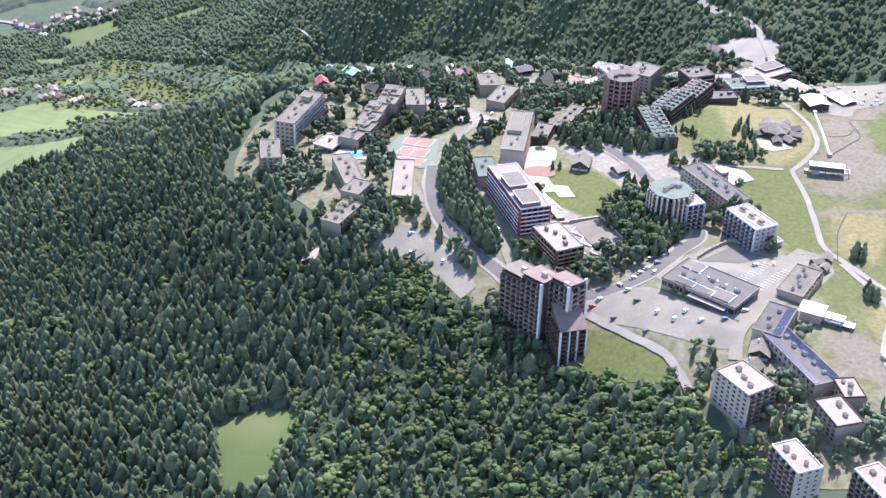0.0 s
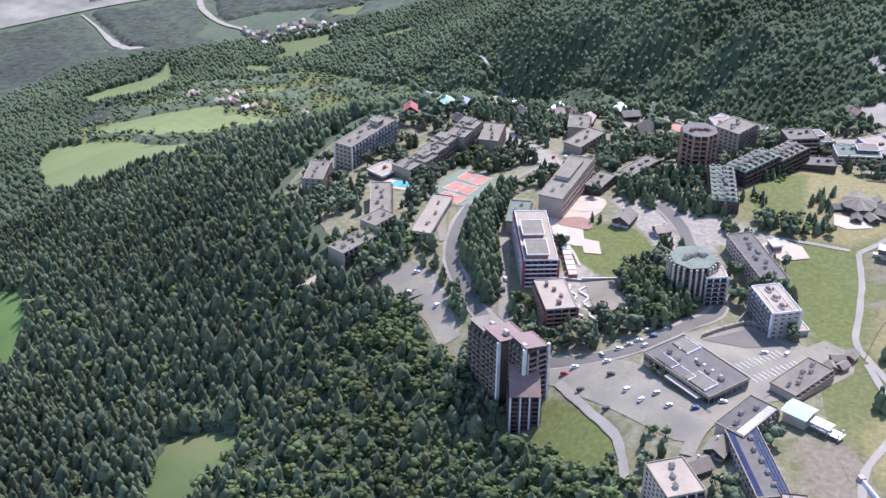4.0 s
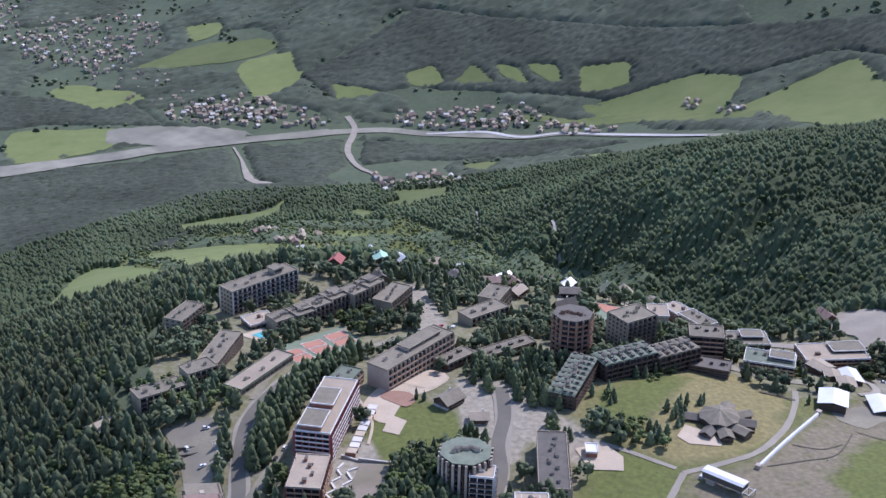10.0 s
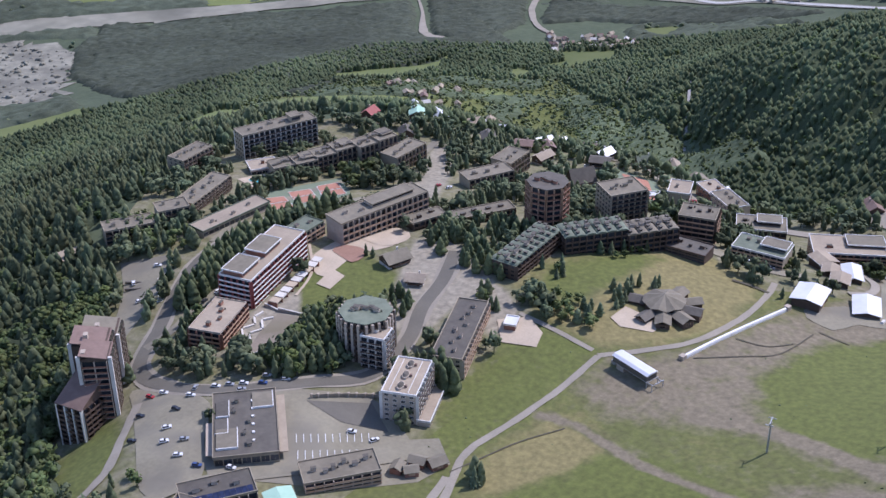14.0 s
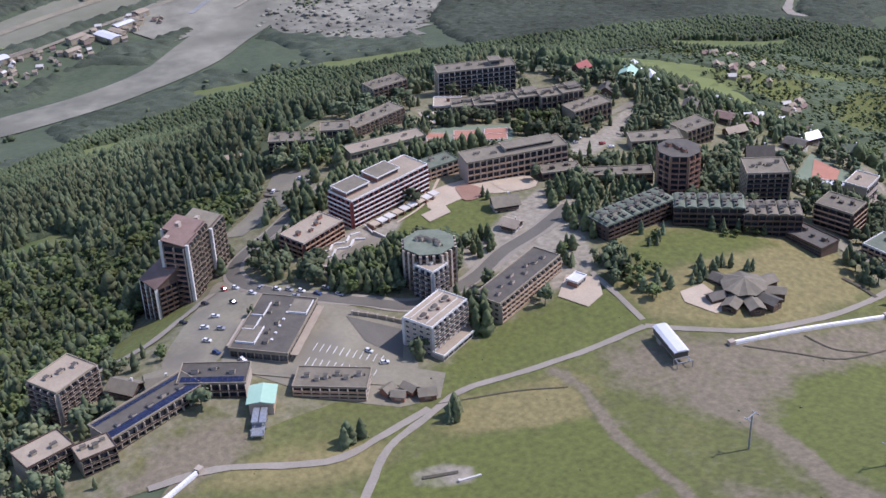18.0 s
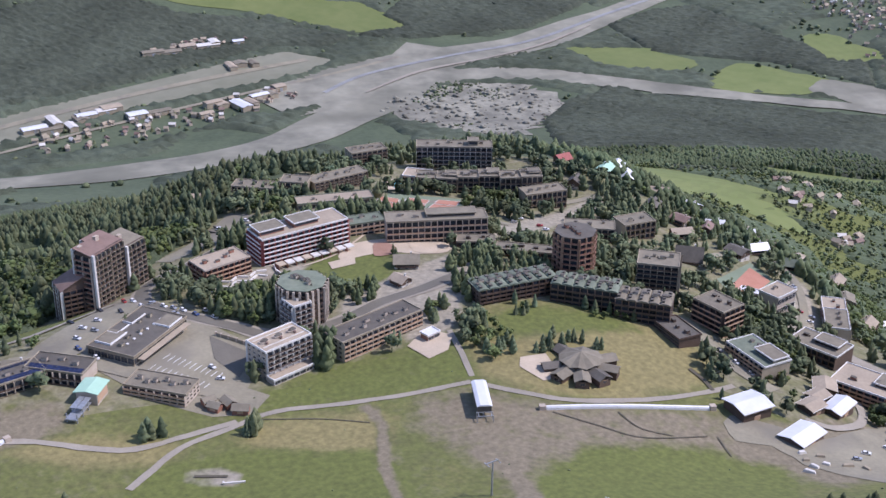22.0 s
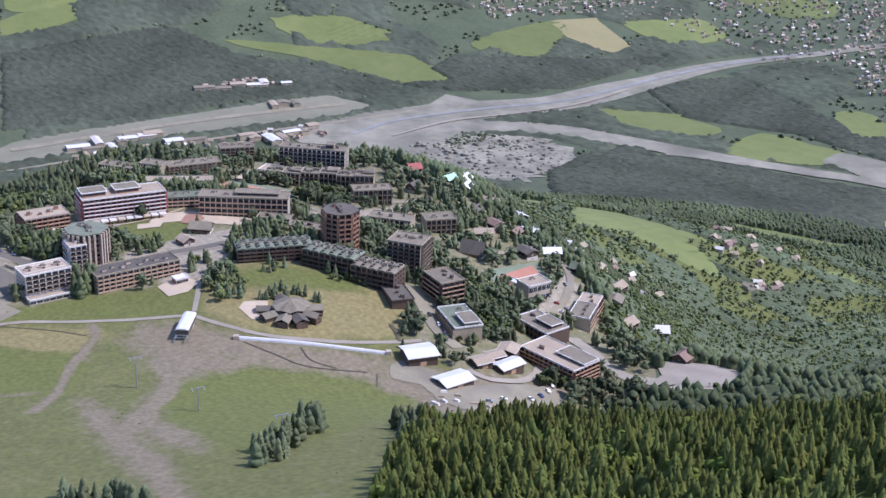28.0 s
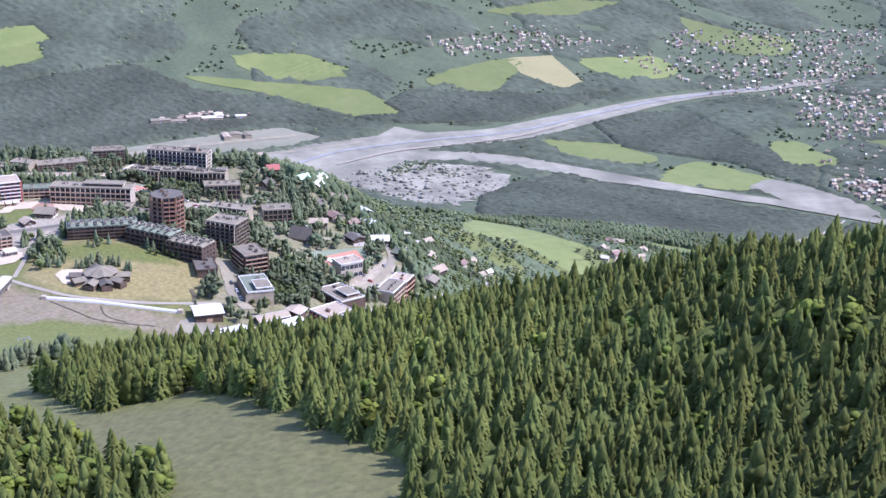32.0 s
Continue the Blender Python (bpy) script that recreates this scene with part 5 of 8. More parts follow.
def chalet(label, x, y, L, W, turn, eaves, ridge, wall=WOOD_DARK, roof=ROOF_SLATE, name="chalet", group="chalets", base_wall=RENDER_WHITE, category="chalet"):
    """A house with a pitched roof and wide eaves, on a rendered lower storey."""
    g = float(land(x, y))
    root = thing(name, x, y, g, turn, label, category, group)
    mid = eaves * 0.45
    part("ground_storey", Shape().box(-L / 2, L / 2, -W / 2, W / 2, -3, mid), base_wall, root)
    up = Shape().box(-L / 2 - 0.05, L / 2 + 0.05, -W / 2 - 0.05, W / 2 + 0.05, mid, eaves)
    for xe in (-L / 2 - 0.05, L / 2 + 0.05):
        up.add([(xe, -W / 2, eaves), (xe, W / 2, eaves), (xe, 0, ridge)], [(0, 1, 2)])
    part("upper_storey", up, wall, root)
    cover = part("roof", Shape().gable(-L / 2 - 0.9, L / 2 + 0.9, -W / 2 - 1.0, W / 2 + 1.0, eaves - 0.35, ridge, 0.25), roof, root)
    part("chimney", shared(("stack", base_wall.name), lambda: Shape().box(-0.35, 0.35, -0.35, 0.35, 0, 1.6).box(-0.45, 0.45, -0.45, 0.45, 1.6, 1.75).mesh("chimney", base_wall)), base_wall, cover, at=pose(L * 0.2, W * 0.18, ridge - 0.9))
    for k, z in enumerate((mid * 0.25, mid + (eaves - mid) * 0.25)):
        for i in range(max(1, int(L // 3.5))):
            xx = -L / 2 + L * (i + 0.5) / max(1, int(L // 3.5))
            part("window", window_mesh(1.2, 1.0, TRIM_WHITE), GLASS, root, at=pose(xx, -W / 2 - 0.06, z))
            part("window", window_mesh(1.2, 1.0, TRIM_WHITE), GLASS, root, at=pose(xx, W / 2 + 0.06, z, 0, 0, 180))
        part("window", window_mesh(1.2, 1.0, TRIM_WHITE), GLASS, root, at=pose(L / 2 + 0.06, 0, z, 0, 0, 90))
        part("window", window_mesh(1.2, 1.0, TRIM_WHITE), GLASS, root, at=pose(-L / 2 - 0.06, 0, z, 0, 0, -90))
    part("balcony", balcony_mesh(round(L * 0.8), 1.2, 2.0, WOOD_DARK, WOOD_DARK), WOOD_DARK, root, at=pose(0, -W / 2 - 0.06, mid + 0.1))
    return root


def vaults(root, L, W, H, n, material):
    """A row of low rounded shells on a roof."""
    w = L / n

    def make():
        s, k = Shape(), 7
        for side in (-1, 1):
            v = []
            for i in range(k + 1):
                a = math.pi * i / k
                v += [(-w / 2 * 0.96 * math.cos(a), side * 0.2, 1.3 * math.sin(a)), (-w / 2 * 0.96 * math.cos(a), side * (W / 2 + 0.4), 0.9 * math.sin(a) - 0.15)]
            s.add(v, [(2 * i, 2 * i + 2, 2 * i + 3, 2 * i + 1) for i in range(k)])
            s.add(v[1::2], [tuple(range(k + 1))])
        return s.mesh("roof_shell", material)
    hatch = shared("roof_hatch", lambda: Shape().box(-0.65, 0.65, -0.8, 0.8, -0.3, 0.45, 0).box(-0.8, 0.8, -0.95, 0.95, 0.45, 0.6, 1).mesh("roof_hatch", GLASS, ROOF_SLATE))
    me = shared(("vault", round(w, 2), W, material.name), make)
    for i in range(n):
        part("roof_shell", me, material, root, at=pose(-L / 2 + w * (i + 0.5), 0, H + 0.2))
        for yy in (-W * 0.36, -W * 0.12, W * 0.12, W * 0.36):
            part("roof_hatch", hatch, GLASS, root, at=pose(-L / 2 + w * (i + 0.5 + (0.22 if yy > 0 else -0.22)), yy, H + 1.15))


def car(x, y, turn, paint, label):
    root = thing("car", x, y, float(land(x, y)) + 0.62, turn, label, "car", "parked cars")
    part("body", shared(("car_body", paint.name), lambda: Shape().prism([(-1.75, -0.78), (1.75, -0.78), (1.9, -0.5), (1.9, 0.5), (1.75, 0.78), (-1.75, 0.78), (-1.85, 0.5), (-1.85, -0.5)], 0.28, 0.85).mesh("body", paint)), paint, root)
    part("cabin", shared(("car_cabin", paint.name), lambda: Shape().prism([(-1.7, -0.72), (0.75, -0.72), (0.75, 0.72), (-1.7, 0.72)], 0.85, 1.35, 1, [(-1.35, -0.6), (0.15, -0.6), (0.15, 0.6), (-1.35, 0.6)])
         .box(-1.3, 0.1, -0.58, 0.58, 1.35, 1.40, 0).mesh("cabin", paint, GLASS)), paint, root)
    wheel = shared("wheel", lambda: Shape().add([(0.3 * math.cos(a), d, 0.3 + 0.3 * math.sin(a)) for d in (-0.1, 0.1) for a in np.arange(10) * math.pi / 5],
                                                [tuple(range(10)), tuple(range(19, 9, -1))] + [(i, (i + 1) % 10, 10 + (i + 1) % 10, 10 + i) for i in range(10)]).mesh("wheel", ROOF_SLATE))
    for wx in (-1.15, 1.2):
        for wy in (-0.74, 0.74):
            part("wheel", wheel, ROOF_SLATE, root, at=pose(wx, wy, 0))


def pole_mesh(r0, r1, h, n=8):
    return shared(("pole", r0, r1, h), lambda: Shape().prism([(r0 * math.cos(a), r0 * math.sin(a)) for a in np.arange(n) * 2 * math.pi / n], 0, h, 0,
                                                            [(r1 * math.cos(a), r1 * math.sin(a)) for a in np.arange(n) * 2 * math.pi / n]).mesh("mast", STEEL))


def lift_pylon(x, y, turn, high):
    root = thing("lift_pylon", x, y, float(land(x, y)), turn, "grey steel chairlift pylon with a crossarm", "pylon", "lift pylons")
    part("mast", pole_mesh(0.4, 0.25, high), STEEL, root)
    arm = part("crossarm", Shape().box(-0.15, 0.15, -2.6, 2.6, high - 0.3, high + 0.05), STEEL, root)
    for yy in (-2.4, 2.4):
        part("sheave_train", Shape().box(-1.5, 1.5, yy - 0.12, yy + 0.12, high - 0.75, high - 0.45), STEEL, arm)
    part("ladder", Shape().box(0.35, 0.42, -0.2, 0.2, 0.5, high - 0.6), STEEL, root)

# ---- the village, building by building ----
WHITE_FLATS = dict(wall=RENDER_TAN, roof=ROOF_TAN, s="balcony", n="balcony", e="window", w="window", rail=WOOD_DARK)
hotel = block("hotel", "white six-storey hotel with dark balconies and a gravel roof", 177, 583, 24, 13.5, 116, 14, 6, slab=RENDER_WHITE, kit=0, top=18.5, category="hotel", **WHITE_FLATS)
hotel_top = 18.5 - float(land(177, 583)) + 0.24
for u in (-7.5, 0, 7.5):
    ring = [(2.6 * math.cos(a), 1.5 * math.sin(a)) for a in np.arange(12) * math.pi / 6]
    well = part("roof_well", Shape().prism(ring, 0, 0.9), RENDER_TAN, hotel, at=pose(u, 0.5, hotel_top))
    part("dome", Shape().prism([(x * 0.86, y * 0.86) for x, y in ring], 0.9, 1.7, 0, [(x * 0.45, y * 0.45) for x, y in ring]), ROOF_SLATE, well)
    part("duct", Shape().box(-0.4, 0.4, -2.6, -1.6, 0, 1.1), ROOF_BROWN, well)
for yy in (-3.4, 4.2):
    part("roof_step", Shape().box(-11, 11, yy - 0.15, yy + 0.15, 0, 0.35), RENDER_WHITE, hotel, at=pose(0, 0, hotel_top))
block("apartment_building", "white wing of the many-sided tower with a tan roof", 147.5, 597, 10, 9, 20, 15, 6, RENDER_WHITE, ROOF_TAN, "balcony", "window", "balcony", "window", WOOD_DARK, kit=1, slab=RENDER_WHITE)
block("terrace_building", "low terrace of the hotel with a tan roof", 186, 587, 24, 5, 116, 3, 1, RENDER_TAN, ROOF_TAN, "band", "blank", kit=0)
block("apartment_building", "long tan flats with a dark slate roof", 167, 628, 46, 13, 115, 10, 4, RENDER_TAN, ROOF_SLATE, rail=WOOD_PALE, kit=8, top=14.5, e="window", w="window", trim=CONCRETE)
many_sided("apartment_building", "many-sided white tower of flats with a mossy roof", 137, 602, 11, 8, 19, 7, RENDER_TAN, ROOF_GREEN, WOOD_DARK, WOOD_DARK, turn=20, kit=7, trim=WOOD_DARK, fin=RENDER_TAN)
shop = block("shopping_centre", "low wide shopping centre with a dark felt roof", 145, 526, 40, 24, 139, 5, 1, CONCRETE, ROOF_SLATE, "band", "band", "band", "band", kit=5, category="shopping centre", trim=CONCRETE)
for sx0, sy0, sa, sb, sh0, sm in ((-10, 7, 6, 4, 0.7, ROOF_FELT), (-2, 9, 4.5, 2.5, 0.5, ROOF_SLATE), (13, -7, 5, 4, 0.6, ROOF_FELT), (9, 8.5, 5, 2.5, 0.5, ROOF_SLATE)):
    part("roof_section", Shape().box(sx0 - sa, sx0 + sa, sy0 - sb, sy0 + sb, 5.2, 5.2 + sh0), sm, shop)
    part("roof_edge", Shape().box(sx0 - sa - 0.15, sx0 + sa + 0.15, sy0 - sb - 0.15, sy0 - sb + 0.15, 5.2, 5.45 + sh0).box(sx0 - sa - 0.15, sx0 - sa + 0.15, sy0 - sb, sy0 + sb, 5.2, 5.45 + sh0), TRIM_WHITE, shop)
part("arcade_roof", Shape().box(-18, 18, -15.5, -12.4, 3.2, 3.5), ROOF_TAN, shop)
part("arcade_roof", Shape().box(-16, 4, 12.5, 15, 3.0, 3.3), RENDER_TAN, shop)
for i in range(6):
    part("skylight", Shape().box(-0.5, 0.5, -0.5, 0.5, 0, 0.5), TRIM_WHITE, shop, at=pose(-12 + 5 * i, -3, 5.25))
block("apartment_building", "three-storey flats with a grey felt roof and chimneys", 190, 531, 28, 12.5, 56, 8, 3, RENDER_TAN, ROOF_FELT, rail=WOOD_PALE, kit=6, top=12.5, trim=CONCRETE, e="window")
solar_long = block("apartment_building", "long low flats carrying dark solar panels on the roof", 173, 464, 42, 13, 110, 6, 2, RENDER_TAN, ROOF_SLATE, rail=WOOD_DARK, kit=5, trim=CONCRETE)
solar_wing = block("apartment_building", "low wing with dark solar panels on the roof", 168, 492, 26, 13, 60, 6, 2, RENDER_TAN, ROOF_SLATE, rail=WOOD_DARK, kit=3, trim=CONCRETE)
panel = Shape().box(-0.95, 0.95, -0.55, 0.55, 0, 0.06).mesh("solar_panel", SOLAR)
for root, n, rows in ((solar_long, 20, (-5.6, -4.4, -3.2, 4.4, 5.5)), (solar_wing, 12, (-5.6, -4.4, -3.2))):
    for i in range(n):
        for yy in rows:
            part("solar_panel", panel, SOLAR, root, at=pose((i - n / 2 + 0.5) * 2.02, yy, 6.35, 12 if yy < 0 else -12))
block("apartment_building", "square four-storey flats with a tan gravel roof", 179, 424, 18, 12, 105, 9, 4, CONCRETE, ROOF_TAN, rail=WOOD_DARK, kit=2, trim=WOOD_DARK)
block("apartment_building", "small flats with a tan gravel roof", 188, 440, 13, 9, 95, 7, 3, CONCRETE, ROOF_TAN, rail=WOOD_DARK, kit=3, trim=WOOD_DARK)
block("apartment_building", "white tower of flats with brown balconies", 143, 441, 20, 15, 120, 16, 7, RENDER_TAN, ROOF_TAN, "balcony", "window", "balcony", "balcony", WOOD_DARK, kit=3, trim=CONCRETE)
block("apartment_building", "white tower of flats with a tan gravel roof", 155, 397, 18, 11, 110, 15, 6, kit=3, **WHITE_FLATS)
block("apartment_building", "grey flats with a tan gravel roof", 185, 382, 20, 11, 110, 13, 5, CONCRETE, ROOF_TAN, "balcony", "balcony", "window", "window", WOOD_DARK, kit=3)

# the tall stepped tower beside the forest, and its lower neighbour
tower = thing("apartment_tower", 64, 519, -13, 135, "tall stepped tower of flats with dark balconies", "apartment building", "village buildings")
for x0, x1, y0, y1, top, roof in ((-18, -6, -7, 4, 36.5, ROOF_BROWN), (-6, 7, -4.5, 9.5, 35, ROOF_BROWN), (7, 21, -6, 8, 31, ROOF_FELT)):
    part("wall", Shape().box(x0, x1, y0, y1, -6, top), WOOD_DARK, tower)
    part("roof", Shape().add([(x0 - 0.4, y0 - 0.5, top - 0.6), (x1 + 0.4, y0 - 0.5, top - 0.6), (x1 + 0.4, y1 + 0.5, top + 1.6), (x0 - 0.4, y1 + 0.5, top + 1.6),
                              (x0 - 0.4, y0 - 0.5, top - 0.2), (x1 + 0.4, y0 - 0.5, top - 0.2), (x1 + 0.4, y1 + 0.5, top + 2.0), (x0 - 0.4, y1 + 0.5, top + 2.0)],
                             [(3, 2, 1, 0), (4, 5, 6, 7), (0, 1, 5, 4), (1, 2, 6, 5), (2, 3, 7, 6), (3, 0, 4, 7)]), roof, tower)
    n = 11 if top > 34 else 9
    sh = (top - 6) / n
    xm = (x0 + x1) / 2
    face(tower, x1 - x0, pose(xm, y0, 0), "balcony", n, sh, top - 0.8, WOOD_DARK, CONCRETE, TRIM_WHITE, 3.4)
    face(tower, x1 - x0, pose(xm, y1, 0, 0, 0, 180), "balcony", n, sh, top - 0.8, WOOD_DARK, CONCRETE, TRIM_WHITE, 3.4)
    part("pilaster", Shape().box(x0 - 0.25, x0 + 0.9, y0 - 1.5, y0, -4, top + 0.3).box(x0 - 0.25, x0 + 0.9, y1, y1 + 1.5, -4, top + 1.2), RENDER_WHITE, tower)
face(tower, 10, pose(-18, -1.5, 0, 0, 0, -90), "balcony", 11, 2.75, 35.5, WOOD_RED, RENDER_TAN, TRIM_WHITE, 4.2)
face(tower, 13, pose(21, 1, 0, 0, 0, 90), "window", 9, 2.75, 30, WOOD_DARK, RENDER_WHITE, TRIM_WHITE, 4.2)
for px, py in ((-15, 3), (-2, 4), (12, 2)):
    part("chimney", Shape().box(-1.3, 1.3, -0.9, 0.9, 0, 3.0), RENDER_TAN, tower, at=pose(px, py, 35.5 if px < 0 else 31))
low_tower = thing("apartment_tower", 74, 501, -13, 14, "lower tower of flats under a steep brown lean-to roof", "apartment building", "village buildings")
part("wall", Shape().add([(x, y, z) for x in (-6, 6) for y, z in ((-6.5, -6), (6.5, -6), (6.5, 26), (-6.5, 20))], [(0, 3, 2, 1), (4, 5, 6, 7), (0, 4, 7, 3), (1, 2, 6, 5), (3, 7, 6, 2), (0, 1, 5, 4)]), WOOD_DARK, low_tower)
part("roof", Shape().add([(x, y, z + k) for k in (0.1, 0.5) for x, y, z in ((-6.8, -7.8, 19.5), (6.8, -7.8, 19.5), (6.8, 7, 26.3), (-6.8, 7, 26.3))], [(3, 2, 1, 0), (4, 5, 6, 7), (0, 1, 5, 4), (1, 2, 6, 5), (2, 3, 7, 6), (3, 0, 4, 7)]), ROOF_BROWN, low_tower)
for place, length, style, n in ((pose(0, -6.5, 0), 12, "balcony", 8), (pose(6, 0, 0, 0, 0, 90), 13, "balcony", 8), (pose(-6, 0, 0, 0, 0, -90), 13, "balcony", 8)):
    face(low_tower, length, place, style, n, 2.4, 19, WOOD_DARK, WOOD_DARK, TRIM_WHITE, 3.4)
for px in (-6.3, -2, 2, 6.3):
    part("pilaster", Shape().box(px - 0.35, px + 0.35, -7.9, -6.5, -4, 19.6), RENDER_WHITE, low_tower)

block("apartment_building", "long flats striped with red and white balcony rails", 57, 617, 50, 16, 107, 13, 6, WOOD_RED, ROOF_TAN, "balcony", "balcony", "balcony", "balcony", TRIM_WHITE, TRIM_RED, kit=2, top=16.5,
      penthouse=((-17, 1.5, 7, 5, 2.8), (3, 1.5, 7, 5, 2.8)))
block("apartment_building", "brown flats with a tan felt roof", 75, 573, 26, 14.5, 113, 9.5, 4, WOOD_RED, ROOF_TAN, "balcony", "balcony", "band", "balcony", WOOD_PALE, kit=4, trim=RENDER_TAN)
block("apartment_building", "long grey residence with a stepped felt roof", 61, 691, 54, 13, 80, 10, 4, RENDER_TAN, ROOF_FELT, "balcony", "window", kit=6, rail=WOOD_PALE, top=14, penthouse=((8, 1, 13, 3.5, 2.2),), trim=CONCRETE)
block("apartment_building", "low residence with a mossy green roof", 41, 655, 24, 11, 95, 7, 3, RENDER_TAN, ROOF_GREEN, rail=WOOD_PALE, kit=3, trim=ROOF_GREEN)
block("gallery_building", "low dark gallery with a felt roof", 78, 708, 20, 9, 72, 5, 2, WOOD_DARK, ROOF_FELT, rail=WOOD_DARK, kit=2, trim=CONCRETE)
block("gallery_building", "low dark gallery with a felt roof", 96, 731, 34, 9, 62, 5, 2, WOOD_DARK, ROOF_FELT, rail=WOOD_DARK, kit=4, trim=CONCRETE)
for x, y, L, turn, top, roof, n in ((146, 703, 42, 96, 15.5, ROOF_GREEN, 8), (161, 735, 32, 55, 16, ROOF_GREEN, 6), (179, 757, 26, 56, 14, ROOF_FELT, 5)):
    wing = block("terraced_flats", "crescent wing with rounded shells on its mossy roof", x, y, L, 13, turn, 10, 4, WOOD_DARK, roof, rail=WOOD_DARK, kit=0, parapet=0, top=top, n="balcony", e="window", w="window", trim=WOOD_DARK)
    vaults(wing, L, 13, top - float(land(x, y)), n, roof)
    rooftop(wing, L * 0.9, 6, top - float(land(x, y)) + 1.0, n, int(x), RENDER_TAN)
many_sided("apartment_tower", "round brown tower of flats with a dark roof", 129, 742, 10, 8, 26, 9, WOOD_RED, ROOF_SLATE, WOOD_RED, WOOD_PALE, turn=10, kit=6, trim=WOOD_DARK)
block("apartment_building", "grey tower of flats with a felt roof", 149, 779, 20, 16, 60, 15.5, 8, CONCRETE, ROOF_FELT, "balcony", "balcony", "balcony", "window", WOOD_DARK, kit=4, top=17, trim=CONCRETE)
block("apartment_building", "square brown flats with a felt roof", 187, 792, 18, 14, 20, 9.5, 5, WOOD_DARK, ROOF_FELT, "balcony", "balcony", "balcony", "window", WOOD_PALE, kit=3, top=10, trim=CONCRETE)
block("apartment_building", "low dark building with a slate roof", 198, 765, 20, 12, 8, 5, 3, WOOD_DARK, ROOF_SLATE, "band", "band", kit=3, top=6, trim=WOOD_DARK)
block("apartment_building", "long slab of flats at the edge of the village", -73, 746, 48, 12, 72, 14, 6, CONCRETE, ROOF_FELT, "balcony", "balcony", "window", "window", kit=6, rail=WOOD_DARK, top=1, slab=RENDER_WHITE, penthouse=((12, 0, 3, 3, 3.5),), trim=CONCRETE)
block("apartment_building", "dark block of flats beside the forest", -86, 691, 24, 11, 97, 14, 6, CONCRETE, ROOF_FELT, "balcony", "balcony", "window", "window", WOOD_DARK, kit=4, top=-1, trim=CONCRETE)
for i, (step, high) in enumerate(((0, -3.4), (1.8, -2.6), (0, -1.8), (-1.8, -1.2), (0.6, -0.6), (-1.2, 0.2))):
    block("apartment_building", "unit of a staggered row of flats with a grey chimneyed roof", -38 + 5.0 * i + step, 717 + 11.6 * i - step * 0.4, 12.4, 12, 66 + 2.5 * i, 9, 4, CONCRETE, ROOF_FELT, kit=5, rail=WOOD_DARK, top=high,
          trim=CONCRETE, n="balcony", penthouse=((2.2, 1.5, 3.2, 3.4, 1.3),) if i % 2 else ())
block("apartment_building", "low flats with a grey roof", 0, 778, 26, 12, 92, 6, 3, CONCRETE, ROOF_FELT, kit=4, rail=WOOD_DARK, top=-5, trim=CONCRETE)
block("sports_hall", "long low hall with a pale flat roof", -6, 651, 44, 11, 88, 4, 1, RENDER_TAN, ROOF_TAN, "band", "band", kit=3, category="hall", trim=ROOF_GREEN)
block("apartment_building", "low grey flats among the trees", -39, 611, 25, 11, 63, 7, 3, CONCRETE, ROOF_FELT, kit=3, trim=CONCRETE)
block("apartment_building", "low grey flats among the trees", -32, 634, 16, 11, 65, 8, 3, CONCRETE, ROOF_FELT, kit=2, trim=CONCRETE)
block("apartment_building", "stepped grey flats among the trees", -38, 660, 36, 11, 106, 8, 4, CONCRETE, ROOF_FELT, kit=5, trim=CONCRETE, top=3)
block("restaurant", "low red-brown restaurant with a flat roof", -52, 715, 16, 13, 60, 4, 1, WOOD_RED, ROOF_TAN, "band", "band", "band", "band", kit=1, category="restaurant")
block("apartment_building", "grey flats with a stepped felt roof", 58, 783, 28, 12, 66, 8, 3, CONCRETE, ROOF_FELT, kit=3, rail=WOOD_DARK, top=-4, trim=CONCRETE)
block("apartment_building", "grey flats with a stepped felt roof", 50, 815, 20, 13, 95, 8, 3, CONCRETE, ROOF_FELT, kit=2, rail=WOOD_DARK, top=-8, trim=CONCRETE)
block("apartment_building", "grey flats with green terraces on a stepped roof", 222, 794, 26, 15, 10, 6, 4, CONCRETE, ROOF_GREEN, kit=4, rail=WOOD_PALE, top=2, penthouse=((6, 2, 6, 4, 2.0),))
block("apartment_building", "large flats with pale flat roofs on the slope", 246, 842, 36, 19, 33, 12, 5, WOOD_RED, ROOF_TAN, "balcony", "balcony", "balcony", "window", WOOD_PALE, kit=3, top=-10, penthouse=((9, 3, 9, 5, 1.6),))
block("apartment_building", "stepped flats with white roof rims", 196, 846, 26, 16, 28, 8, 3, WOOD_DARK, ROOF_FELT, "balcony", "balcony", kit=4, top=-16, penthouse=((4, 2, 6, 4, 2.2),))
block("apartment_building", "stepped tan flats on the slope", 158, 882, 22, 12, 150, 7, 3, RENDER_TAN, ROOF_FELT, kit=3, rail=WOOD_PALE, top=-28)
block("apartment_building", "stepped tan flats on the slope", 142, 891, 16, 12, 150, 7, 3, WOOD_RED, ROOF_TAN, kit=2, rail=WOOD_PALE, top=-29)
block("clubhouse", "low tan clubhouse beside the tennis court", 140, 856, 16, 12, 113, 4, 2, RENDER_TAN, ROOF_TAN, "band", "band", kit=1, category="clubhouse", top=-16)
block("car_park_deck", "long low garage with a pale roof", 130, 852, 22, 5, 40, 3, 1, CONCRETE, ROOF_METAL, "blank", "band", kit=0, category="garage")

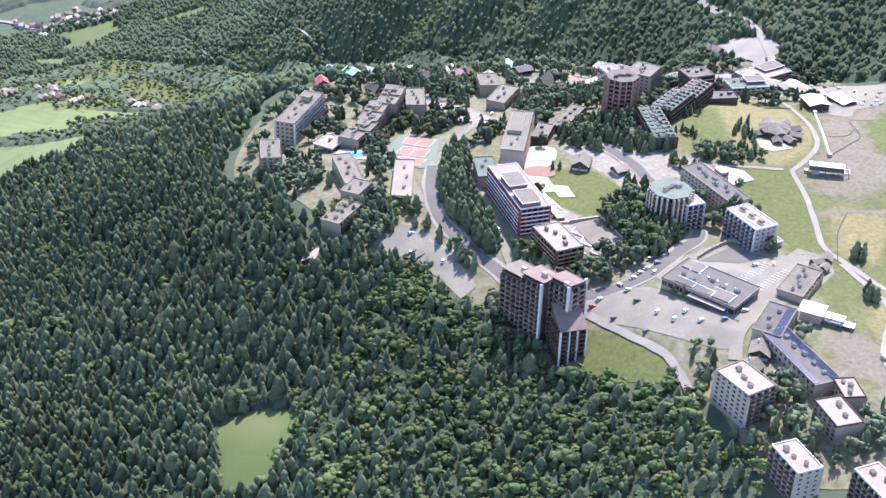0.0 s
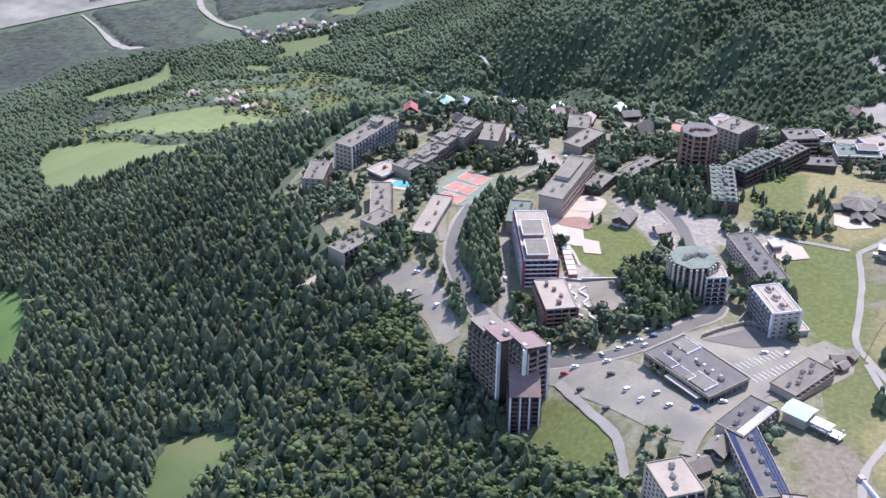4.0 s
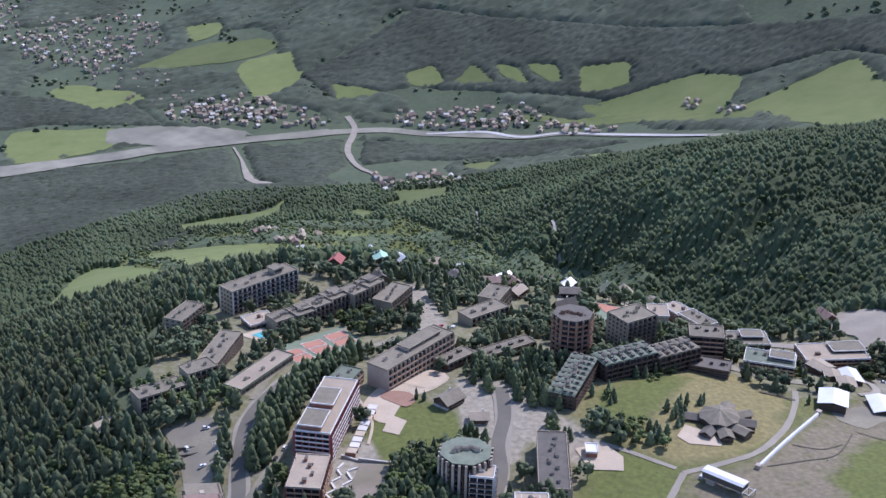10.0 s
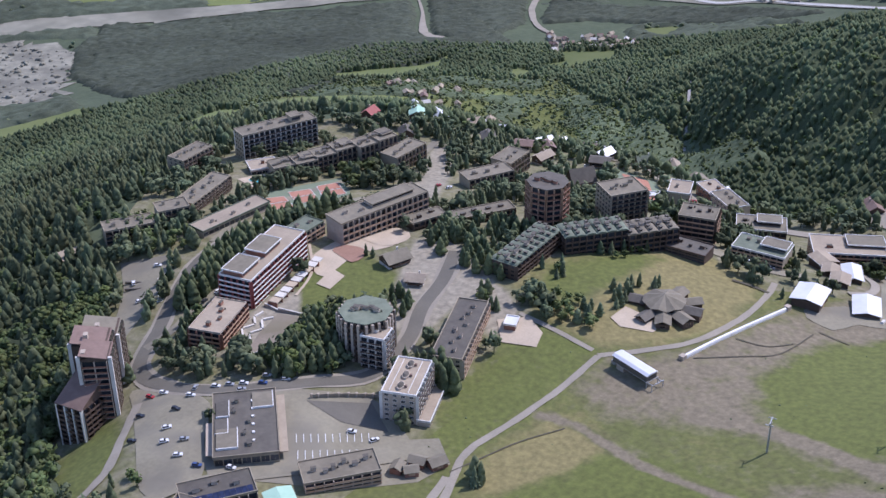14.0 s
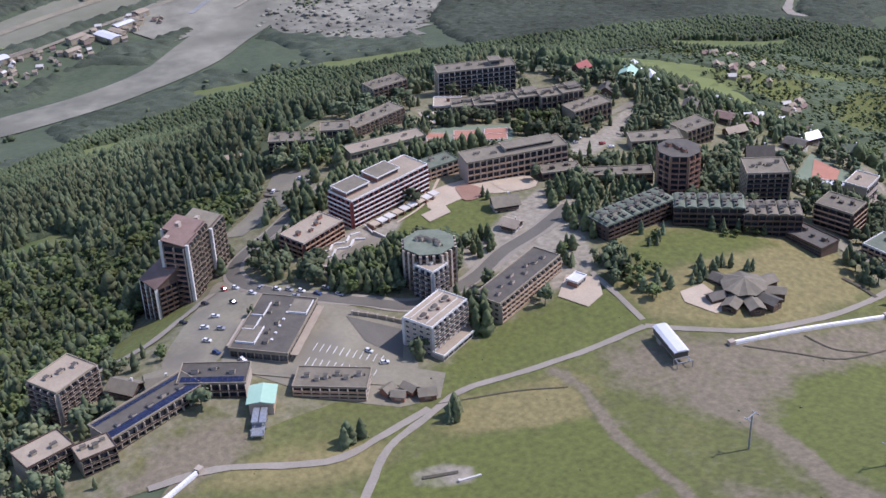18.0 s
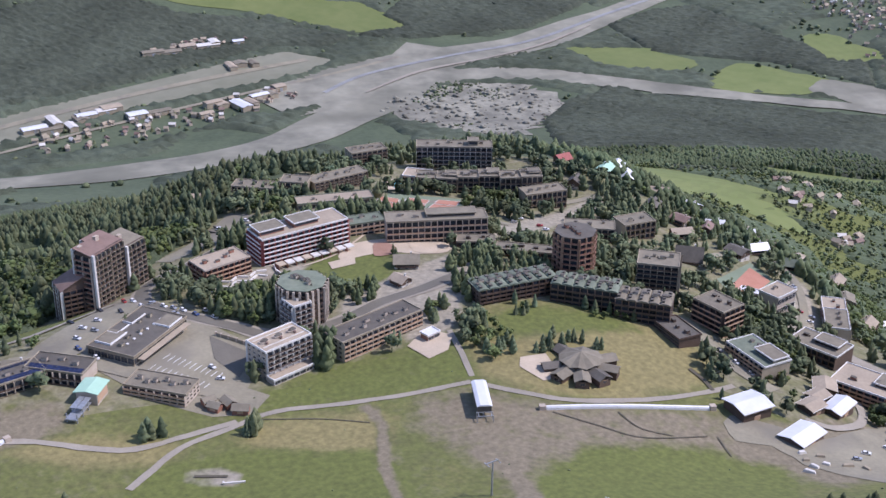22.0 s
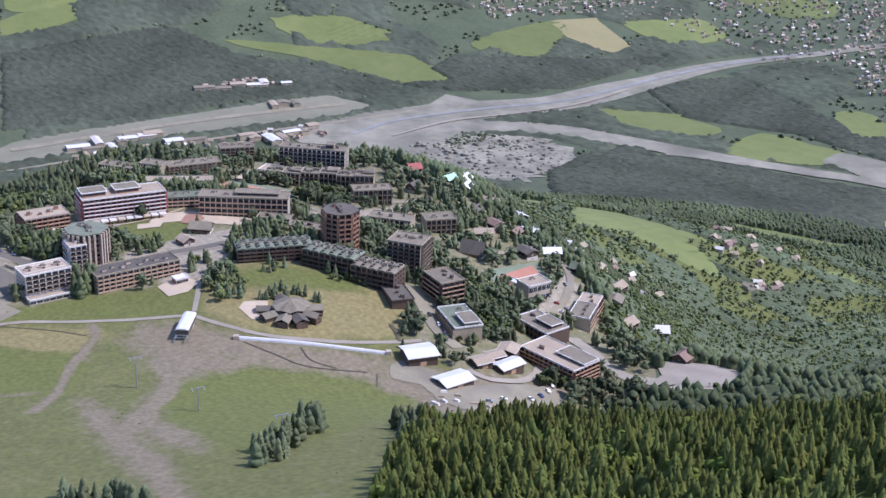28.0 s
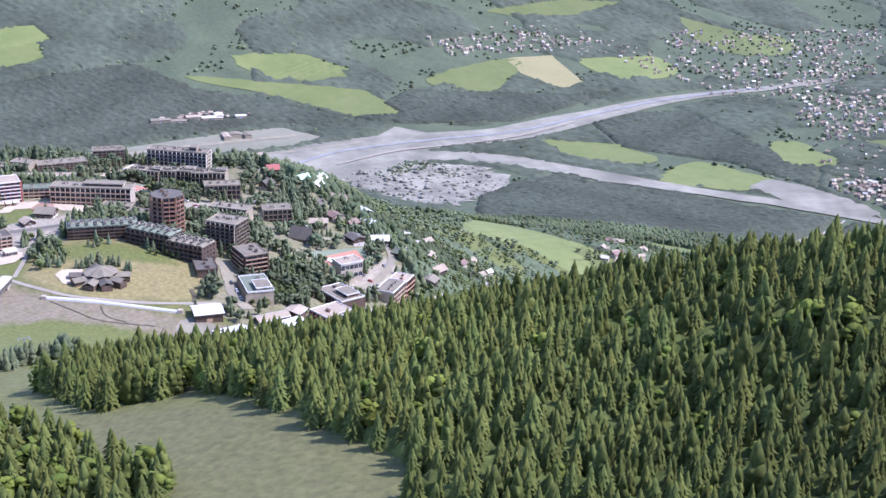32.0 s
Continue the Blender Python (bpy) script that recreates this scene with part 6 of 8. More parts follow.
# sheds with pale metal roofs at the edge of the piste
for x, y, L, W, turn, top in ((261, 766, 15, 13, 100, 3), (283, 779, 16, 11, 115, -2), (262, 797, 9, 8, 110, -3), (262, 811, 14, 8, 120, -6), (245, 815, 10, 9, 150, -6), (253, 806, 8, 7, 110, -5)):
    g = float(land(x, y))
    shed = thing("shed", x, y, g, turn, "timber shed with a pale sheet-metal roof", "shed", "sheds")
    h = max(2.5, top - g)
    part("wall", Shape().box(-L / 2, L / 2, -W / 2, W / 2, -2, h), WOOD_DARK, shed)
    part("roof", Shape().gable(-L / 2 - 0.8, L / 2 + 0.8, -W / 2 - 0.9, W / 2 + 0.9, h, h + 1.4, 0.22), ROOF_METAL if L > 10 else ROOF_TAN, shed)
    part("door", Shape().box(-1.6, 1.6, -W / 2 - 0.08, -W / 2, 0, 2.2), WOOD_PALE, shed)
    part("fascia", Shape().box(-L / 2 - 0.85, L / 2 + 0.85, -W / 2 - 1.0, -W / 2 - 0.9, h - 0.15, h + 0.3).box(-L / 2 - 0.85, L / 2 + 0.85, W / 2 + 0.9, W / 2 + 1.0, h - 0.15, h + 0.3), TRIM_WHITE, shed)

# the rotunda on the lawn
rot = thing("rotunda", 219, 707, float(land(219, 707)), 15, "many-roofed timber restaurant with a star-shaped slate roof", "restaurant", "")
ring = [(8.5 * math.cos(a), 8.5 * math.sin(a)) for a in (np.arange(8) + 0.5) * math.pi / 4]
part("wall", Shape().prism(ring, -2, 4.6), WOOD_DARK, rot)
for i in range(8):
    a0, a1, am = (i + 0.5) * math.pi / 4, (i + 1.5) * math.pi / 4, (i + 1) * math.pi / 4
    part("roof_facet", Shape().add([(9.8 * math.cos(a0), 9.8 * math.sin(a0), 4.4), (9.6 * math.cos(am), 9.6 * math.sin(am), 5.3), (9.8 * math.cos(a1), 9.8 * math.sin(a1), 4.4), (0, 0, 8.2)], [(0, 1, 3), (1, 2, 3)]), ROOF_FELT, rot)
part("finial", pole_mesh(0.12, 0.05, 1.5), STEEL, rot, at=pose(0, 0, 8.0))
for d, a, L, W in ((12.5, -75, 9, 6), (13, -35, 8, 6), (13, 0, 8, 6), (13, 35, 8, 5), (12, 75, 8, 6), (12, 180, 7, 6), (13.5, -110, 7, 5)):
    m = pose(d * math.cos(radians(a)), d * math.sin(radians(a)), 0, 0, 0, a)
    part("annexe", Shape().box(-L / 2, L / 2, -W / 2, W / 2, -2, 2.6), WOOD_DARK, rot, at=m)
    part("annexe_roof", Shape().gable(-L / 2 - 0.6, L / 2 + 0.6, -W / 2 - 0.7, W / 2 + 0.7, 2.5, 4.2, 0.25), ROOF_FELT if a % 2 else ROOF_SLATE, rot, at=m)
    part("window", window_mesh(2.4, 1.2, WOOD_PALE), GLASS, rot, at=m @ pose(L / 2 + 0.03, 0, 0.8, 0, 0, 90))
draped("terrace", [(168, 652), (180, 640), (194, 646), (190, 656), (178, 662)], PAVING, 0.62, 3, 0, "pale pink terrace beside the flats", "terrace", rounded=False)
block("kiosk", "small terrace bar with a white roof", 176, 652, 7, 5, 115, 3, 1, WOOD_RED, ROOF_METAL, "band", "band", kit=0, category="kiosk")

# chairlift station with a pale roof, and its pylons
st = thing("chairlift_station", 237, 655, float(land(237, 655)), -12, "chairlift station with a pale roof on a steel frame", "lift station", "")
part("roof", Shape().prism([(-10, -3.2), (10, -3.2), (10, 3.2), (-10, 3.2)], 6.2, 6.9, 0, [(-10, -1.8), (10, -1.8), (10, 1.8), (-10, 1.8)]), ROOF_METAL, st)
part("housing", Shape().box(-9.6, 9.6, -2.9, 2.9, 3.4, 6.2), ROOF_SLATE, st)
part("cabin", Shape().box(-8, -4, -2.2, 2.2, 0, 3.4), RENDER_TAN, st)
for px in (-7, 0, 7):
    part("column", pole_mesh(0.35, 0.3, 4), STEEL, st, at=pose(px, 0, -0.5))
for yy in (-2.6, 2.6):
    part("track", Shape().box(-9, 13, yy - 0.15, yy + 0.15, 3.0, 3.4), STEEL, st)
for px in (10, 13):
    part("gantry", Shape().box(px - 0.15, px + 0.15, -3.4, 3.4, 3.4, 3.7).box(px - 0.15, px + 0.15, -3.4, -3.1, -1, 3.4).box(px - 0.15, px + 0.15, 3.1, 3.4, -1, 3.4), STEEL, st)
part("stairs", Shape().box(-12, -10, -1.2, 1.2, -1, 2.0), STEEL, st)
for x, y, h in ((307, 634, 15), (343, 660, 11), (400, 690, 12)):
    lift_pylon(x, y, 15, h)

# gondola station with a mint roof
gs = thing("gondola_station", 189, 503, float(land(189, 503)), -28, "lift station with a mint green roof and a steel ramp", "lift station", "")
part("wall", Shape().box(-5, 5, -4.5, 4.5, -1, 5.6), RENDER_TAN, gs)
part("roof", Shape().gable(-6, 6, -5.4, 5.4, 5.6, 6.6, 0.25), MINT, gs)
part("yellow_panel", Shape().box(-4.6, 4.6, 4.5, 4.62, 1, 5.2), WOOD_PALE, gs)
part("ramp_roof", Shape().box(6, 15, -2.6, -0.2, 4.2, 4.5), STEEL, gs)
part("ramp_roof", Shape().box(6, 15, 0.2, 2.6, 4.2, 4.5), STEEL, gs)
part("ramp", Shape().box(6, 20, -2.4, 2.4, 1.8, 2.3), STEEL, gs)
for px in (9, 14, 19):
    part("trestle", Shape().box(px - 0.2, px + 0.2, -2.4, -2.0, -2, 4.2).box(px - 0.2, px + 0.2, 2.0, 2.4, -2, 4.2).box(px - 0.2, px + 0.2, -2.0, 2.0, 1.4, 1.8), STEEL, gs)

# white conveyor tunnels on the piste
for x0, y0, x1, y1 in ((246, 680, 257, 750), (226, 446, 214, 468)):
    m = math.hypot(x1 - x0, y1 - y0)
    tun = thing("conveyor_tunnel", (x0 + x1) / 2, (y0 + y1) / 2, 0, math.degrees(math.atan2(y1 - y0, x1 - x0)), "long white covered ski conveyor on the ground", "conveyor", "")
    n = 14
    for i in range(n):
        u0, u1 = -m / 2 + m * i / n, -m / 2 + m * (i + 1) / n
        za, zb = (float(land((x0 + x1) / 2 + (x1 - x0) / m * u, (y0 + y1) / 2 + (y1 - y0) / m * u)) + 0.3 for u in (u0, u1))
        v = [(u, 0.95 * math.cos(a), z + 1.7 * math.sin(a)) for u, z in ((u0, za), (u1 - 0.05, zb)) for a in np.arange(7) * math.pi / 6]
        part("tunnel_section", Shape().add(v, [(k, k + 1, k + 8, k + 7) for k in range(6)]), ROOF_METAL, tun)
    for u, z in ((-m / 2 - 1.5, float(land(x0, y0))), (m / 2 + 1.5, float(land(x1, y1)))):
        part("drive_hut", Shape().box(u - 1.3, u + 1.3, -1.2, 1.2, z - 1, z + 2.3), RENDER_TAN, tun)

strip("furrow", [(255, 535), (257, 541), (259, 547)], 1.6, FURROW, 0.7, 2, "dark slot in the sand oval", "furrow")
bank = thing("timber_edge", 264.5, 548.5, float(land(264.5, 548.5)) + 0.3, 82, "low white timber edge of the sand oval", "edging", "")
part("board", Shape().box(-4.2, 4.2, -0.35, 0.35, -0.5, 0.7).box(-4.2, -3.4, -0.6, 0.6, 0.7, 0.95), RENDER_WHITE, bank)

# low white planter walls in a zigzag on the terraced garden
for zig in (ZIG_0, ZIG_1):
    row = thing("planter_wall", zig[0][0], zig[0][1], 0, 0, "low white planter walls in a zigzag on a terrace", "planter", "")
    for (x0, y0), (x1, y1) in zip(zig[:-1], zig[1:]):
        d = math.hypot(x1 - x0, y1 - y0)
        part("wall_panel", Shape().box(-d / 2 + 0.5, d / 2 - 0.5, -0.45, 0.45, -1, 1.1), RENDER_WHITE, row, at=pose((x0 + x1) / 2 - zig[0][0], (y0 + y1) / 2 - zig[0][1], float(land((x0 + x1) / 2, (y0 + y1) / 2)), 0, 0, math.degrees(math.atan2(y1 - y0, x1 - x0))))
deck = thing("shop_terrace", 72, 622, float(land(72, 622)) + 0.3, 107, "row of pale shop terraces along the striped flats", "terrace", "", "")
for i in range(9):
    part("awning", Shape().box(-2.1, 2.1, -2.2, 2.2, 2.5, 2.75).box(-2.1, 2.1, -2.25, -2.1, 2.2, 2.5), RENDER_WHITE if i % 3 else PAVING, deck, at=pose(-20 + 5 * i, -1.0, 0))
    part("terrace_wall", Shape().box(-2.3, -2.0, -2.2, 2.6, -1.2, 2.4), WOOD_RED, deck, at=pose(-20 + 5 * i, -1.0, 0))
for (x0, y0), (x1, y1) in (((84, 600), (101, 605)), ((101, 605), (111, 580)), ((111, 580), (102, 566)), ((75, 600), (84, 600))):
    d = math.hypot(x1 - x0, y1 - y0)
    fence = thing("court_wall", (x0 + x1) / 2, (y0 + y1) / 2, float(land((x0 + x1) / 2, (y0 + y1) / 2)) + 0.4, math.degrees(math.atan2(y1 - y0, x1 - x0)), "low tan wall round the gravel court", "wall", "court walls")
    part("wall_body", Shape().box(-d / 2, d / 2, -0.2, 0.2, -1.5, 0.9), RENDER_TAN, fence)
    part("coping", Shape().box(-d / 2, d / 2, -0.32, 0.32, 0.9, 1.05), RENDER_WHITE, fence)

# tennis courts, pool and square
COURT_W = [(-21, 688), (-9, 734), (16, 718), (12, 672), (3, 671)]
draped("tennis_surround", COURT_W, COURT_GREEN, 0.55, 4, 0, "faded green surround of the tennis courts", "court", rounded=False)
for (ax, ay), (bx, by), (cx, cy), (ex, ey) in (((-15, 680), (-9, 691), (8, 683), (3, 673)), ((-12, 697), (-7, 709), (10, 699), (6, 687)), ((-8, 715), (-4, 727), (14, 716), (9, 703))):
    for u0, u1 in ((0.02, 0.47), (0.53, 0.98)):
        corners = [(ax + (ex - ax) * u0, ay + (ey - ay) * u0), (ax + (ex - ax) * u1, ay + (ey - ay) * u1), (bx + (cx - bx) * u1, by + (cy - by) * u1), (bx + (cx - bx) * u0, by + (cy - by) * u0)]
        draped("tennis_court", corners, CLAY, 0.75, 4, 0, "red clay tennis court", "tennis court", rounded=False)
        for p, q in zip(corners, corners[1:] + corners[:1]):
            strip("court_line", [p, q], 0.22, LINE, 0.86, 3, "white painted court line", "court marking")
draped("pool", [(-44, 697), (-32, 694), (-30, 701), (-42, 705)], POOL, 0.8, 3, 0, "turquoise outdoor swimming pool", "pool", rounded=False)
draped("pool_deck", [(-50, 694), (-28, 689), (-25, 704), (-46, 710)], PAVING, 0.6, 3, 0, "pale pool deck", "terrace", rounded=False)
for i in range(22):
    a, b = divmod(i, 11)
    x, y = 160 + 1.9 * b + 8 * a, 538 + 2.0 * b - 7.0 * a
    strip("bay_line", [(x, y), (x + 4.0, y - 3.8)], 0.25, LINE, 0.75, 2, "white painted parking bay line", "road marking")
for i in range(16):
    x, y = 8 + 1.15 * i, 591 - 0.9 * i
    strip("bay_line", [(x, y), (x + 1.7, y + 2.4)], 0.2, LINE, 0.75, 2, "white painted parking bay line", "road marking")
for (x0, y0), (x1, y1) in (((-4, 581), (6, 589)), ((1, 577), (10, 586))):
    isle = thing("kerb_island", (x0 + x1) / 2, (y0 + y1) / 2, float(land((x0 + x1) / 2, (y0 + y1) / 2)) + 0.5, math.degrees(math.atan2(y1 - y0, x1 - x0)), "long dark kerb island in the car park", "kerb", "")
    part("kerb", Shape().prism([(-6.2, -0.5), (6.2, -0.5), (6.5, 0), (6.2, 0.5), (-6.2, 0.5), (-6.5, 0)], -0.6, 0.35), ROOF_SLATE, isle)
RAMP = [(146, 560), (156, 571), (168, 580), (175, 575)]
wall_line = smooth_line(RAMP, 3.0)
rw = thing("retaining_wall", 160, 570, 0, 0, "curved stone retaining wall with pillars", "wall", "", "structure")
for (x0, y0), (x1, y1) in zip(wall_line[:-1], wall_line[1:]):
    d = math.hypot(x1 - x0, y1 - y0)
    part("wall_panel", Shape().box(-d / 2, d / 2, -0.25, 0.25, -1, 2.0), CONCRETE, rw, at=pose((x0 + x1) / 2 - 160, (y0 + y1) / 2 - 570, float(land(x0, y0)), 0, 0, math.degrees(math.atan2(y1 - y0, x1 - x0))))
    part("pillar", shared("wall_pillar", lambda: Shape().box(-0.4, 0.4, -0.5, 0.5, -1, 2.4).mesh("pillar", RENDER_TAN)), RENDER_TAN, rw, at=pose(x0 - 160, y0 - 570, float(land(x0, y0))))

# chalets on the northern shoulder
rc = random.Random(5)
for x, y, roof, wall in ((-44, 840, MINT, RENDER_WHITE), (52, 845, ROOF_TAN, WOOD_DARK), (68, 887, ROOF_METAL, RENDER_WHITE), (90, 900, ROOF_GREEN, RENDER_WHITE), (97, 924, ROOF_TAN, WOOD_PALE), (38, 870, ROOF_BROWN, WOOD_DARK),
                         (-19, 866, ROOF_TAN, RENDER_TAN), (-35, 851, ROOF_METAL, RENDER_WHITE), (17, 910, ROOF_METAL, RENDER_TAN), (-64, 818, TRIM_RED, WOOD_DARK), (8, 848, ROOF_SLATE, WOOD_DARK), (28, 858, ROOF_BROWN, RENDER_TAN),
                         (-8, 884, ROOF_METAL, RENDER_WHITE), (46, 908, ROOF_TAN, RENDER_WHITE), (120, 915, ROOF_FELT, RENDER_TAN), (138, 918, ROOF_TAN, WOOD_PALE), (78, 868, ROOF_SLATE, RENDER_WHITE), (-58, 855, ROOF_METAL, RENDER_WHITE),
                         (24, 884, ROOF_METAL, RENDER_WHITE), (58, 925, ROOF_TAN, RENDER_WHITE), (-52, 582, ROOF_TAN, RENDER_WHITE), (120, 946, ROOF_METAL, RENDER_WHITE), (-28, 812, ROOF_SLATE, WOOD_DARK), (228, 918, ROOF_BROWN, WOOD_DARK)):
    tone = {"mint_green_roof": "pale green", "pale_sheet_metal": "pale metal", "red_rail": "red", "tan_roof_gravel": "tan", "slate_roof": "slate", "brown_sheet_roof": "brown", "mossy_green_roof": "mossy", "grey_roof_felt": "grey"}[roof.name]
    chalet("two-storey alpine chalet with a %s roof among trees" % tone, x, y, rc.uniform(9, 12), rc.uniform(7, 9), rc.uniform(20, 160), rc.uniform(4.2, 5.2), rc.uniform(6.6, 7.6), wall if wall is not RENDER_WHITE else WOOD_DARK, roof, base_wall=wall if wall is RENDER_WHITE else RENDER_TAN)
chalet("steep-roofed grey chalet like a tent", 90, 830, 14, 9, 60, 2.5, 9.5, WOOD_DARK, ROOF_SLATE)
chalet("small service chalet with a pale roof by the street", 118, 655, 8, 7, 30, 3, 5, WOOD_DARK, ROOF_TAN)
chalet("dark chalet with a grey roof by the square", 97, 664, 12, 9, 75, 3.5, 6.5, WOOD_DARK, ROOF_FELT)

for x, y, L, W, turn in ((206, 556, 6, 4.5, 20), (212, 560, 6.5, 5, 70), (208, 550, 5, 4, 50), (203, 548, 5, 4, 110)):
    hut = thing("kiosk", x, y, float(land(x, y)) + 0.3, turn, "small timber kiosk with a grey pitched roof on the terrace", "kiosk", "kiosks")
    part("wall", Shape().box(-L / 2, L / 2, -W / 2, W / 2, -0.8, 2.6), WOOD_RED, hut)
    part("roof", Shape().gable(-L / 2 - 0.5, L / 2 + 0.5, -W / 2 - 0.6, W / 2 + 0.6, 2.4, 4.0, 0.2), ROOF_FELT, hut)
    part("shutter", Shape().box(-1.2, 1.2, -W / 2 - 0.06, -W / 2, 0.9, 2.1), WOOD_PALE, hut)
chalet("small house with a grey pitched roof below the shops", 150, 462, 11, 8, 40, 3, 5.5, WOOD_DARK, ROOF_FELT)
chalet("small house with a grey pitched roof below the shops", 158, 474, 10, 8, 70, 3, 5.5, WOOD_DARK, ROOF_FELT)

# parked cars
PAINTS = [(surface("white_paint", (0.72, 0.72, 0.72), (0.78, 0.78, 0.78), 1.0, 0.3), "white"), (surface("dark_paint", (0.02, 0.022, 0.03), (0.035, 0.038, 0.045), 1.0, 0.3), "black"),
          (surface("silver_paint", (0.42, 0.43, 0.44), (0.5, 0.51, 0.52), 1.0, 0.3, metal=0.4), "silver"), (surface("red_paint", (0.35, 0.03, 0.03), (0.4, 0.04, 0.04), 1.0, 0.3), "red"), (surface("blue_paint", (0.04, 0.08, 0.2), (0.06, 0.1, 0.25), 1.0, 0.3), "blue")]
for x, y, turn, k in ((124, 503, 60, 0), (117, 510, 60, 0), (97, 512, 40, 1), (110, 498, 50, 1), (174, 554, 30, 0), (184, 556, 70, 0), (158, 507, 20, 0), (103, 536, 120, 2), (93, 547, 100, 0), (135, 867, 30, 1), (151, 871, 60, 0), (114, 884, 20, 2),
                      (50, 760, 80, 0), (43, 759, 80, 3), (109, 521, 20, 1), (121, 559, 40, 2), (118, 549, 30, 0), (114, 545, 30, 2), (110, 541, 30, 0), (124, 554, 30, 4), (129, 562, 40, 0), (106, 531, 30, 0), (145, 876, 50, 2), (141, 871, 50, 3),
                      (0, 583, 140, 0), (270, 832, 20, 2), (277, 828, 20, 0), (285, 822, 30, 4), (292, 815, 30, 0), (262, 836, 10, 1), (298, 800, 60, 0), (303, 792, 70, 2), (128, 540, 60, 0), (121, 545, 60, 2), (147, 500, 30, 4), (88, 524, 20, 3), (92, 528, 30, 0), (130, 508, 50, 2), (136, 500, 45, 0), (-1, 599, 40, 0), (16, 574, 70, 0), (47, 588, 105, 1), (46, 597, 105, 0), (78, 551, 20, 0), (84, 552, 20, 4), (212, 780, 10, 1), (222, 783, 10, 0), (232, 785, 15, 2), (36, 746, 80, 2), (30, 752, 75, 0)):
    car(x, y, turn, PAINTS[k][0], "%s car parked on the ground" % PAINTS[k][1])
for i, (x, y) in enumerate(((300, 770), (305, 776), (308, 784), (310, 765), (298, 778), (306, 770), (312, 790), (294, 772))):
    s = rc.uniform(1.5, 3.0)
    crate = thing("material_pile", x, y, float(land(x, y)) + 0.3, rc.uniform(0, 90), "pale pile of stored building material", "pile", "yard piles")
    part("pile_body", Shape().prism([(-s, -1), (s, -0.9), (s * 0.9, 1), (-s * 0.8, 1.1)], -0.3, 1.2, 0, [(-s * 0.7, -0.6), (s * 0.7, -0.5), (s * 0.6, 0.7), (-s * 0.5, 0.7)]), RENDER_WHITE if i % 2 else CONCRETE, crate)

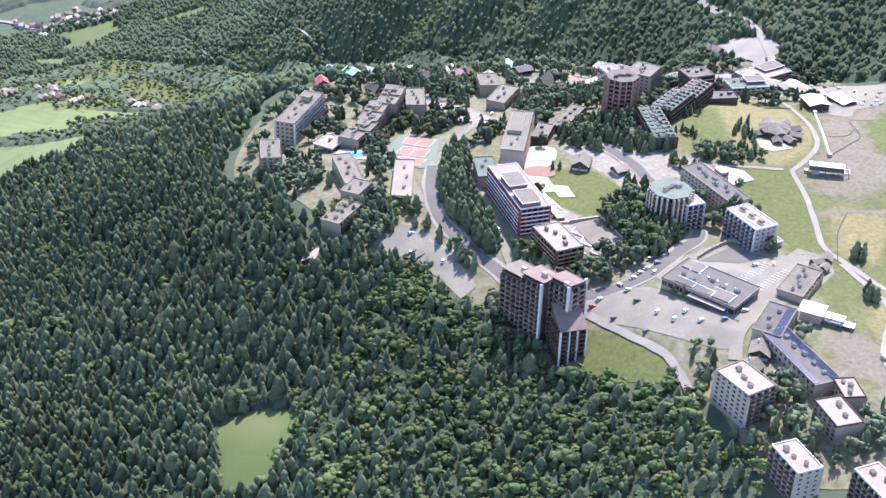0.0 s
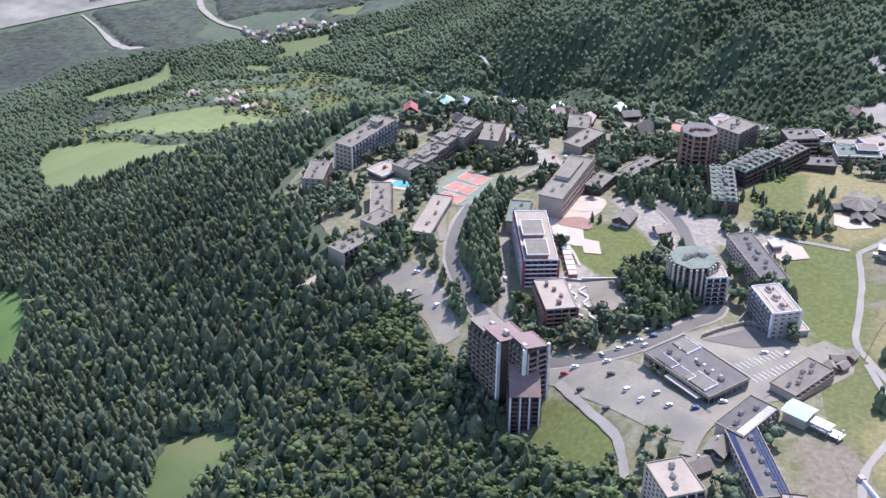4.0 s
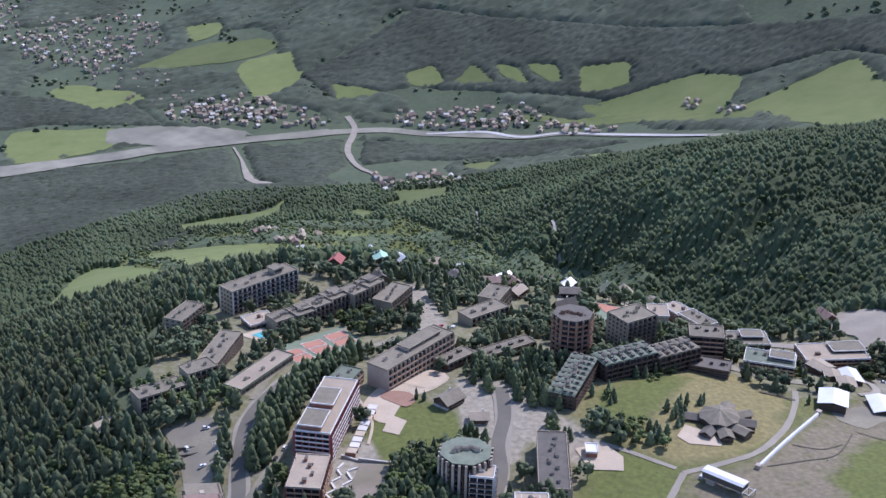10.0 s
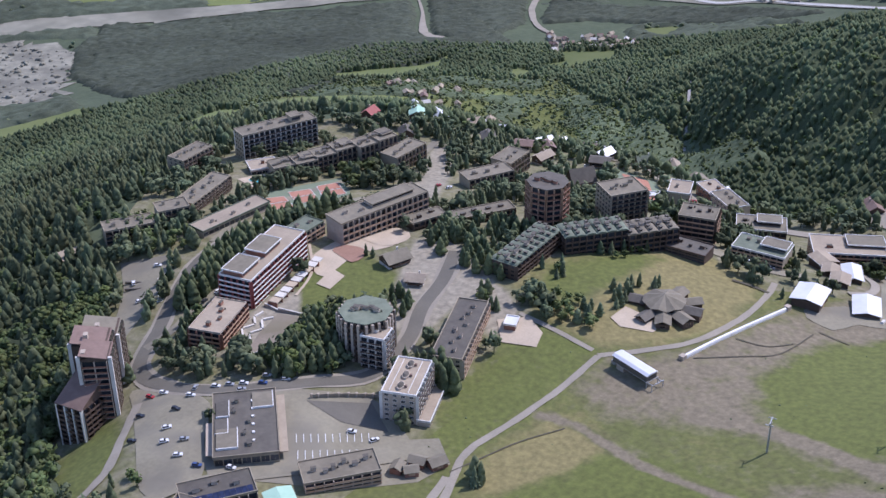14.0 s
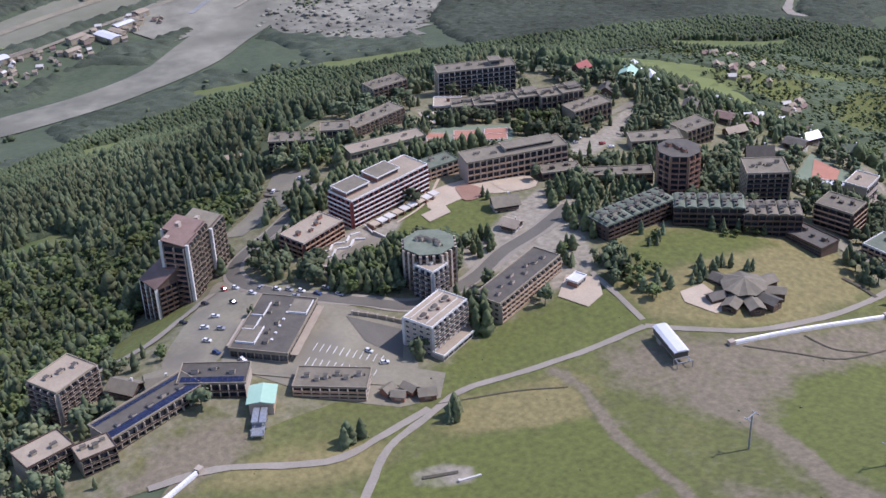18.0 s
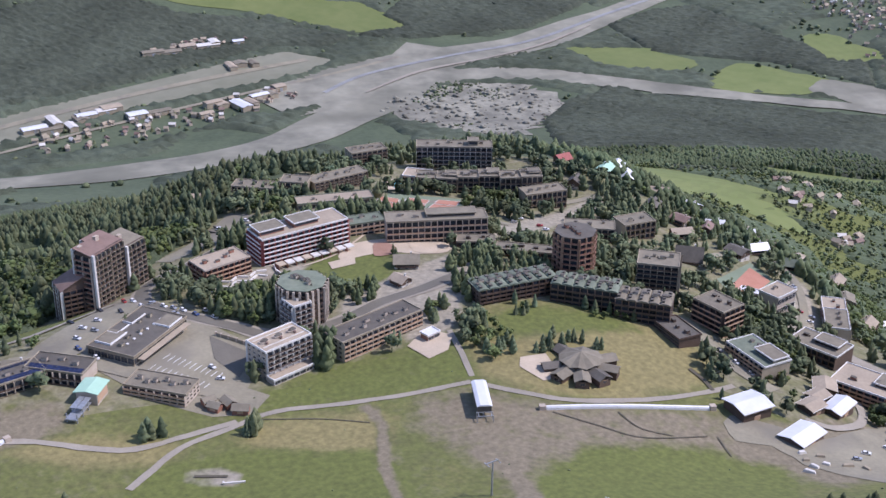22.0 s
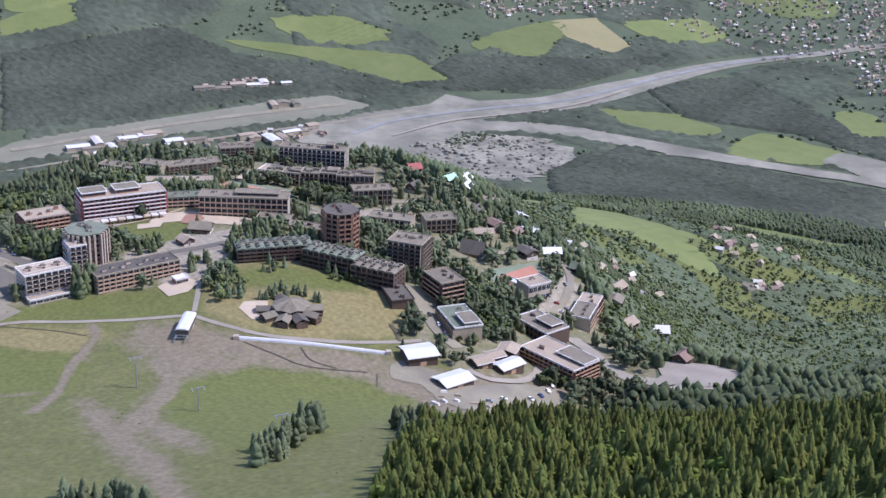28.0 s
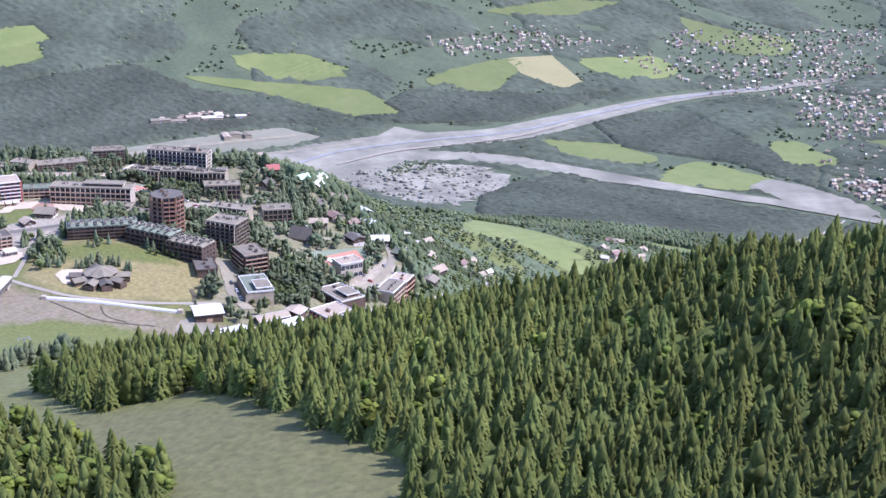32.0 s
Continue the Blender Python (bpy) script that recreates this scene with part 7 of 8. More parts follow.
# clumps of trees: outline, metres apart, lowest, highest, kind (c conifer, d broad-leaved, m mixed)
CLUMPS = [
    ([(15, 644), (18, 704), (31, 690), (32, 660), (36, 625), (44, 590), (44, 572), (36, 582), (19, 612)], 4.3, 10, 15, "c"),
    ([(108, 722), (114, 736), (120, 730), (134, 728), (138, 720), (124, 714)], 4.5, 8, 13, "c"),
    ([(-2, 570), (10, 560), (20, 548), (4, 540), (-20, 560), (-30, 580)], 5, 8, 12, "d"),
    ([(103, 600), (108, 612), (126, 606), (138, 588), (139, 577), (127, 562), (112, 566), (112, 578)], 4.3, 9, 14, "m"),
    ([(100, 684), (86, 709), (106, 712), (153, 678), (138, 678), (126, 677)], 5, 8, 12, "c"),
    ([(115, 631), (118, 644), (135, 637), (135, 625)], 5, 7, 10, "c"),
    ([(166, 604), (174, 610), (187, 602), (182, 597)], 4.2, 11, 15, "c"),
    ([(146, 663), (148, 669), (167, 657), (163, 652)], 5, 7, 10, "m"),
    ([(168, 668), (166, 682), (195, 687), (206, 680), (203, 668), (186, 666)], 5.5, 6, 10, "m"),
    ([(201, 690), (191, 705), (195, 711), (206, 727), (211, 723), (202, 710), (207, 689)], 4.5, 6, 9, "c"),
    ([(165, 695), (162, 711), (168, 714), (171, 695)], 5, 5, 8, "m"),
    ([(166, 730), (178, 765), (188, 753), (177, 726)], 6, 5, 8, "m"),
    ([(70, 746), (77, 773), (93, 760), (83, 740)], 5, 7, 10, "c"),
    ([(101, 784), (97, 813), (122, 793), (126, 767)], 5, 7, 10, "c"),
    ([(-67, 612), (-20, 639), (4, 620), (-26, 594)], 6, 8, 12, "m"),
    ([(9, 614), (10, 631), (1, 656), (17, 644), (26, 612)], 6, 8, 12, "c"),
    ([(-12, 721), (-15, 761), (-3, 773), (18, 754), (12, 720)], 6, 8, 12, "m"),
    ([(29, 814), (-1, 863), (15, 870), (47, 827), (57, 802)], 6.5, 7, 11, "c"),
    ([(-36, 810), (-14, 834), (29, 850), (54, 827), (16, 813)], 6.5, 7, 11, "c"),
    ([(26, 859), (-93, 951), (-162, 1030), (89, 886), (57, 859)], 8, 7, 10, "m"),
    ([(78, 906), (-192, 1072), (-163, 1079), (115, 892)], 6, 6, 9, "m"),
    ([(141, 817), (143, 837), (179, 837), (222, 819), (225, 803), (186, 803)], 5, 6, 9, "d"),
    ([(229, 793), (231, 804), (261, 791), (257, 784)], 5, 5, 8, "m"),
    ([(248, 833), (262, 844), (274, 831), (272, 823)], 5, 6, 9, "d"),
    ([(147, 896), (109, 920), (-49, 1015), (6, 1021), (242, 903), (162, 917), (168, 896)], 5.5, 6, 9, "d"),
    ([(375, 711), (410, 691), (413, 685), (365, 709)], 6, 10, 14, "c"),
    ([(416, 677), (389, 690), (338, 709), (357, 710), (420, 691), (443, 680)], 6, 8, 12, "c"),
    ([(440, 614), (463, 645), (477, 651), (466, 621)], 6, 8, 12, "c"),
    ([(267, 482), (273, 506), (295, 531), (318, 532), (300, 483)], 6, 9, 13, "c"),
    ([(321, 518), (332, 544), (355, 582), (377, 583), (352, 520)], 6, 8, 12, "c"),
    ([(344, 737), (363, 751), (418, 753), (423, 731)], 6, 8, 12, "c"),
    ([(222, 518), (219, 527), (226, 529), (226, 519)], 4.5, 8, 11, "c"),
    ([(226, 559), (226, 564), (232, 563), (231, 558)], 4, 10, 12, "c"),
    ([(52, 535), (45, 548), (66, 542), (72, 528)], 5, 7, 11, "m"),
    ([(36, 582), (68, 583), (64, 564), (44, 563), (32, 569)], 6, 8, 12, "m"),
    ([(9, 591), (30, 583), (35, 560), (21, 566)], 6, 8, 12, "m"),
    ([(122, 484), (138, 486), (149, 480), (141, 478)], 4.5, 5, 9, "d"),
    ([(85, 461), (112, 457), (119, 425), (118, 407), (67, 418), (69, 446)], 6, 7, 10, "d"),
    ([(125, 433), (144, 422), (148, 406), (143, 392), (120, 401)], 6, 7, 10, "m"),
]

# ---- forests ----
CONIFERS = [larch(7, 7, 11, 0.26, True, 0.5), larch(7, 7, 12, 0.22, True, 0.55), larch(8, 7, 13, 0.28, True, 0.45), conifer(8, 8, 14, 0.25)]
CONIFERS_FAR = [larch(3, 5, 21, 0.30, False, 0.45), larch(3, 5, 22, 0.34, False, 0.4), larch(3, 5, 23, 0.26, False, 0.5)]
BROAD = [bushy(4, 22, 31), bushy(5, 20, 32, 0.38), bushy(4, 24, 33, 0.31)]
BROAD_FAR = [bushy(2, 5, 41, 0.40), bushy(2, 6, 42, 0.44)]
CANOPY = [puff(5, 61, 0.50), puff(5, 62, 0.58), puff(5, 63, 0.44), conifer(2, 5, 64, 0.36, False)]
CONIFERS_NEAR = [conifer(11, 8, 81, 0.24), conifer(10, 8, 82, 0.27), conifer(11, 7, 83, 0.21), larch(10, 8, 84, 0.22, True, 0.55)]
CONIFERS_MID = [larch(6, 6, 71, 0.24, False), larch(6, 6, 72, 0.21, False), larch(6, 6, 73, 0.27, False)]
WEST = [(128, 452), (100, 476), (72, 484), (50, 500), (34, 535), (4, 566), (-28, 588), (-62, 600), (-75, 650), (-118, 690), (-120, 760), (-100, 815), (-190, 830), (-330, 860), (-400, 760), (-330, 560), (-230, 430), (-120, 395), (60, 380), (125, 385), (130, 430)]
EAST = [(335, 806), (420, 762), (500, 768), (570, 780), (650, 800), (700, 815), (745, 850), (760, 960), (560, 1010), (420, 930), (340, 860)]


def clear_of_lines(x, y, extra=2.0):
    keep = np.ones(len(x), bool)
    for pts, width in LINES:
        c = smooth_line(pts, 8.0)
        near = (x > c[:, 0].min() - 60) & (x < c[:, 0].max() + 60) & (y > c[:, 1].min() - 60) & (y < c[:, 1].max() + 60)
        i = np.flatnonzero(near & keep)
        for part_of in np.array_split(i, max(1, len(i) // 3000)):
            d = ((x[part_of][:, None] - c[None, :, 0]) ** 2 + (y[part_of][:, None] - c[None, :, 1]) ** 2).min(1)
            keep[part_of] &= d > (width / 2 + extra) ** 2
    return keep


def planted(outline, spacing, seed, holes, low, high, near_kinds, share, label, wide=1.0, warm=(0.75, 1.35), thin=0.0, soft=False, lean=(1.0, 1.0, 1.0)):
    """A mixed wood: conifers and, by the share given, broad-leaved trees."""
    x, y = scatter(outline, spacing, seed, holes, thin)
    k = clear_of_lines(x, y)
    x, y = x[k], y[k]
    r = np.random.default_rng(seed + 5)
    h = r.uniform(low, high, len(x)) * (1 + 0.25 * (r.random(len(x)) < 0.1))
    broad = r.random(len(x)) < share
    conifers, broads = near_kinds
    wood("conifers", x[~broad], y[~broad], h[~broad], conifers, NEEDLES, label, "forest", wide, seed, warm, 0.2, soft, lean)
    if broad.any():
        wood("broadleaf_trees", x[broad], y[broad], h[broad] * 0.8, broads, LEAVES, "lighter broad-leaved trees among the conifers", "forest", wide, seed + 1, (0.8, 1.3), 0.2, False, lean)


EDGE = [(505, 708), (458, 720), (402, 738), (385, 760), (352, 802), (360, 830), (548, 827), (632, 838), (688, 819), (668, 817), (645, 804), (603, 781), (566, 761), (568, 736)]
def canopy(outline, cell, seed, holes, low, ragged, label, tint=(0.8, 1.2), part_of=-9.0, waves=0.0035, lean=(0.80, 0.85, 0.90)):
    """The closed layer of lower boughs and young trees between the crowns of a wood: an uneven sheet at the height given."""
    rng = np.random.default_rng(seed)
    p = np.array(outline, float)
    lo, hi = p.min(0), p.max(0)
    nx, ny = int((hi[0] - lo[0]) / cell) + 2, int((hi[1] - lo[1]) / cell) + 2
    x, y = np.meshgrid(lo[0] + np.arange(nx) * cell, lo[1] + np.arange(ny) * cell)
    x, y = x + rng.uniform(-0.35, 0.35, x.shape) * cell, y + rng.uniform(-0.35, 0.35, x.shape) * cell
    i = (np.arange(ny - 1)[:, None] * nx + np.arange(nx - 1)[None]).ravel()
    quads = np.stack([i, i + 1, i + 1 + nx, i + nx], 1)
    fx, fy = x.ravel(), y.ravel()
    mx, my = fx[quads].mean(1), fy[quads].mean(1)
    keep = inside(outline, mx, my)
    for h in holes:
        keep &= ~inside(h, mx, my)
    k = np.flatnonzero(keep)
    keep[k] &= clear_of_lines(mx[k], my[k], cell * 0.5)
    if part_of > -1:
        k = np.flatnonzero(keep)
        keep[k] &= np.array([noise.noise(Vector((a * waves, b * waves, 2.0))) for a, b in zip(mx[k], my[k])]) > part_of
    quads = quads[keep]
    used, flat = np.unique(quads, return_inverse=True)
    quads = flat.reshape(-1, 4)
    fx, fy = fx[used], fy[used]
    border = np.bincount(quads.ravel(), minlength=len(fx)) < 4
    z = land(fx, fy) + np.where(border, -0.3, low + rng.uniform(-ragged, ragged, len(fx)))
    tris = np.concatenate([quads[:, [0, 1, 2]], quads[:, [0, 2, 3]]])
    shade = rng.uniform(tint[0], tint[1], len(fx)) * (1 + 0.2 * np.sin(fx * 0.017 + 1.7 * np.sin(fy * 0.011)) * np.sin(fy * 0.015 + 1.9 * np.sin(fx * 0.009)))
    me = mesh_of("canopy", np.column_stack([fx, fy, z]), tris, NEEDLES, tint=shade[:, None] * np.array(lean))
    return tagged(new("canopy", me), label, "forest", "", "stuff")


canopy(WEST, 3.0, 401, BARE, 4.2, 2.0, "lower boughs and young trees of the forest", (0.6, 0.95))
canopy(EAST, 3.0, 402, BARE, 4.2, 2.0, "lower boughs and young trees of the forest", (0.65, 1.0), lean=(0.86, 0.92, 0.48))
WEST_MIXED = [(128, 452), (100, 476), (72, 484), (50, 500), (34, 535), (4, 566), (-20, 560), (-30, 520), (-60, 490), (-40, 430), (-60, 385), (60, 380), (125, 385), (130, 430)]
planted(WEST, 5.6, 1, BARE + [WEST_MIXED], 9, 15, (CONIFERS, BROAD), 0.08, "dense dark conifer forest on a steep slope", 1.15, (0.74, 1.18), soft=True)
planted(WEST_MIXED, 5.4, 2, BARE, 8, 13.5, (CONIFERS, BROAD), 0.55, "mixed wood of conifers and light broad-leaved trees", 1.2, (0.8, 1.25), soft=True)
planted(EAST, 4.5, 3, BARE, 8.5, 14, (CONIFERS_NEAR, BROAD), 0.06, "dense conifer forest on a ridge", 0.95, (0.58, 0.92), lean=(1.05, 1.06, 0.50))
planted(EDGE, 5.0, 4, [EAST, SHADOW_MEADOW], 9, 14.5, (CONIFERS_NEAR, BROAD), 0.10, "conifers at the meadow's edge", 1.0, (0.62, 1.0), lean=(1.05, 1.06, 0.50))
planted(EAST_NEAR, 5.4, 5, (), 9, 15, (CONIFERS_NEAR, BROAD), 0.15, "conifers at the meadow's edge", 1.05, (0.65, 1.05), lean=(1.05, 1.06, 0.50))
SLOPES = [(-120, 390), (-420, 420), (-760, 640), (-880, 900), (-760, 1150), (-720, 1500), (-560, 1640), (-300, 1800), (100, 1900), (500, 1700), (640, 1300), (760, 1000), (735, 860), (560, 800), (345, 800),
          (300, 850), (265, 895), (190, 905), (120, 900), (60, 890), (-40, 840), (-100, 815), (-120, 700), (-70, 600)]
HILL_MEADOWS = [(-20, 905), (-110, 870), (-230, 880), (-360, 960), (-480, 1060), (-540, 1230), (-500, 1420), (-380, 1480), (-250, 1380), (-110, 1270), (-70, 1080), (0, 975)]
soft_land("hill_meadows", HILL_MEADOWS, 0.5, 14.0, (0.15, 0.75, 0.0, 0.0), "grassy hillside with hedges below the village", "meadow")
planted(HILL_MEADOWS, 9.5, 8, [FAR_1, FAR_2, FAR_3, FAR_22, VILLAGE, WEST], 5, 9, (BROAD_FAR, BROAD_FAR), 0.6, "trees and hedges on a grassy hillside", 1.3, (1.0, 1.6), 0.2)
canopy(NE_WOOD, 4.0, 403, [VILLAGE, EAST, GRAVEL_LOT], 3.4, 1.4, "closed lower layer of a broad-leaved wood", (1.0, 1.5))
planted(NE_WOOD, 7.0, 9, [VILLAGE, EAST, GRAVEL_LOT], 5, 9.0, (CONIFERS_MID, BROAD_FAR), 0.7, "dense broad-leaved wood below the road", 1.25, (1.0, 1.5))
SLOPE_HOLES = BARE + [WEST, EAST, VILLAGE, HILL_MEADOWS, NE_WOOD]
canopy(HILL_MEADOWS, 5.0, 405, [FAR_1, FAR_2, FAR_3, FAR_22, VILLAGE, WEST], 3.2, 1.4, "hedges and copses on the hillside", (0.85, 1.25), 0.0, 0.016)
# Darker than the crowns above it: shade in the gaps put into the tint.
canopy(SLOPES, 5.0, 404, SLOPE_HOLES, 4.0, 2.2, "closed canopy of a wooded slope", (0.62, 0.88), lean=(0.92, 0.97, 0.92))
planted(SLOPES, 6.4, 7, SLOPE_HOLES, 7.5, 11, (CONIFERS_FAR, BROAD_FAR), 0.08, "wooded mountain slope", 1.35, (0.92, 1.1), 0.03, soft=True, lean=(0.92, 0.97, 0.92))
WOODLANDS = [WOODS_0, WOODS_1, WOODS_2, WOODS_3, WOODS_4, WOODS_5, WOODS_6]
# Blue-leaning tint: distance haze is painted into the colour of these woods.
for i, outline in enumerate(WOODLANDS):
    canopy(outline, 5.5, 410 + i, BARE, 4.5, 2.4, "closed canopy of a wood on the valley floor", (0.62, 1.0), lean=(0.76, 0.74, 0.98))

VALLEY = [(-2900, -200), (-900, 200), (-420, 420), (-760, 640), (-880, 900), (-760, 1150), (-720, 1500), (-560, 1640), (-300, 1800), (100, 1900), (500, 1700), (900, 2200), (300, 3000), (-1500, 3600), (-3400, 2900), (-3600, 800)]
HAMLETS = [HAMLET_0, HAMLET_1, HAMLET_2, HAMLET_3, HAMLET_4, HAMLET_6]
# The far slopes lean blue as well, air haze put into their foliage colour.
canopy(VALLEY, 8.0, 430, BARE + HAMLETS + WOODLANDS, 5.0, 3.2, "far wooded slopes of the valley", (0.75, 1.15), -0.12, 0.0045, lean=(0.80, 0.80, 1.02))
for i, outline in enumerate(HAMLETS):
    planted(outline, 34.0, 160 + i, (), 5, 8, (CANOPY, BROAD_FAR), 0.0, "garden trees between far houses", 1.2, (0.9, 1.3), 0.0, True)


def bushes(outline, apart, seed, low, high, limit, label, holes=(), waves=0.012):
    """Low shrubs in drifts over open ground."""
    x, y = scatter(outline, apart, seed, holes)
    k = clear_of_lines(x, y, 35.0 if apart > 15 else 1.0)
    x, y = x[k], y[k]
    drift = np.array([noise.noise(Vector((a * waves, b * waves, seed * 0.37))) for a, b in zip(x, y)])
    x, y = x[drift > limit], y[drift > limit]
    h = np.random.default_rng(seed).uniform(low, high, len(x))
    return wood("shrubs", x, y, h, CANOPY[:3], NEEDLES, label, "shrubs", 1.5, seed, (0.8, 1.4), 0.1, True)


bushes(QUARRY, 9.0, 301, 1.5, 4, 0.3, "grey-green willow scrub on river gravel")
heap_x, heap_y = scatter(QUARRY, 17.0, 311)
wood("spoil_heaps", heap_x, heap_y, np.random.default_rng(312).uniform(2, 6, len(heap_x)), CANOPY[:3], GRAVEL_PIT, "heaps of dug river gravel", "gravel", 2.2, 313, (1.0, 1.0), 0.4)
bushes(ISLE_A, 8.0, 302, 2, 5, -0.15, "grey-green willow scrub on river gravel", (), 0.02)
bushes(ISLE_B, 8.0, 303, 2, 5, -0.1, "grey-green willow scrub on river gravel", (), 0.02)
bushes(VALLEY, 22.0, 321, 4, 8, 0.18, "hedges and copses between far fields", BARE + HAMLETS + WOODLANDS, 0.016)
bushes(MEADOW, 7.5, 304, 0.3, 0.9, 0.36, "low dark shrubs dotted over the ski slope", [EAST, EDGE, SHADOW_MEADOW, RING_IN], 0.05)

# single trees and clumps in the village
conifer_trunk = mesh_of("trunk", *[np.array(q) for q in (CONIFERS[0][0][:6], CONIFERS[0][1][:6])], BARK)
tree_crowns = {}
for kind, kinds, material, cut_v, cut_f in (("c", CONIFERS[:3], NEEDLES, 6, 6), ("d", BROAD[:2], LEAVES, 18, 18)):
    for i, (tv, tf) in enumerate(kinds):
        for j, t in enumerate(((0.72, 0.76, 0.74), (0.92, 0.95, 0.88), (1.12, 1.12, 1.0))):
            tree_crowns[kind, i, j] = mesh_of("crown", tv[cut_v:], tf[cut_f:] - cut_v, material, tint=np.tile(t, (len(tv) - cut_v, 1)))
broad_trunk = mesh_of("trunk", BROAD[0][0][:18], BROAD[0][1][:18], BARK)


def tree(x, y, high, kind, rng):
    name, label = ("conifer", "dark green conifer with drooping boughs") if kind == "c" else ("broadleaf_tree", "light green broad-leaved tree")
    root = thing(name, x, y, float(land(x, y)) - 0.1, rng.uniform(0, 360), label, "tree", "village trees")
    s = Matrix.Diagonal((high * 1.1, high * 1.1, high, 1))
    part("trunk", conifer_trunk if kind == "c" else broad_trunk, BARK, root, at=s)
    part("crown", tree_crowns[kind, int(rng.integers(0, 3 if kind == "c" else 2)), int(rng.integers(0, 3))], NEEDLES, root, at=s)


tree_rng = np.random.default_rng(77)
single, rest = 0, {"c": [], "d": []}
for outline, apart, low, high, kind in CLUMPS:
    cx, cy = scatter(outline, apart, int(outline[0][0]) % 97)
    on_ground = clear_of_lines(cx, cy, 1.6)
    for hard in (PARK_W, PARK_SW, PLAZA, COURT_W, GRAVEL_COURT, BIG_PARK, GRAVEL_LOT, COURT_N):
        on_ground &= ~inside(hard, cx, cy)
    for x, y in zip(cx[on_ground], cy[on_ground]):
        k = kind if kind != "m" else ("c" if tree_rng.random() < 0.6 else "d")
        h = float(tree_rng.uniform(low, high)) * (0.8 if k == "d" else 1)
        if single < 300:
            tree(float(x), float(y), h, k, tree_rng)
            single += 1
        else:
            rest[k].append((x, y, h))
for k, kinds, material, label in (("c", CONIFERS, NEEDLES, "conifers on the open slope"), ("d", BROAD, LEAVES, "bushy broad-leaved trees")):
    q = np.array(rest[k])
    wood("trees", q[:, 0], q[:, 1], q[:, 2], kinds, material, label, "trees", 1.1, 9)
OPEN_SOUTH = [(176, 440), (240, 440), (240, 545), (212, 566), (196, 540), (182, 510)]
sx, sy = scatter(VILLAGE, 5.6, 91, BARE + [COURT_W, OPEN_SOUTH], 0.12)
grove = np.array([noise.noise(Vector((a * 0.03, b * 0.03, 4.0))) for a, b in zip(sx, sy)])
sx, sy = sx[grove > -0.14], sy[grove > -0.14]
keep = clear_of_lines(sx, sy, 4.0)
for o in bpy.data.objects:
    if o.get("group") in ("village buildings", "chalets", "sheds"):
        a = o.rotation_euler.z
        u, v = (sx - o.location.x) * math.cos(a) + (sy - o.location.y) * math.sin(a), (sy - o.location.y) * math.cos(a) - (sx - o.location.x) * math.sin(a)
        w = max([8.0] + [max(abs(q[0]) for q in c.bound_box) for c in o.children if c.name.startswith("wall")]) + 3
        keep &= (np.abs(u) > w) | (np.abs(v) > 11)
sx, sy = sx[keep], sy[keep]
wood("trees", sx, sy, np.random.default_rng(92).uniform(6, 12, len(sx)), CONIFERS_MID + BROAD, NEEDLES, "scattered trees between the houses", "trees", 1.1, 93)

# ---- hamlets and the town on the valley floor ----


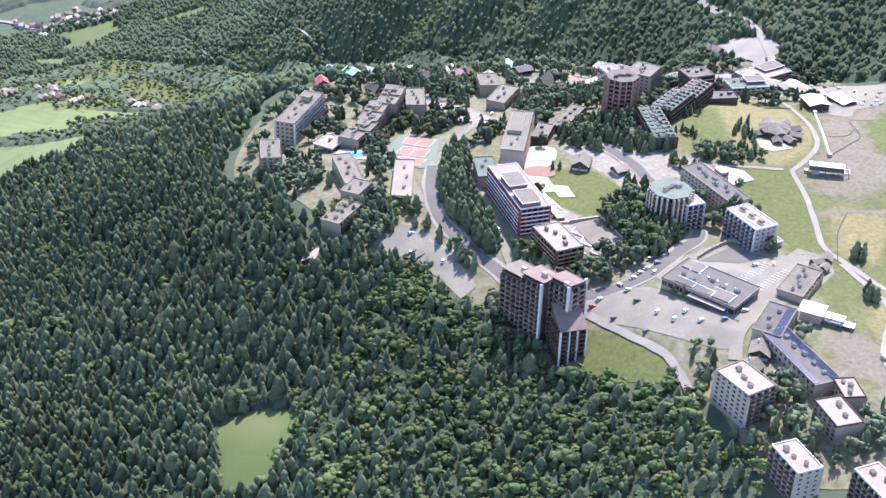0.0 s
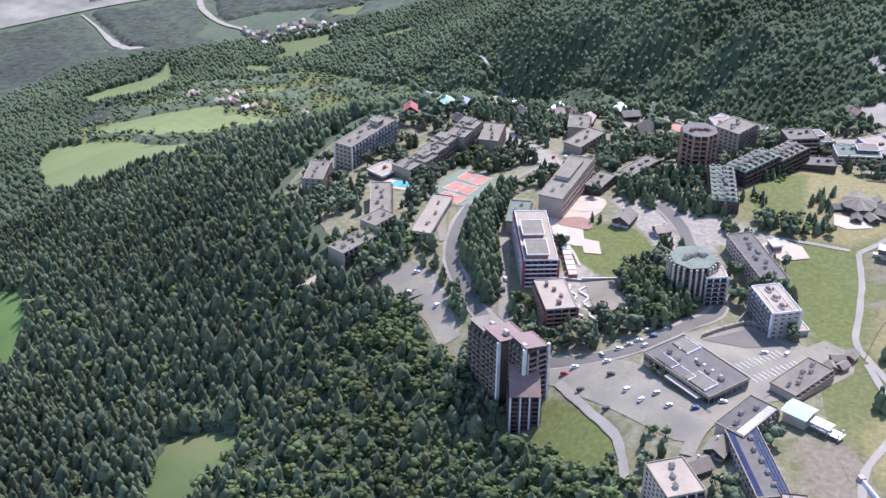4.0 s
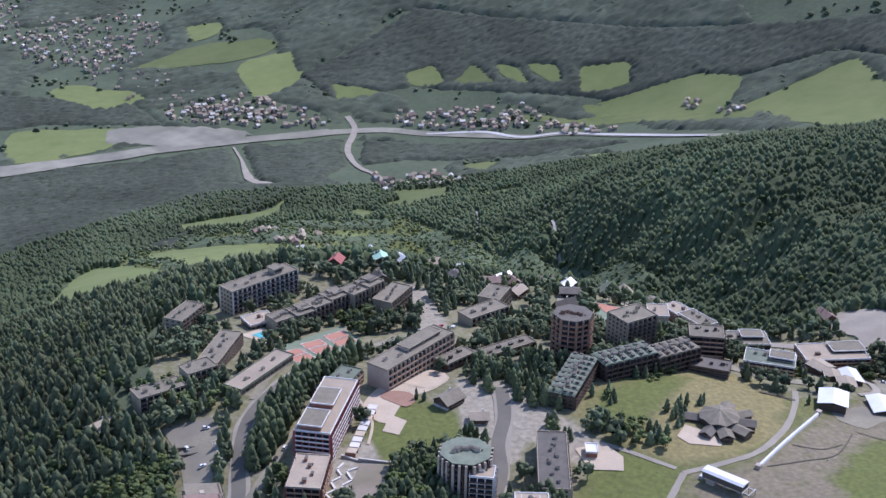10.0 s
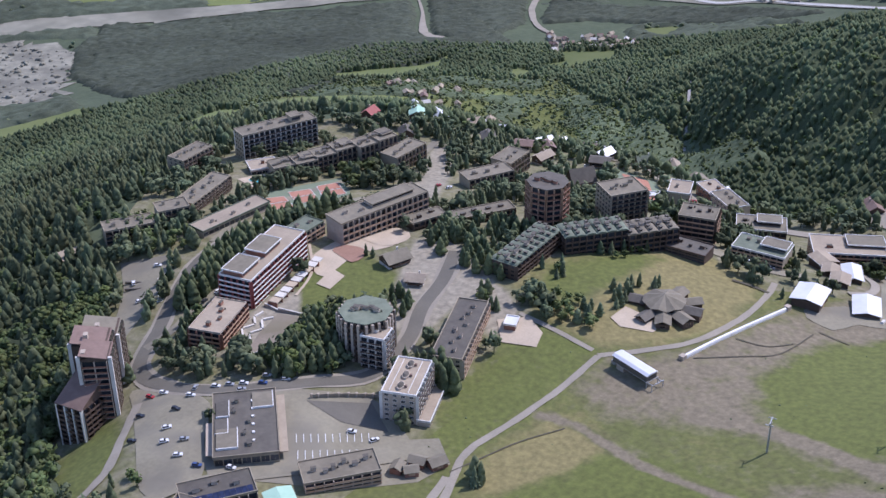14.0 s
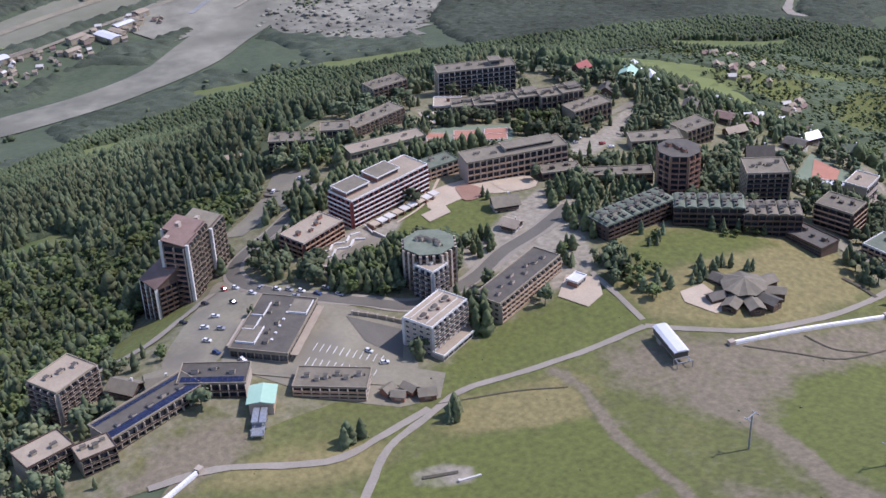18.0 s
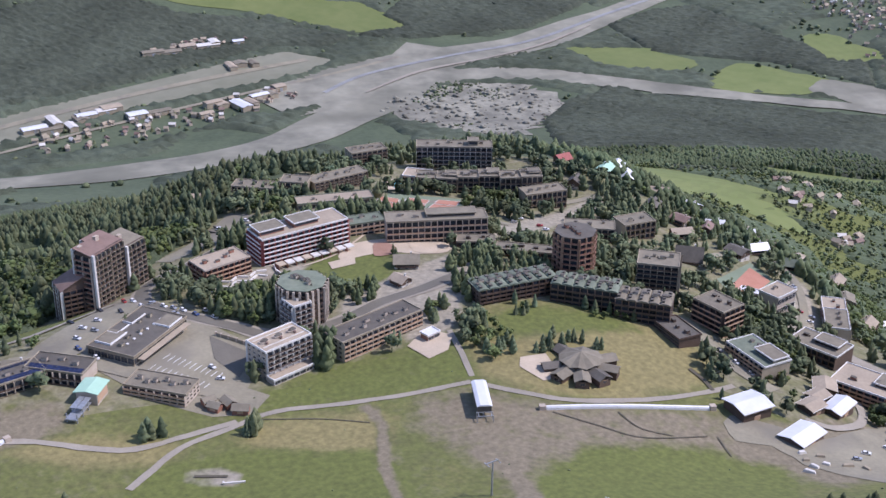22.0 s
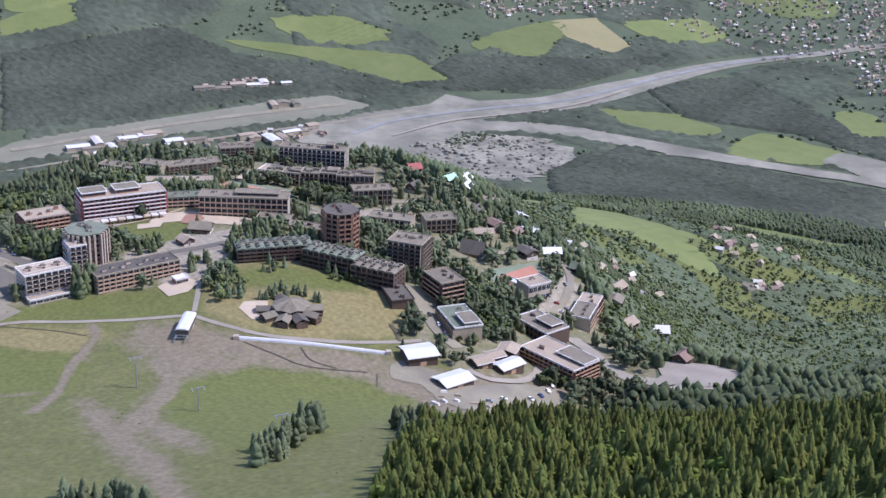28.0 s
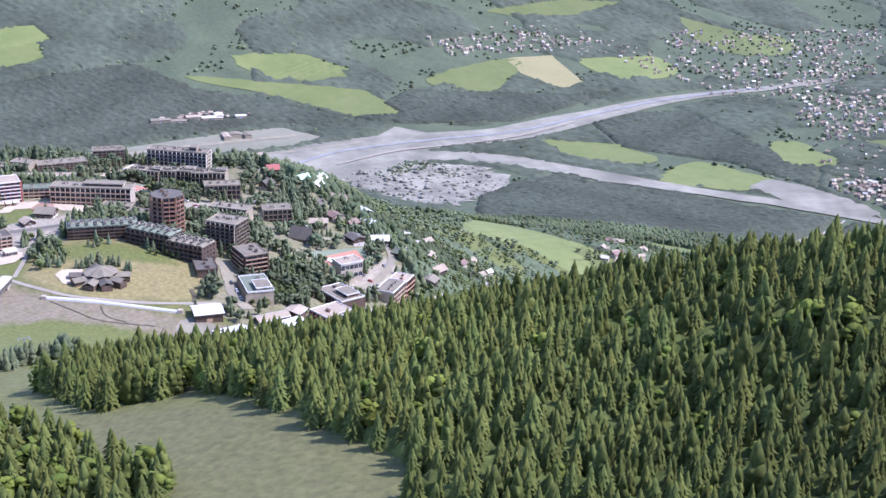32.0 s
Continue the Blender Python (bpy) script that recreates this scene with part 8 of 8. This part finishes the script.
def hamlet(outline, count, seed, scale=1.0):
    rng = np.random.default_rng(seed)
    p = np.array(outline, float)
    lo, hi = p.min(0), p.max(0)
    s = Shape()
    n = 0
    for _ in range(count * 8):
        x, y = rng.uniform(lo, hi)
        if n >= count or not inside(outline, np.array(x), np.array(y)):
            continue
        n += 1
        a = rng.uniform(0, math.pi)
        L, W, h = rng.uniform(6, 10) * scale, rng.uniform(5, 7.5) * scale, rng.uniform(3, 5) * scale
        z = float(land(x, y)) + 1.5
        c, si = math.cos(a), math.sin(a)
        q = Shape().box(-L / 2, L / 2, -W / 2, W / 2, -2, h, 0).gable(-L / 2 - 0.6, L / 2 + 0.6, -W / 2 - 0.8, W / 2 + 0.8, h - 0.3, h + 2.2, 0.3, int(rng.choice([1, 1, 2, 2, 2, 3, 4])))
        q.v = [(x + c * u - si * v, y + si * u + c * v, z + w) for u, v, w in q.v]
        base = len(s.v)
        s.v += q.v
        s.f += [tuple(base + i for i in face_) for face_ in q.f]
        s.m += q.m
    return tagged(new("houses", s.mesh("houses", RENDER_TAN, ROOF_TAN, CONCRETE, RENDER_WHITE, ROOF_BROWN)), "pale houses of a village on the valley floor", "houses", "", "stuff")


for i, (outline, count) in enumerate(((TOWN_A, 150), (TOWN_B, 260), (HAMLET_0, HAMLET_0_HOUSES), (HAMLET_1, HAMLET_1_HOUSES), (HAMLET_2, HAMLET_2_HOUSES), (HAMLET_3, HAMLET_3_HOUSES), (HAMLET_4, HAMLET_4_HOUSES), (HAMLET_5, HAMLET_5_HOUSES),
                                     (HAMLET_11, HAMLET_11_HOUSES), (HAMLET_12, HAMLET_12_HOUSES), (HAMLET_6, HAMLET_6_HOUSES), (HAMLET_7, HAMLET_7_HOUSES), (HAMLET_8, HAMLET_8_HOUSES), (HAMLET_9, HAMLET_9_HOUSES), (HAMLET_10, HAMLET_10_HOUSES))):
    hamlet(outline, int(count * 0.9), 200 + i, 0.75 if outline in (TOWN_A, TOWN_B) else 0.92)


def warehouse(x, y, length, width, turn, high, roof):
    root = thing("warehouse", x, y, float(land(x, y)) + 1.2, turn, "long pale hall with a shallow sheet roof beside the airfield", "warehouse", "valley halls")
    part("wall", Shape().box(-length / 2, length / 2, -width / 2, width / 2, -3, high), CONCRETE, root)
    part("roof", Shape().gable(-length / 2 - 0.5, length / 2 + 0.5, -width / 2 - 0.6, width / 2 + 0.6, high - 0.2, high + 1.6, 0.3), roof, root)
    part("door", Shape().box(-2.5, 2.5, -width / 2 - 0.2, -width / 2, -1, high * 0.7), STEEL, root)


halls = np.random.default_rng(71)
for (xa, ya), (xb, yb), count, off in VALLEY_HALLS:
    d = math.hypot(xb - xa, yb - ya)
    for i in range(count):
        u = (i + halls.uniform(0.1, 0.7)) / count
        side = halls.uniform(-off, off)
        warehouse(xa + (xb - xa) * u - (yb - ya) / d * side, ya + (yb - ya) * u + (xb - xa) / d * side, halls.uniform(18, 42), halls.uniform(11, 20), math.degrees(math.atan2(yb - ya, xb - xa)) + halls.choice([0, 0, 90]), halls.uniform(5, 8),
                  (ROOF_METAL, ROOF_TAN, RENDER_WHITE, ROOF_FELT)[int(halls.integers(0, 4))])
